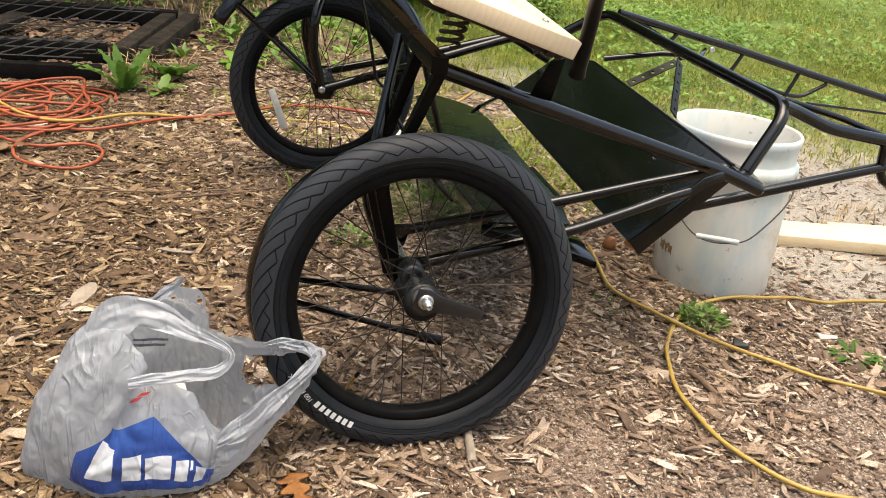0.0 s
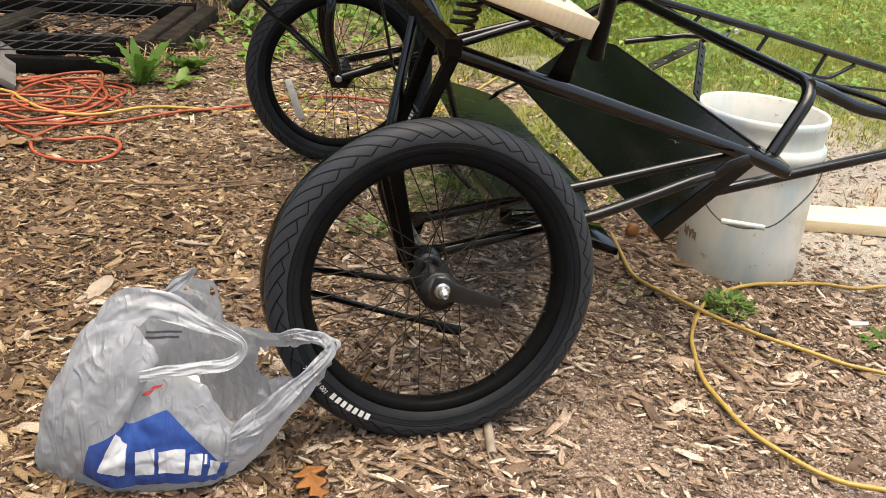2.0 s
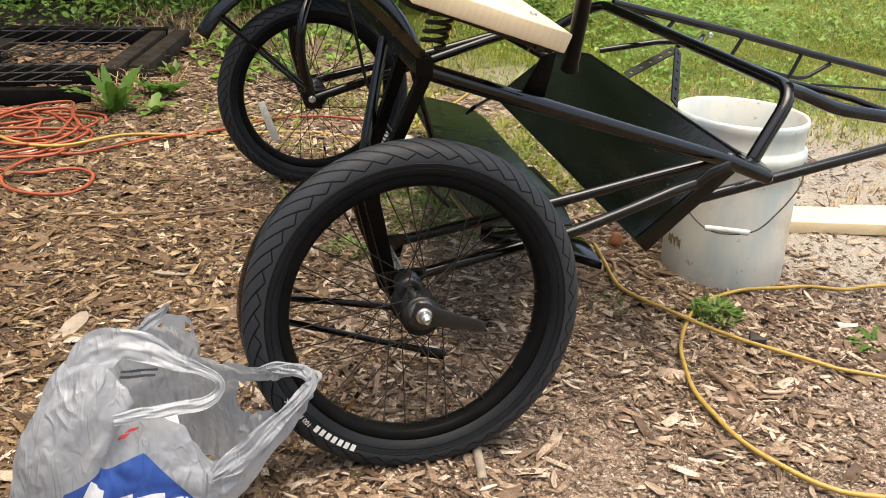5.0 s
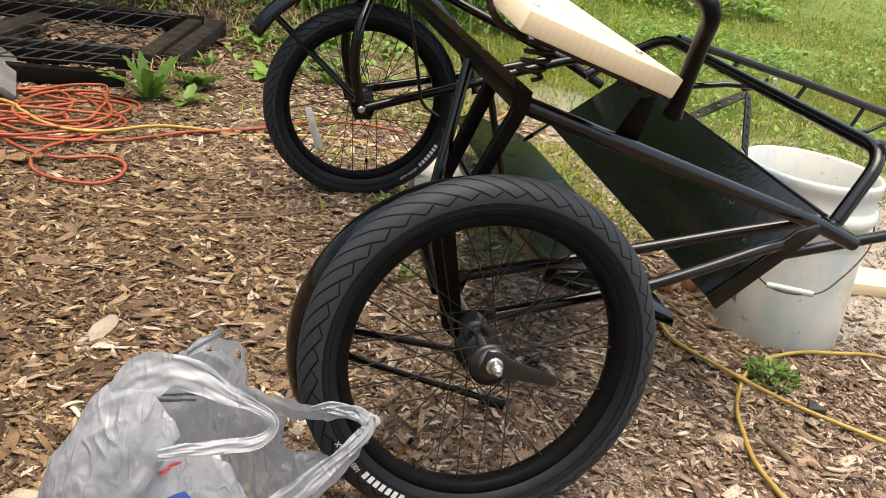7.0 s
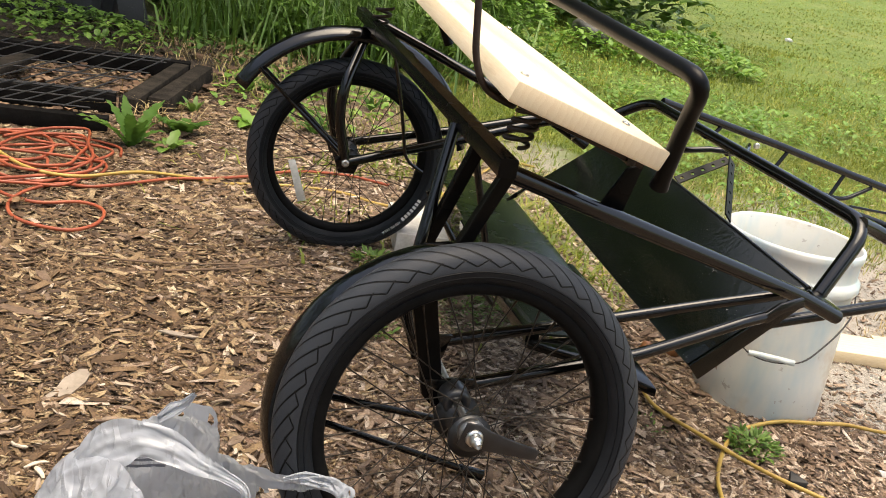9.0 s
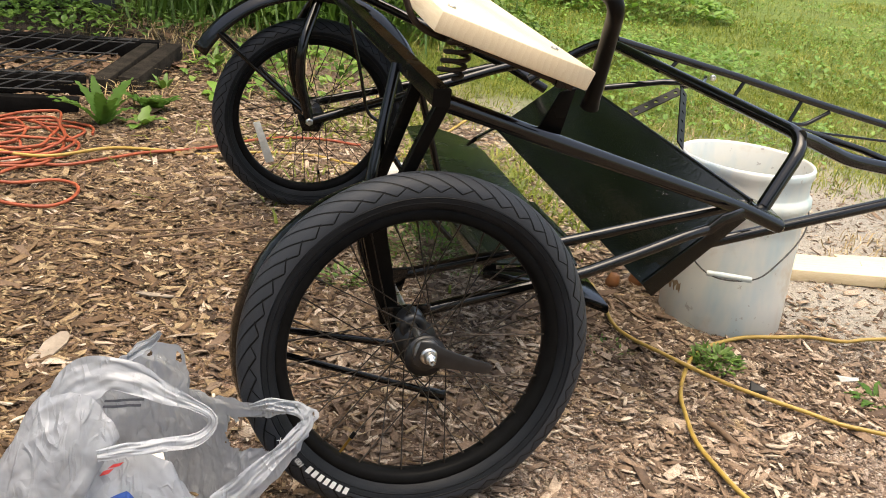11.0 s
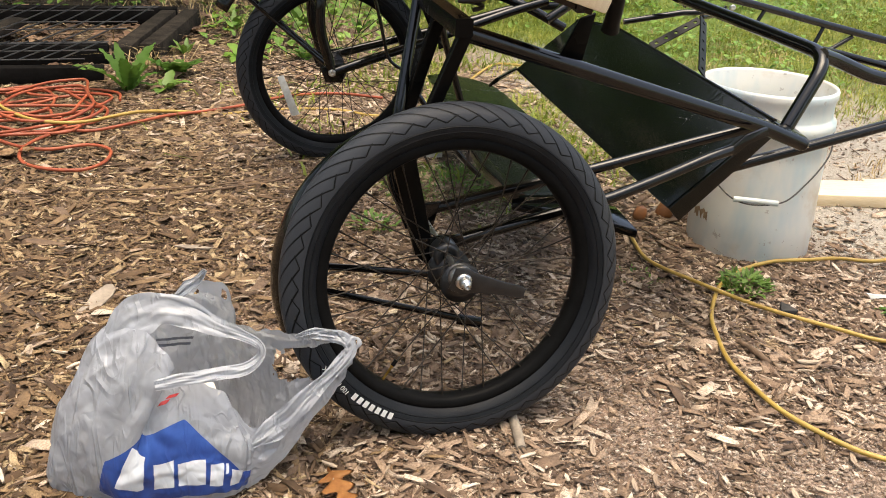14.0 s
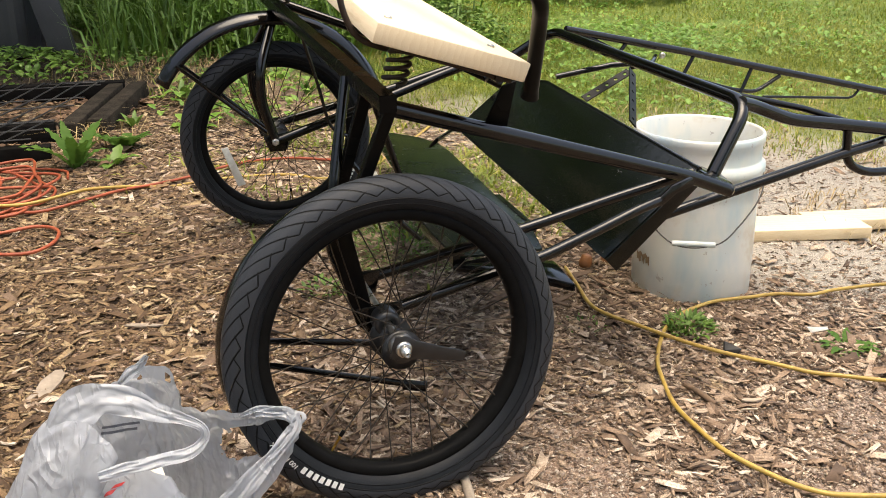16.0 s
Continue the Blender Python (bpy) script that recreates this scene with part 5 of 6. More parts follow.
FOOT = [(-0.03, -0.08), (0.02, -0.086), (0.06, -0.083), (0.087, -0.075), (0.115, -0.05), (0.13, -0.03), (0.134, -0.02), (0.132, 0.0), (0.125, 0.03),
        (0.11, 0.05), (0.095, 0.07), (0.075, 0.085), (0.045, 0.095), (0.01, 0.1), (-0.05, 0.09), (-0.12, 0.05), (-0.151, -0.005), (-0.12, -0.045), (-0.075, -0.07)]
COLS, ROWS = 20 * len(MOUTH), 110


def saw(x):
    """A triangle wave between -1 and 1: flat facets that meet in sharp creases."""
    return 4 * abs(x - math.floor(x + 0.5)) - 1


def facets(c, t, wide, tall, seed):
    """Crushed film: random heights on a jittered net, joined by flat triangles that meet in sharp creases. c, t in 0 to 1."""
    x, y = c * wide + 0.55 * noise.noise(Vector((c * wide * 0.6, t * tall * 0.6, seed))), t * tall + 0.55 * noise.noise(Vector((c * wide * 0.6, t * tall * 0.6, seed + 9)))
    i, j = math.floor(x), math.floor(y)
    u, v = x - i, y - j

    def at(a, b):
        return noise.noise(Vector(((a % wide) * 7.31 + 0.5, b * 5.17 + 0.5, seed)))
    if (i + j) % 2:
        if u + v < 1:
            return at(i, j) + (at(i + 1, j) - at(i, j)) * u + (at(i, j + 1) - at(i, j)) * v
        return at(i + 1, j + 1) + (at(i, j + 1) - at(i + 1, j + 1)) * (1 - u) + (at(i + 1, j) - at(i + 1, j + 1)) * (1 - v)
    if u > v:
        return at(i, j) + (at(i + 1, j) - at(i, j)) * u + (at(i + 1, j + 1) - at(i + 1, j)) * v
    return at(i, j) + (at(i, j + 1) - at(i, j)) * v + (at(i + 1, j + 1) - at(i, j + 1)) * u


def pleats(q, c, t):
    """How far the film stands out at (r, d, z): folds that fan out from the handles' roots, and crushed facets between them."""
    h = 0.0
    for (r, z), n, amp, reach in (((-0.005, 0.25), 7.0, 0.0042, 0.11), ((0.2, 0.19), 9.0, 0.0036, 0.1), ((-0.15, -0.02), 6.0, 0.003, 0.09)):
        far = math.hypot(q[0] - r, q[2] - z)
        fan = math.atan2(q[2] - z, q[0] - r) + 0.1 * noise.noise(Vector((q[0] * 9, q[1] * 7, q[2] * 9 + n)))
        h += amp * saw(fan * n * 0.3) * min(1.0, far / 0.07) * math.exp(-(far / reach) ** 2)
    h += 0.011 * facets(c, t, 26, 3, 3.0) + 0.007 * facets(c, t, 48, 8, 11.0) + 0.004 * facets(c, t, 90, 15, 21.0)
    return h


def bag_grid():
    rim, belt = spline(MOUTH, 20, True), spline(WAIST, 20, True)
    foot = spline([(x, y, 0.004) for x, y in FOOT], 20, True)
    g = np.zeros((ROWS + 1, COLS, 3))
    for c in range(COLS):
        for r in range(ROWS + 1):
            t = r / ROWS
            q = foot[c] * (2 * (t - 0.5) * (t - 1)) + belt[c] * (4 * t * (1 - t)) + rim[c] * (2 * t * (t - 0.5))
            # the open edge is torn and wavy
            if r > ROWS - 6:
                q = q + Vector((0, 0, (r - ROWS + 6) / 6 * 0.006 * noise.noise(rim[c] * 55)))
            g[r, c] = q
    # outward normals of the smooth shape carry the folds
    dc = np.roll(g, -1, 1) - np.roll(g, 1, 1)
    dr = np.gradient(g, axis=0)
    nrm = np.cross(dc, dr)
    nrm /= np.linalg.norm(nrm, axis=2, keepdims=True) + 1e-9
    for r in range(ROWS + 1):
        for c in range(COLS):
            q = g[r, c] + nrm[r, c] * pleats(g[r, c], c / COLS, r / ROWS) * min(1.0, r / 5)
            g[r, c] = bag_place((q[0], q[1], max(q[2], 0.003)))
    return g


BAG_GRID = bag_grid()


def bag_at(c, t, lift=0.0):
    """A place on the film: c columns round it, t from foot to mouth, raised outwards by lift."""
    def at(c, r):
        c0, r0 = math.floor(c), min(max(math.floor(r), 0), ROWS - 1)
        fc, fr = c - c0, min(max(r - r0, 0.0), 1.0)
        a, b = BAG_GRID[r0, c0 % COLS], BAG_GRID[r0, (c0 + 1) % COLS]
        d, e = BAG_GRID[r0 + 1, c0 % COLS], BAG_GRID[r0 + 1, (c0 + 1) % COLS]
        return Vector((a * (1 - fc) + b * fc) * (1 - fr) + (d * (1 - fc) + e * fc) * fr)
    c, r = c * 20 / 12, t * ROWS
    p = at(c, r)
    nrm = (at(c + 1.2, r) - at(c - 1.2, r)).cross(at(c, min(r + 1.2, ROWS)) - at(c, max(r - 1.2, 0)))
    return p + nrm.normalized() * lift


def ribbon(pts, widths, mat, name, n=12, crease=0.0035, seed=0.0, face=(0.25, -0.78, 0.6)):
    """A crumpled band of film along points, gathered into folds along its length."""
    line = spline(pts, n)
    v, f = [], []
    m = 17
    for i, p in enumerate(line):
        d = (line[min(i + 1, len(line) - 1)] - line[max(i - 1, 0)]).normalized()
        s = d.cross(Vector(face)).normalized()
        up = s.cross(d)
        t = i / (len(line) - 1) * (len(widths) - 1)
        w = widths[int(t)] + (widths[min(int(t) + 1, len(widths) - 1)] - widths[int(t)]) * (t - int(t))
        for k in range(m):
            u = -1 + 2 * k / (m - 1)
            fold = 1.2 * saw(0.9 * u + 0.3 + 0.9 * noise.noise(p * 16 + Vector((seed, 0, 0)))) + 0.7 * saw(2.1 * u + seed + 0.8 * noise.noise(p * 30))
            edge = 1 + 0.3 * noise.noise(p * 30 + Vector((seed, 4 * u, 0)))
            v.append(p + s * u * w * edge + up * crease * (fold * 0.5 + 1.6 * noise.noise(p * 40 + Vector((seed, u, 0)))))
    for i in range(len(line) - 1):
        for k in range(m - 1):
            f.append((i * m + k, i * m + k + 1, (i + 1) * m + k + 1, (i + 1) * m + k))
    return mesh_of(name, v, f, mat)


def shopping_bag():
    ob = thing("shopping_bag", BAG_AT, "crumpled white plastic shopping bag with blue print, beside the tyre", "bag")
    v = [Vector(q) for q in BAG_GRID.reshape(-1, 3)]
    f = []
    # the carrying slit of the stretched handle, in its back wall, and small tears
    slits = ((86.0, 15.0, 0.66, 0.2), (61.0, 4.0, 0.88, 0.05), (69.0, 3.0, 0.84, 0.04), (136.0, 1.6, 0.955, 0.02), (150.0, 1.2, 0.95, 0.025))

    def torn(c, t):
        return any(math.hypot((c - a) / w, (t - b) / h) + 0.25 * noise.noise(Vector((c * 0.4, t * 14, 2))) < 1 for a, w, b, h in slits)
    for r in range(ROWS):
        for c in range(COLS):
            if not torn((c + 0.5) * 12 / 20, (r + 0.5) / ROWS):
                k = (c + 1) % COLS
                f.append((r * COLS + c, r * COLS + k, (r + 1) * COLS + k, (r + 1) * COLS + c))
    v.append(BAG_AT + Vector((0, 0, 0.004)))
    for c in range(COLS):
        f.append((len(v) - 1, (c + 1) % COLS, c))
    part("sack", mesh_of("sack", v, f, BAG), ob, "thin white film with folds")

    def band(name, pts, widths, seed, label="", crease=0.0035):
        part(name, ribbon([bag_place(q) for q in pts], widths, BAG, name, seed=seed, crease=crease), ob, label)
    band("handle", [(-0.068, -0.030, 0.213), (-0.043, -0.030, 0.238), (-0.010, -0.035, 0.257), (0.021, -0.045, 0.255), (0.055, -0.055, 0.239), (0.086, -0.065, 0.226), (0.107, -0.073, 0.213), (0.107, -0.077, 0.198), (0.089, -0.082, 0.188), (0.052, -0.088, 0.189), (0.014, -0.092, 0.190), (-0.017, -0.094, 0.188)],
         [0.0078, 0.0222, 0.0235, 0.0183, 0.0117, 0.0072, 0.0052, 0.0059, 0.0078, 0.0085, 0.0078, 0.0059], 1.0, "carrying loop folded over the mouth", 0.0022)
    band("handle", [(0.09, -0.082, 0.075), (0.12, -0.078, 0.09), (0.16, -0.072, 0.122), (0.2, -0.062, 0.153), (0.226, -0.054, 0.178), (0.215, -0.044, 0.193), (0.18, -0.03, 0.193)],
         [0.006, 0.015, 0.012, 0.009, 0.008, 0.009, 0.006], 5.0, "carrying loop stretched towards the tyre")
    band("fold", [(0.16, -0.025, 0.19), (0.185, -0.03, 0.196), (0.212, -0.042, 0.196)], [0.003, 0.007, 0.005], 9.0)
    band("torn_corner", [(0.02, 0.053, 0.226), (0.036, 0.052, 0.24), (0.047, 0.047, 0.25), (0.058, 0.042, 0.266)], [0.006, 0.009, 0.006, 0.003], 17.0)

    # print that follows the film
    def patch(name, c0, c1, t0, t1, mat, top=None, lift=0.0011, n=64, m=36, lean=0.0):
        pv, pf = [], []
        for a in range(n + 1):
            s = a / n
            hi = t0 + (t1 - t0) * (top(s) if top else 1.0)
            for b in range(m + 1):
                pv.append(bag_at(c0 + (c1 - c0) * s + lean * b / m, t0 + (hi - t0) * b / m, lift))
        for a in range(n):
            for b in range(m):
                pf.append((a * (m + 1) + b, (a + 1) * (m + 1) + b, (a + 1) * (m + 1) + b + 1, a * (m + 1) + b + 1))
        part(name, mesh_of(name, pv, pf, mat), ob)

    def gable(s):
        if s < 0.17:
            return 0.4 + 0.48 * s / 0.17
        if s < 0.55:
            return 0.88 + 0.12 * (s - 0.17) / 0.38
        return max(0.33, 1.0 - 0.74 * (s - 0.55) / 0.36)
    patch("blue_print", -16.5, 32.5, 0.16, 0.79, BLUE_INK, gable)
    for c, w, t0, t1 in ((-11.6, 8.6, 0.3, 0.6), (0.4, 5.6, 0.29, 0.54), (7.2, 7.6, 0.28, 0.5), (16.0, 3.6, 0.26, 0.46), (20.3, 0.8, 0.38, 0.46), (21.9, 3.6, 0.24, 0.41)):
        patch("pale_mark", c, c + w, t0, t1, PALE_INK, None, 0.002, 16, 16, 0.5)
    for c, w, t0, t1 in ((4.0, 2.2, 0.9, 0.92), (6.0, 2.6, 0.925, 0.94)):
        patch("red_print", c, c + w, t0, t1, RED_INK, None, 0.0012, 8, 4, 1.2)
    for c, w, t0, t1 in ((143, 5, 0.67, 0.74), (149, 12, 0.6, 0.62), (150, 11, 0.555, 0.575)):
        patch("grey_mark", c, c + w, t0, t1, GREY_INK, None, -0.0022, 12, 6)


shopping_bag()


def carton():
    """The goods in the bag, seen over its mouth and through the film."""
    at = bag_place((0.012, -0.01, 0.006))
    ob = thing("carton", at, "cream carton with a red mark, standing inside the bag", "carton")
    body = box("body", (0.095, 0.07, 0.108), CREAM, Matrix.Translation(at + Vector((0, 0, 0.055))) @ pose(0, 0, 0, -7, 3, 22), 0.004, 2, 0.003, 5)
    part("body", body, ob)
    top = at + Vector((0.0, 0.0, 0.111))
    for k, (x, y) in enumerate(((0.004, -0.022), (0.014, -0.016))):
        part("red_mark", box("red_mark", (0.012 - 0.003 * k, 0.005, 0.001), RED_INK, Matrix.Translation(top + BAG_R * x + BAG_D * y) @ pose(0, 0, 0, -7, 3, 50 + 60 * k), 0.0), ob, "red print")


carton()

# ---- pallet with wire mesh ----


def pallet():
    F = Vector((-1.245, 3.24, 0.0))
    d1, d2 = Vector((-0.953, -0.303, 0.0)).normalized(), Vector((-0.11, 0.994, 0.0)).normalized()
    ob = thing("pallet", F + d1 * 0.6 + d2 * 0.4, "blackened wooden pallet frame lying flat on leaves", "pallet")

    def bar(name, s0, t0, s1, t1, w, h, z, mat):
        a, b = F + d1 * s0 + d2 * t0, F + d1 * s1 + d2 * t1
        mid, d = (a + b) / 2, b - a
        return part(name, box(name, (d.length, w, h), mat, pose(mid.x, mid.y, z, 0, 0, math.degrees(math.atan2(d.y, d.x))), 0.004, 2, 0.003, int(s0 * 100)), ob)
    bar("stringer", 0.02, -0.2, 1.6, -0.2, 0.04, 0.055, 0.035, PALLET)
    bar("stringer", 0.08, 0.09, 1.6, 0.09, 0.05, 0.07, 0.042, PALLET)
    bar("stringer", 0.0, 0.89, 1.6, 0.89, 0.06, 0.075, 0.045, PALLET)
    bar("end_board", 0.03, 0.06, 0.03, 0.86, 0.062, 0.06, 0.045, PALLET_END)
    bar("end_board", -0.045, 0.16, -0.055, 0.93, 0.07, 0.06, 0.036, PALLET_END)
    bar("slat", 0.56, 0.1, 0.56, 0.62, 0.085, 0.022, 0.07, PALLET_END)
    bar("slat", 0.95, -0.18, 0.95, 0.1, 0.085, 0.022, 0.062, PALLET)
    bar("slat", 1.25, 0.1, 1.25, 0.9, 0.085, 0.022, 0.07, PALLET)
    mesh = thing("wire_mesh", F + d1 * 0.7 + d2 * 0.3 + Vector((0, 0, 0.08)), "black welded wire mesh panel lying on the pallet", "wire mesh")
    for k, t in enumerate((-0.19, -0.05, 0.08, 0.1, 0.36, 0.52, 0.8, 0.87, 0.9)):
        a, b = F + d1 * 0.08 + d2 * t, F + d1 * 1.6 + d2 * (t + 0.01)
        part("wire", tube("wire", [a + Vector((0, 0, 0.083)), (a * 2 + b) / 3 + Vector((0, 0, 0.077)), (a + 2 * b) / 3 + Vector((0, 0, 0.085)), b + Vector((0, 0, 0.08))], 0.003, WIRE, 6), mesh)
    for k in range(25):
        s = 0.1 + 0.062 * k
        a, b = F + d1 * (s + 0.06) - d2 * 0.2, F + d1 * s + d2 * 0.1
        part("wire", tube("wire", [a + Vector((0, 0, 0.082)), b + Vector((0, 0, 0.086))], 0.0026, WIRE, 6), mesh)
    for k in range(20):
        s = 0.1 + 0.078 * k
        a, b = F + d1 * (s + 0.06) + d2 * 0.1, F + d1 * s + d2 * 0.9
        part("wire", tube("wire", [a + Vector((0, 0, 0.086)), (a + b) / 2 + Vector((0, 0, 0.08)), b + Vector((0, 0, 0.086))], 0.003, WIRE, 6), mesh)


pallet()
lumber("grey_plank", (-1.56, 2.86, 0.055), (0.5, 0.085, 0.022), 118, GREYWOOD, "weathered grey plank leaning at the pallet", 35)


def barrel(at, r, h, label):
    n = 72
    v, f = [], []
    levels = [0, 0.02, 0.3, 0.6, 0.95, 1.0]
    for z in levels:
        for k in range(n):
            a = 2 * math.pi * k / n
            rr = r * (0.93 + 0.07 * z) + (0.012 if k % 6 < 3 else 0.0) * (0 if z > 0.97 else 1)
            v.append(Vector(at) + Vector((rr * math.cos(a), rr * math.sin(a), h * z)))
    for j in range(len(levels) - 1):
        for k in range(n):
            f.append((j * n + k, j * n + (k + 1) % n, (j + 1) * n + (k + 1) % n, (j + 1) * n + k))
    f.append(tuple(range((len(levels) - 1) * n, len(levels) * n)))
    ob = solo("ribbed_barrel", mesh_of("ribbed_barrel", v, f, BIN, False), label, "barrel")
    return ob


barrel((-2.5, 5.2, float(height(-2.5, 5.2))), 0.36, 0.9, "black ribbed plastic barrel among the weeds")
lumber("black_board", (-2.09, 5.1, float(height(-2.0, 5.1)) + 0.42), (0.14, 0.03, 0.95), 8, BIN, "black board leaning on the barrel", category="board").matrix_basis = pose(-2.09, 5.1, float(height(-2.0, 5.1)) + 0.42, -12, -16, 12)

# ---- plants ----


def leaf_parts(bases, dirs, lengths, widths, droop, lobes=0, seg=6, fold=0.25):
    """Leaves with a folded midrib, as arrays of places and faces."""
    V, F = [], []
    for b, d, L, W, dr in zip(bases, dirs, lengths, widths, droop):
        b, d = Vector(b), Vector(d).normalized()
        side = d.cross(Vector((0, 0, 1)))
        side = side.normalized() if side.length > 0.05 else Vector((1, 0, 0))
        o = len(V)
        p = b.copy()
        for k in range(seg + 1):
            t = k / seg
            w = W * (math.sin(math.pi * (0.08 + 0.92 * t)) ** 0.8)
            if lobes:
                w *= 0.76 + 0.36 * ((lobes * t + 0.07 * math.sin(9 * t)) % 1.0) if lobes > 4 else 0.72 + 0.4 * abs(math.sin(lobes * math.pi * t))
            if k == seg:
                w = W * 0.02
            up = side.cross(d)
            ruffle = up * (0.12 * W * math.sin(31 * t + 7 * L))
            V += [p - side * w + up * w * fold + ruffle, p.copy(), p + side * w * 0.94 + up * w * fold - ruffle]
            p = p + d * (L / seg)
            d = (d + Vector((0, 0, -dr / seg))).normalized()
        for k in range(seg):
            a = o + 3 * k
            F += [(a, a + 1, a + 4, a + 3), (a + 1, a + 2, a + 5, a + 4)]
    return V, F


def rosette(name, at, n, length, width, lift, label, mat=BROAD, lobes=5, seed=1, category="weed", seg=9, limp=1.0):
    rnd = random.Random(seed)
    b, d, L, W, dr = [], [], [], [], []
    for k in range(n):
        a = 2 * math.pi * (k + rnd.uniform(-0.3, 0.3)) / n
        b.append((at[0] + 0.012 * math.cos(a), at[1] + 0.012 * math.sin(a), float(height(at[0], at[1]))))
        d.append((math.cos(a), math.sin(a), lift * rnd.uniform(0.6, 1.5)))
        s = rnd.uniform(0.65, 1.1)
        L.append(length * s)
        W.append(width * s)
        dr.append(limp * rnd.uniform(0.5, 1.3))
    ob = thing(name, (at[0], at[1], float(height(at[0], at[1]))), label, category)
    for q in zip(b, d, L, W, dr):
        V, F = leaf_parts(*[[x] for x in q], lobes, seg)
        part("leaf", mesh_of("leaf", V, F, mat), ob)
    return ob


rosette("dandelion", (-1.12, 2.93), 9, 0.185, 0.023, 2.2, "tall toothed green dandelion leaves beside the pallet", DOCK, lobes=15, seed=3, seg=52, limp=1.2)
rosette("broadleaf_weed", (-1.02, 2.99), 9, 0.085, 0.019, 0.9, "green broad-leaved weed on the chips", WEED, lobes=2, seed=5)
rosette("broadleaf_weed", (-1.05, 3.2), 7, 0.12, 0.036, 1.0, "green broad-leaved weed on the chips", DOCK, lobes=3, seed=6)
rosette("broadleaf_weed", (-0.88, 3.5), 8, 0.12, 0.028, 0.8, "pale green broad-leaved weed on the chips", lobes=2, seed=9)
rosette("broadleaf_weed", (0.86, 1.66), 15, 0.055, 0.0085, 0.5, "small green broad-leaved weed in the soil", DOCK, lobes=6, seed=11, seg=24)

rnd_weed = random.Random(31)
for k in range(13):
    x, y = rnd_weed.uniform(-1.15, -0.45), rnd_weed.uniform(3.45, 4.7)
    rosette("broadleaf_weed", (x, y), rnd_weed.randint(7, 11), rnd_weed.uniform(0.07, 0.13), rnd_weed.uniform(0.01, 0.018), rnd_weed.uniform(0.5, 1.8), "green toothed weed at the edge of the yard", rnd_weed.choice((DOCK, DOCK, WEED)), lobes=rnd_weed.choice((0, 6)), seed=40 + k, seg=12)


def tuft(name, at, radius, n, size, label, seed, mat=WEED, tall=0.03):
    """A low feathery clump of many small leaves."""
    rnd = random.Random(seed)
    b, d, L, W, dr = [], [], [], [], []
    for k in range(n):
        a, r = rnd.uniform(0, 6.283), radius * math.sqrt(rnd.random())
        x, y = at[0] + r * math.cos(a), at[1] + r * math.sin(a)
        b.append((x, y, float(height(x, y)) + rnd.uniform(0, tall) * (1 - 0.6 * r / radius)))
        d.append((math.cos(a) + rnd.uniform(-0.7, 0.7), math.sin(a) + rnd.uniform(-0.7, 0.7), rnd.uniform(0.2, 1.2)))
        L.append(size * rnd.uniform(0.6, 1.4))
        W.append(size * 0.2 * rnd.uniform(0.7, 1.3))
        dr.append(rnd.uniform(0.3, 1.2))
    V, F = leaf_parts(b, d, L, W, dr, 0, 3)
    return solo(name, mesh_of(name, V, F, mat), label, "weed")


tuft("feathery_weed", (0.575, 1.745), 0.045, 230, 0.018, "feathery green weed growing beside the yellow cord", 1, WEED)
tuft("feathery_weed", (-0.25, 2.33), 0.05, 120, 0.022, "small green weed in the chips", 2)
tuft("ground_ivy", (-0.02, 2.2), 0.19, 1100, 0.014, "low patch of green ground cover under the trike", 3, WEED, tall=0.03)
tuft("ground_ivy", (-0.2, 1.95), 0.05, 70, 0.02, "few green leaves in the chips", 4, tall=0.02)
tuft("feathery_weed", (0.36, 1.75), 0.05, 40, 0.014, "sparse green sprigs on the soil", 5, tall=0.01)


def foliage(name, n, zone, size, mat, label, category, droop=0.8, tall=None, kind="stuff", lobes=0, aspect=0.34):
    """Loose leaves filling a zone of uneven mounds; each leaf is a folded piece."""
    b, d, L, W, dr = [], [], [], [], []
    rnd = random.Random(len(name) + n)
    for k in range(n):
        x, y, z = zone(rnd)
        b.append((x, y, z))
        a = rnd.uniform(0, 6.283)
        d.append((math.cos(a), math.sin(a), rnd.uniform(-0.3, 0.9)))
        s = rnd.uniform(0.6, 1.4)
        L.append(size * s)
        W.append(size * aspect * s)
        dr.append(rnd.uniform(0.2, droop * 1.4))
    V, F = leaf_parts(b, d, L, W, dr, lobes, 3)
    return tagged(new(name, mesh_of(name, V, F, mat, False)), label, category, kind=kind)


def mound(cx, cy, rx, ry, h):
    def zone(rnd):
        while True:
            u, v, w = rnd.uniform(-1, 1), rnd.uniform(-1, 1), rnd.random()
            top = (1 - u * u - v * v)
            if top <= 0:
                continue
            x, y = cx + rx * u, cy + ry * v
            lump = 0.65 + 0.35 * noise.noise(Vector((x * 1.7, y * 1.7, 3.0))) + 0.25 * noise.noise(Vector((x * 5, y * 5, 1.0)))
            z = h * math.sqrt(top) * lump * (1 - 0.6 * w * w)
            if z > 0:
                return x, y, float(height(x, y)) + z
    return zone


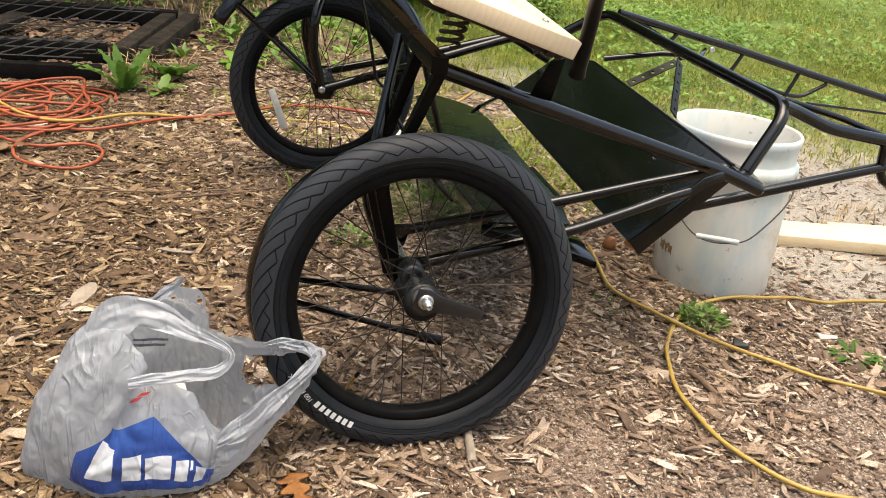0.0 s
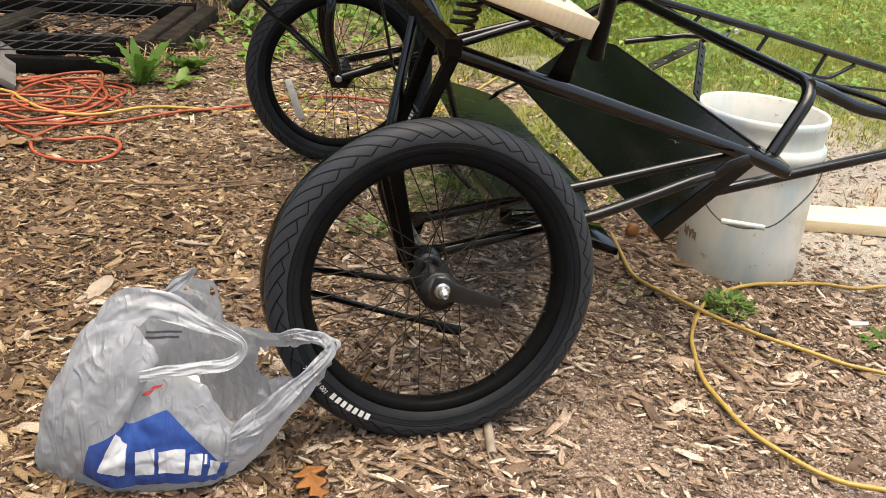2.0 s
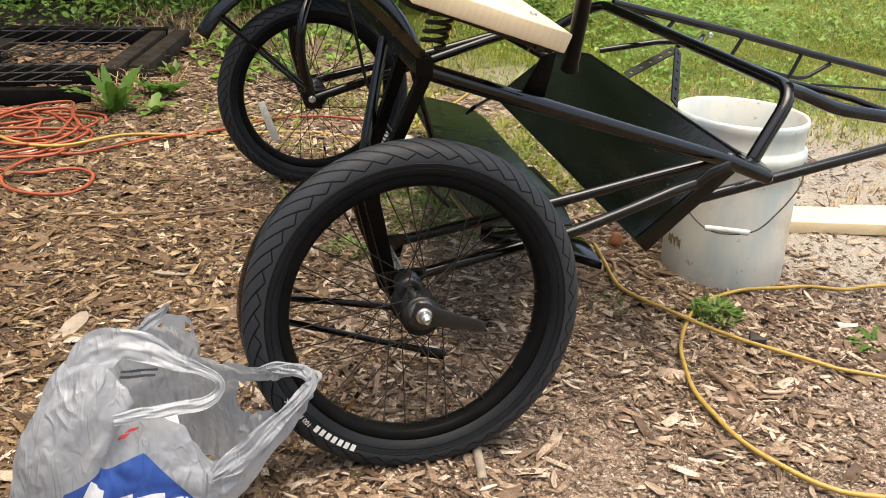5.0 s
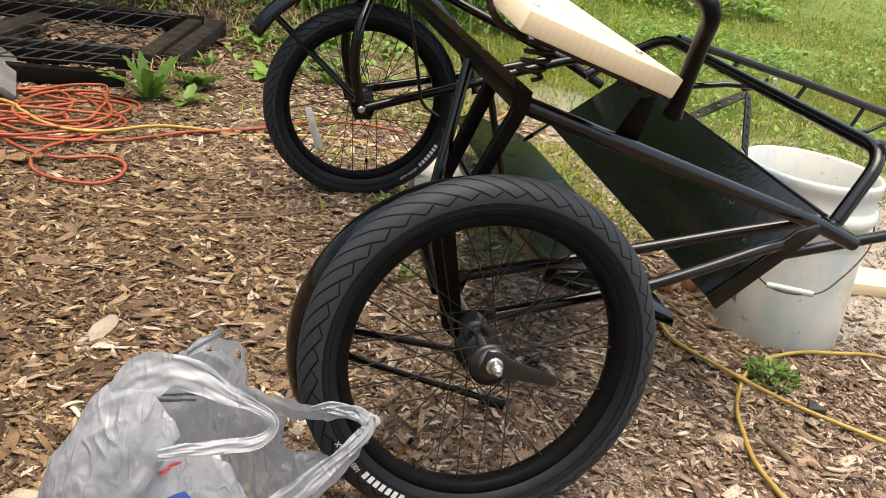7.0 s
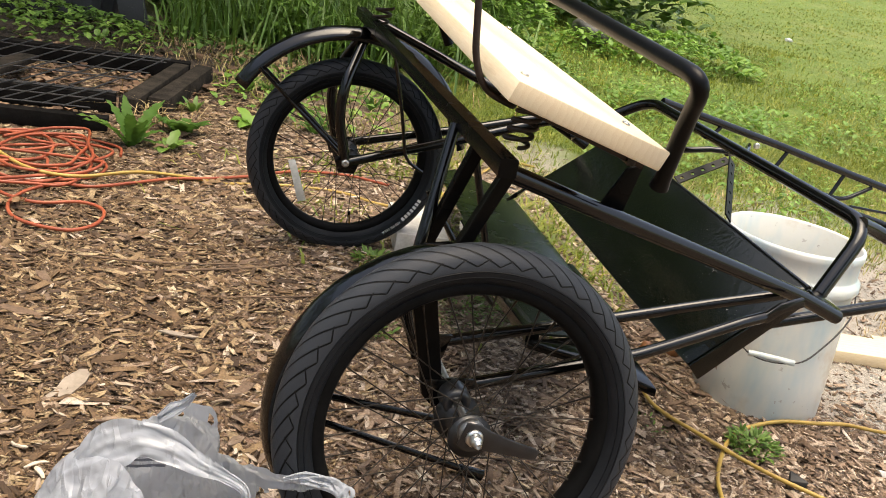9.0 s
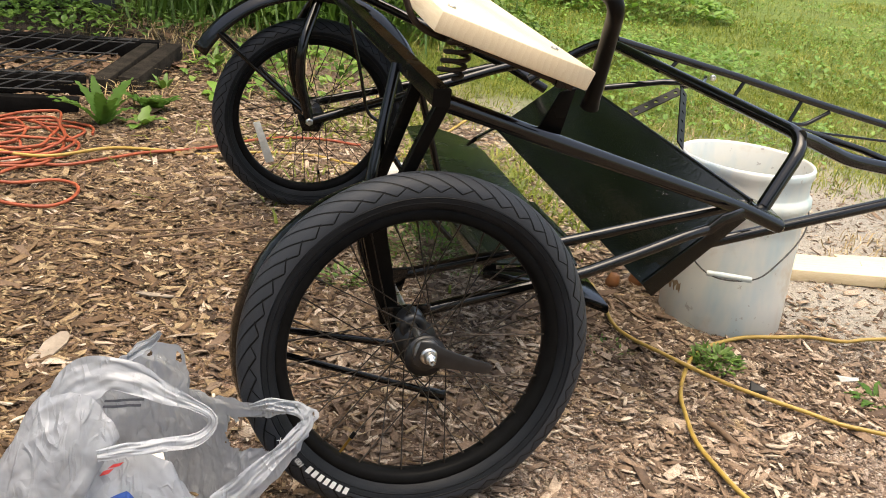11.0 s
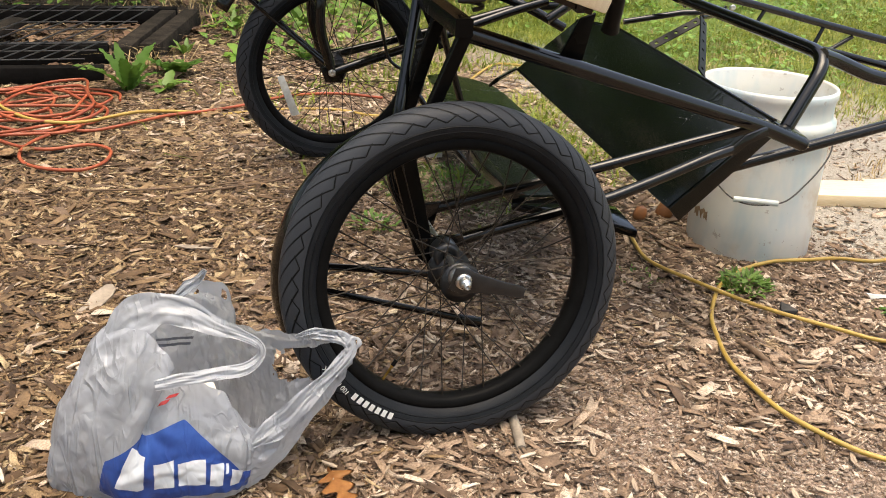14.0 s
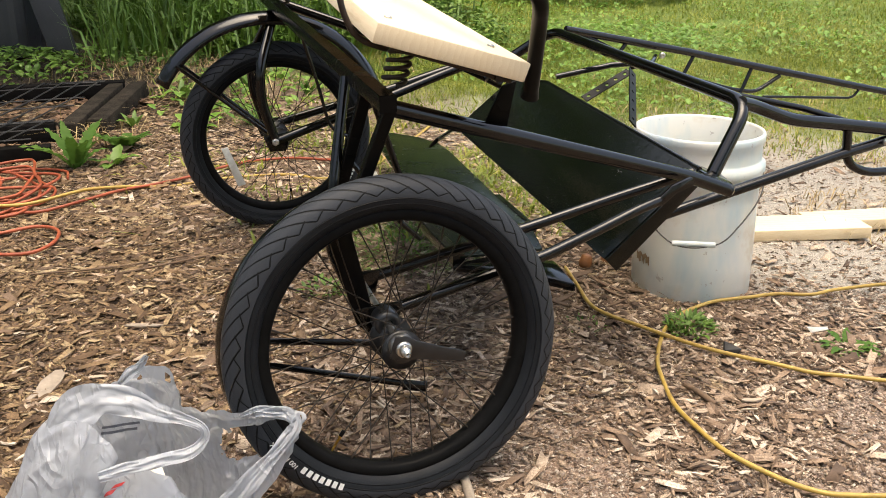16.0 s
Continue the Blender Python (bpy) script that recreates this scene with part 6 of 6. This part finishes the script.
# weeds and shrubs along the back
gx = np.concatenate([rng.normal(c, 0.28, 420) for c in np.linspace(-3.4, -0.35, 11)])
gy = np.concatenate([rng.normal(c, 0.35, 420) for c in (5.6, 5.4, 5.9, 5.5, 5.7, 5.3, 5.6, 5.4, 5.8, 5.6, 6.0)])
k = (gy > 4.75) & ((gx > -1.8) | (gy > 5.9))
tagged(new("tall_weeds", blades("tall_weeds", gx[k], gy[k], 0.45, 0.006, 0.9, WEED)), "tall green grassy weeds at the edge of the yard", "weeds", kind="stuff")
gx, gy = rng.uniform(-1.3, 0.3, 900), rng.uniform(3.5, 5.1, 900)
k = rng.uniform(0, 1, 900) < np.clip((gy - 3.4) / 1.2, 0, 1)
gx = np.concatenate([gx[k], rng.normal(-0.15, 0.3, 1500), rng.normal(0.25, 0.2, 900)])
gy = np.concatenate([gy[k], rng.normal(3.25, 0.4, 1500), rng.normal(2.75, 0.25, 900)])
k = np.sin(8 * gx + 1) * np.sin(7 * gy) > -0.2
tagged(new("short_weeds", blades("short_weeds", gx[k], gy[k], 0.055, 0.0035, 1.7, GRASS)), "short green weeds spreading over the chips", "weeds", kind="stuff")
for spec in (("shrub", -0.25, 6.4, 0.65, 0.5, 0.75, 1500, 0.06, BROAD), ("shrub", 1.2, 7.2, 0.8, 0.5, 0.35, 900, 0.06, BROAD), ("shrub", -0.6, 6.3, 0.7, 0.5, 0.6, 1200, 0.065, WEED), ("low_weeds", 0.75, 4.7, 0.7, 0.6, 0.1, 230, 0.026, BROAD),
             ("low_weeds", 1.25, 5.5, 0.8, 0.6, 0.12, 210, 0.03, BROAD), ("low_weeds", -0.75, 4.25, 0.5, 0.7, 0.1, 300, 0.045, BROAD), ("leafy_weeds", -1.35, 5.75, 0.8, 0.35, 0.55, 1500, 0.06, WEED), ("leafy_weeds", -0.2, 5.5, 0.7, 0.4, 0.45, 1500, 0.045, WEED), ("leafy_weeds", -1.0, 5.25, 0.5, 0.25, 0.4, 700, 0.05, BROAD),
             ("low_weeds", -1.7, 4.75, 0.7, 0.3, 0.16, 260, 0.045, WEED), ("low_weeds", -2.3, 4.6, 0.6, 0.45, 0.2, 600, 0.045, WEED), ("low_weeds", 0.6, 5.4, 1.0, 0.45, 0.2, 560, 0.03, BROAD), ("low_weeds", 1.6, 5.6, 1.0, 0.5, 0.1, 300, 0.04, BROAD)):
    nm, cx, cy, rx, ry, h, n, size, mat = spec
    foliage(nm, n, mound(cx, cy, rx, ry, h), size, mat, "leafy green shrub at the edge of the lawn" if nm == "shrub" else "leafy green weeds", "shrub" if nm == "shrub" else "weeds")


def clover_zone(rnd):
    while True:
        x, y = rnd.uniform(0.4, 4.2), rnd.uniform(3.0, 8.5)
        if y + 0.79 * x > 3.9 and noise.noise(Vector((x * 1.4, y * 1.1, 7.0))) > -0.05:
            return x, y, float(height(x, y)) + rnd.uniform(0.005, 0.045)


foliage("clover", 5200, clover_zone, 0.028, BROAD, "clover and broad-leaved weeds in the lawn", "weeds")


def hedge_zone(rnd):
    x = rnd.uniform(-7, 1.7)
    y = 8.2 + rnd.uniform(-0.5, 0.9) + 0.25 * max(0, x)
    return x, y, float(height(x, y)) + rnd.uniform(0, 2.4) * (0.8 + 0.2 * math.sin(2 * x))


foliage("hedgerow", 9000, hedge_zone, 0.13, WEED, "dense dark green hedgerow behind the yard", "hedge")


def back_zone(rnd):
    x = rnd.uniform(-9, 1.2)
    y = 9.6 + rnd.uniform(-0.6, 1.6)
    return x, y, 0.3 + 7.0 * rnd.random() ** 0.8 * (0.85 + 0.15 * math.sin(1.3 * x))


foliage("back_trees", 9000, back_zone, 0.36, WEED, "tall green trees standing behind the hedge", "trees")


def wood_zone(rnd):
    x = rnd.uniform(-30, 70)
    return x, 62 + rnd.uniform(-2, 4), float(height(x, 62)) + 9 * rnd.random() ** 0.7 * (0.8 + 0.2 * math.sin(x * 0.7))


foliage("far_woods", 6000, wood_zone, 1.3, WEED, "far line of trees beyond the lawn", "trees")


def yard_zone(rnd):
    a = radians(rnd.uniform(120, 330))
    r = rnd.uniform(6.5, 8.5)
    x, y = r * math.cos(a) - 0.5, 1.0 + r * math.sin(a)
    return x, y, 4.6 * rnd.random()


# foliage out of view, added to block low sky and darken reflections
foliage("yard_hedge", 9000, yard_zone, 0.3, WEED, "unseen green hedge added round the yard to darken reflections", "hedge")


def added_shade_tree():
    """An unseen tree beside the yard, added so that its crown shades the pallet corner."""
    at = Vector((-4.6, 6.2, float(height(-4.6, 6.2))))
    ob = thing("added_shade_tree", at, "unseen broad green tree added to shade the corner of the yard", "tree")
    part("trunk", tube("trunk", spline([at, at + Vector((0.1, 0, 1.4)), at + Vector((0.3, -0.1, 2.8)), at + Vector((0.9, -0.2, 4.0))], 5), 0.16, STEM, 12, taper=[1.25 - 0.04 * i for i in range(16)]), ob)
    for k in range(5):
        a = radians(-70 + 40 * k)
        b = at + Vector((0.3, -0.1, 2.6 + 0.2 * k))
        part("limb", tube("limb", spline([b, b + Vector((math.cos(a), math.sin(a), 0.7)), b + Vector((2.2 * math.cos(a), 2.2 * math.sin(a), 0.9))], 4), 0.06, STEM, 8, taper=[1 - 0.1 * i for i in range(9)]), ob)
    rnd = random.Random(5)
    b, d, L, W, dr = [], [], [], [], []
    while len(b) < 5200:
        u, v, w = rnd.uniform(-1, 1), rnd.uniform(-1, 1), rnd.uniform(-1, 1)
        q = Vector((u * 2.7, v * 1.9, w * 0.9))
        if u * u + v * v + w * w > 1 or noise.noise(q * 1.1) < -0.12:
            continue
        b.append(tuple(at + Vector((1.7, -0.9, 3.6)) + q))
        a = rnd.uniform(0, 6.28)
        d.append((math.cos(a), math.sin(a), rnd.uniform(-0.4, 0.4)))
        s = rnd.uniform(0.14, 0.26)
        L.append(s)
        W.append(s * 0.36)
        dr.append(rnd.uniform(0.2, 0.9))
    V, F = leaf_parts(b, d, L, W, dr, 0, 3)
    tagged(part("crown", mesh_of("crown", V, F, WEED, False), ob), kind="stuff")


added_shade_tree()


def boulder(at, r):
    bm = bmesh.new()
    bmesh.ops.create_icosphere(bm, subdivisions=4, radius=r)
    for v in bm.verts:
        v.co *= 1 + 0.22 * noise.noise(v.co * 2.2 / r * 0.5) + 0.05 * noise.noise(v.co * 9)
        v.co.z *= 0.7
    bm.transform(Matrix.Translation(at))
    me = bpy.data.meshes.new("boulder")
    bm.to_mesh(me)
    bm.free()
    me.materials.append(STONE)
    me.shade_smooth()
    solo("boulder", me, "pale grey boulder half hidden in the weeds", "rock")


boulder((0.7, 7.4, 0.3), 0.16)


def paper_scrap(at, size):
    """A crushed scrap of white paper lying in the grass."""
    bm = bmesh.new()
    bmesh.ops.create_icosphere(bm, subdivisions=3, radius=size)
    for v in bm.verts:
        v.co *= 1 + 0.5 * noise.noise(v.co * 2.6 / size)
        v.co.z = v.co.z * 0.55 + size * 0.4
    bm.transform(Matrix.Translation(at))
    me = bpy.data.meshes.new("paper_scrap")
    bm.to_mesh(me)
    bm.free()
    me.materials.append(WHITE_INK)
    solo("paper_scrap", me, "crushed white paper scrap lying in the grass", "litter")


paper_scrap((2.98, 10.0, float(height(2.98, 10.0))), 0.034)


gx = np.concatenate([rng.normal(-1.2, 0.06, 60), rng.normal(-1.35, 0.25, 420), rng.normal(-0.8, 0.35, 420)])
gy = np.concatenate([rng.normal(3.29, 0.05, 60), rng.normal(4.75, 0.25, 420), rng.normal(4.5, 0.5, 420)])
tagged(new("dead_straw", blades("dead_straw", gx, gy, 0.1, 0.0022, 1.5, STRAW)), "bleached dead grass stalks among the weeds", "grass", kind="stuff")


def litter_leaves():
    x = np.concatenate([rng.uniform(-2.3, -1.2, 260), rng.normal(-1.3, 0.3, 150), rng.uniform(-1.4, -0.5, 30)])
    y = np.concatenate([rng.uniform(3.1, 4.4, 260), rng.normal(4.9, 0.25, 150), rng.uniform(2.5, 4.9, 30)])
    b, d, L, W, dr = [], [], [], [], []
    for p, q in zip(x, y):
        a = rng.uniform(0, 6.28)
        b.append((p, q, float(height(p, q)) + rng.uniform(0.004, 0.02)))
        d.append((math.cos(a), math.sin(a), rng.uniform(-0.05, 0.3)))
        s = rng.uniform(0.035, 0.085)
        L.append(s)
        W.append(s * 0.34)
        dr.append(rng.uniform(0.1, 0.6))
    V, F = leaf_parts(b, d, L, W, dr, 3, 6)
    tagged(new("leaf_litter", mesh_of("leaf_litter", V, F, LITTER, False)), "fallen brown leaves round the pallet", "leaves", kind="stuff")


litter_leaves()


def oak_leaf(name, at, yaw, size, mat, label):
    """A dry leaf with deep round lobes on both sides of its midrib, a stalk and curled edges."""
    n, m = 44, 4
    v, f = [], []
    for i in range(n + 1):
        t = i / n
        lobe = 0.22 + 0.78 * abs(math.sin(math.pi * (2.9 * t + 0.05))) ** 1.6
        w = size * (0.06 + 0.62 * lobe * math.sin(math.pi * min(1, 0.12 + 0.95 * t)) ** 0.7) if t > 0.14 else size * 0.035
        for k in range(-m, m + 1):
            u = k / m
            y = w * u * (1.0 if k < 0 else 0.86 + 0.2 * math.sin(9 * t))
            x = size * (2.0 * t - 1.0) + 0.55 * abs(y)
            v.append(Vector((x, y, 0.004 + 0.16 * abs(y) ** 1.4 / size ** 0.4 + 0.05 * size * math.sin(5 * t + 2 * u))))
    q = 2 * m + 1
    for i in range(n):
        for k in range(2 * m):
            f.append((i * q + k, (i + 1) * q + k, (i + 1) * q + k + 1, i * q + k + 1))
    bm = bmesh.new()
    bv = [bm.verts.new(p) for p in v]
    for p in f:
        bm.faces.new([bv[k] for k in p])
    bmesh.ops.solidify(bm, geom=bm.faces[:], thickness=0.0006)
    me = bpy.data.meshes.new(name)
    bm.to_mesh(me)
    bm.free()
    me.materials.append(mat)
    me.shade_smooth()
    ob = solo(name, me, label, "leaf")
    ob.matrix_basis = pose(at[0], at[1], float(height(*at)) + 0.012, 4, -6, yaw)
    return ob


oak_leaf("oak_leaf", (-0.135, 1.03), -62, 0.045, OAK, "dry orange-brown oak leaf lying by the tyre")
oak_leaf("oak_leaf", (-1.19, 2.24), 20, 0.075, DRY, "dry tan oak leaf on the chips")
oak_leaf("oak_leaf", (-0.79, 2.72), 60, 0.045, DRY, "dry tan leaf on the chips")


def stick(name, pts, r, mat, label):
    q = [Vector((x, y, float(height(x, y)) + z)) for x, y, z in pts]
    line = spline(q, 5)
    return solo(name, tube(name, line, r, mat, 8, taper=[1 + 0.25 * math.sin(3.1 * i) * 0.4 for i in range(len(line))]), label, "stick")


stick("stick", [(0.092, 1.23, 0.011), (0.1, 1.185, 0.011), (0.106, 1.14, 0.008)], 0.0075, PALE_BARK, "short broken tan stick under the tyre")
stick("twig", [(-0.72, 2.0, 0.008), (-0.6, 2.05, 0.012), (-0.5, 2.13, 0.01), (-0.44, 2.2, 0.008)], 0.003, BARK, "thin brown twig on the chips")
stick("stick", [(0.54, 1.44, 0.008), (0.522, 1.475, 0.011), (0.505, 1.51, 0.008)], 0.0055, BARK, "short dark stick beside the cord")


def splinter(name, at, yaw, L, W, H, label, mat=GREYWOOD):
    me = box(name, (L, W, H), mat, None, 0.0015, 2, 0.006, int(L * 1000))
    ob = solo(name, me, label, "wood chip", "bark splinters")
    ob.matrix_basis = pose(at[0], at[1], float(height(*at)) + H / 2 + 0.008, 3, 4, yaw)
    return ob


def shard(at, outline, thick, mat, label):
    """A flat torn piece of bark with a jagged outline."""
    z = float(height(*at)) + 0.012
    me = slab("bark_slab", [Vector((at[0] + x, at[1] + y, z + 0.12 * y - 0.05 * x)) for x, y in ((0.72 * u, 0.72 * v) for u, v in outline)], thick, mat, 0.001)
    solo("bark_slab", me, label, "wood chip", "bark splinters")


shard((-0.645, 1.5), [(-0.03, -0.055), (-0.018, -0.062), (-0.008, -0.03), (0.0, -0.05), (0.014, -0.058), (0.02, -0.02), (0.029, 0.03), (0.026, 0.058), (0.012, 0.075), (-0.004, 0.07), (-0.012, 0.05), (-0.022, 0.02), (-0.02, -0.02)], 0.004, PALE_BARK, "large pale torn piece of bark on the chips")
shard((-0.55, 1.75), [(-0.05, -0.008), (-0.01, -0.012), (0.045, -0.004), (0.06, 0.006), (0.02, 0.008), (-0.03, 0.004)], 0.004, PALE_BARK, "long pale splinter on the chips")
shard((-0.28, 1.72), [(-0.04, -0.01), (0.0, -0.014), (0.05, -0.006), (0.03, 0.008), (-0.02, 0.012)], 0.004, BARK, "long brown splinter on the chips")
shard((-0.85, 1.72), [(-0.06, -0.012), (0.0, -0.016), (0.06, -0.01), (0.075, 0.002), (0.02, 0.01), (-0.04, 0.008)], 0.005, BARK, "long brown strip of bark on the chips")
splinter("bark_slab", (0.63, 1.645), -15, 0.03, 0.014, 0.006, "small black chip beside the cord", WIRE)
splinter("bark_slab", (0.83, 1.73), 10, 0.042, 0.015, 0.004, "pale wood chip on the soil", BLOCK)
for x, y, r in ((0.47, 2.1, 0.03), (0.41, 2.08, 0.024)):
    solo("orange_knob", revolve("orange_knob", [(0.001, 0.0), (r * 0.6, 0.0), (r * 0.7, r * 0.5), (r * 0.5, r * 1.3), (0.001, r * 1.5)], (x, y, 0.002), (0.2, 0.1, 1), ORANGE_LUMP, 20), "rusty orange knob lying behind the panel", "knob")
rnd_bark = random.Random(21)
for k in range(18):
    half, wide = rnd_bark.uniform(0.03, 0.08), rnd_bark.uniform(0.006, 0.016)
    yaw = rnd_bark.uniform(-0.9, 0.9)
    c, q = math.cos(yaw), math.sin(yaw)
    rim = [(-half, -wide * 0.4), (-half * 0.3, -wide), (half * 0.5, -wide * 0.7), (half, rnd_bark.uniform(-0.5, 0.3) * wide), (half * 0.6, wide * 0.8), (-half * 0.2, wide), (-half * 0.8, wide * 0.5)]
    shard((0.2 + 0.32 * rnd_bark.random(), 1.8 + 0.3 * rnd_bark.random()), [(u * c - v * q, u * q + v * c) for u, v in rim], 0.004, BARK, "dark splintered bark under the panel")
for pts, r in (([(-0.02, 1.0, 0.01), (0.03, 1.005, 0.014), (0.09, 1.03, 0.01)], 0.0016), ([(-0.9, 2.02, 0.012), (-0.7, 2.04, 0.016), (-0.48, 2.16, 0.012)], 0.0028), ([(-0.55, 1.92, 0.012), (-0.42, 1.98, 0.015), (-0.3, 2.07, 0.01)], 0.002)):
    stick("twig", pts, r * 0.8, BARK, "thin dry twig lying on the wood chips")


def chip_mesh(seed):
    """One split chip: bent, with torn ends and uneven thickness, its fibres along x."""
    rnd = random.Random(seed)
    L = rnd.uniform(0.016, 0.038)
    W = L * rnd.uniform(0.16, 0.4)
    H = rnd.uniform(0.0012, 0.0028)
    bend = rnd.uniform(-0.12, 0.12) * L
    top, low, faces = [], [], []
    for k in range(5):
        t = k / 4 - 0.5
        wid = W * (0.5 + 0.5 * math.cos(1.6 * t)) * rnd.uniform(0.75, 1.1) * (0.55 if k in (0, 4) else 1.0)
        mid = W * rnd.uniform(-0.12, 0.12)
        for side in (-0.5, 0.5):
            p = Vector((t * L + rnd.uniform(-0.07, 0.07) * L, mid + side * wid, bend * (1 - 4 * t * t)))
            top.append(p + Vector((0, 0, H * rnd.uniform(0.6, 1.2))))
            low.append(p)
    for k in range(4):
        a = 2 * k
        faces += [(a, a + 2, a + 3, a + 1), (a + 10, a + 11, a + 13, a + 12), (a, a + 10, a + 12, a + 2), (a + 1, a + 3, a + 13, a + 11)]
    faces += [(0, 1, 11, 10), (8, 18, 19, 9)]
    return mesh_of("wood_chip", top + low, faces, SINGLE, False)


CHIP_MESHES = [chip_mesh(200 + k) for k in range(26)]
rnd_chip = random.Random(77)
laid = 0
while laid < 290:
    x, y = rnd_chip.uniform(-0.72, 0.72), rnd_chip.uniform(0.98, 1.62)
    if abs(x) > 0.3 + 0.5 * y or math.hypot(x + 0.36, y - 1.06) < 0.2 or (abs(x) < 0.3 and abs(y - 1.2 - 0.3 * x) < 0.05) or rnd_chip.random() > (1.0 if x < 0 else 0.5):
        continue
    chip = new("wood_chip", CHIP_MESHES[rnd_chip.randrange(26)])
    chip.parent = GROUND
    chip.matrix_basis = pose(x, y, float(height(x, y)) + rnd_chip.uniform(0.007, 0.013), rnd_chip.gauss(0, 8), rnd_chip.gauss(0, 7), rnd_chip.uniform(0, 360))
    laid += 1
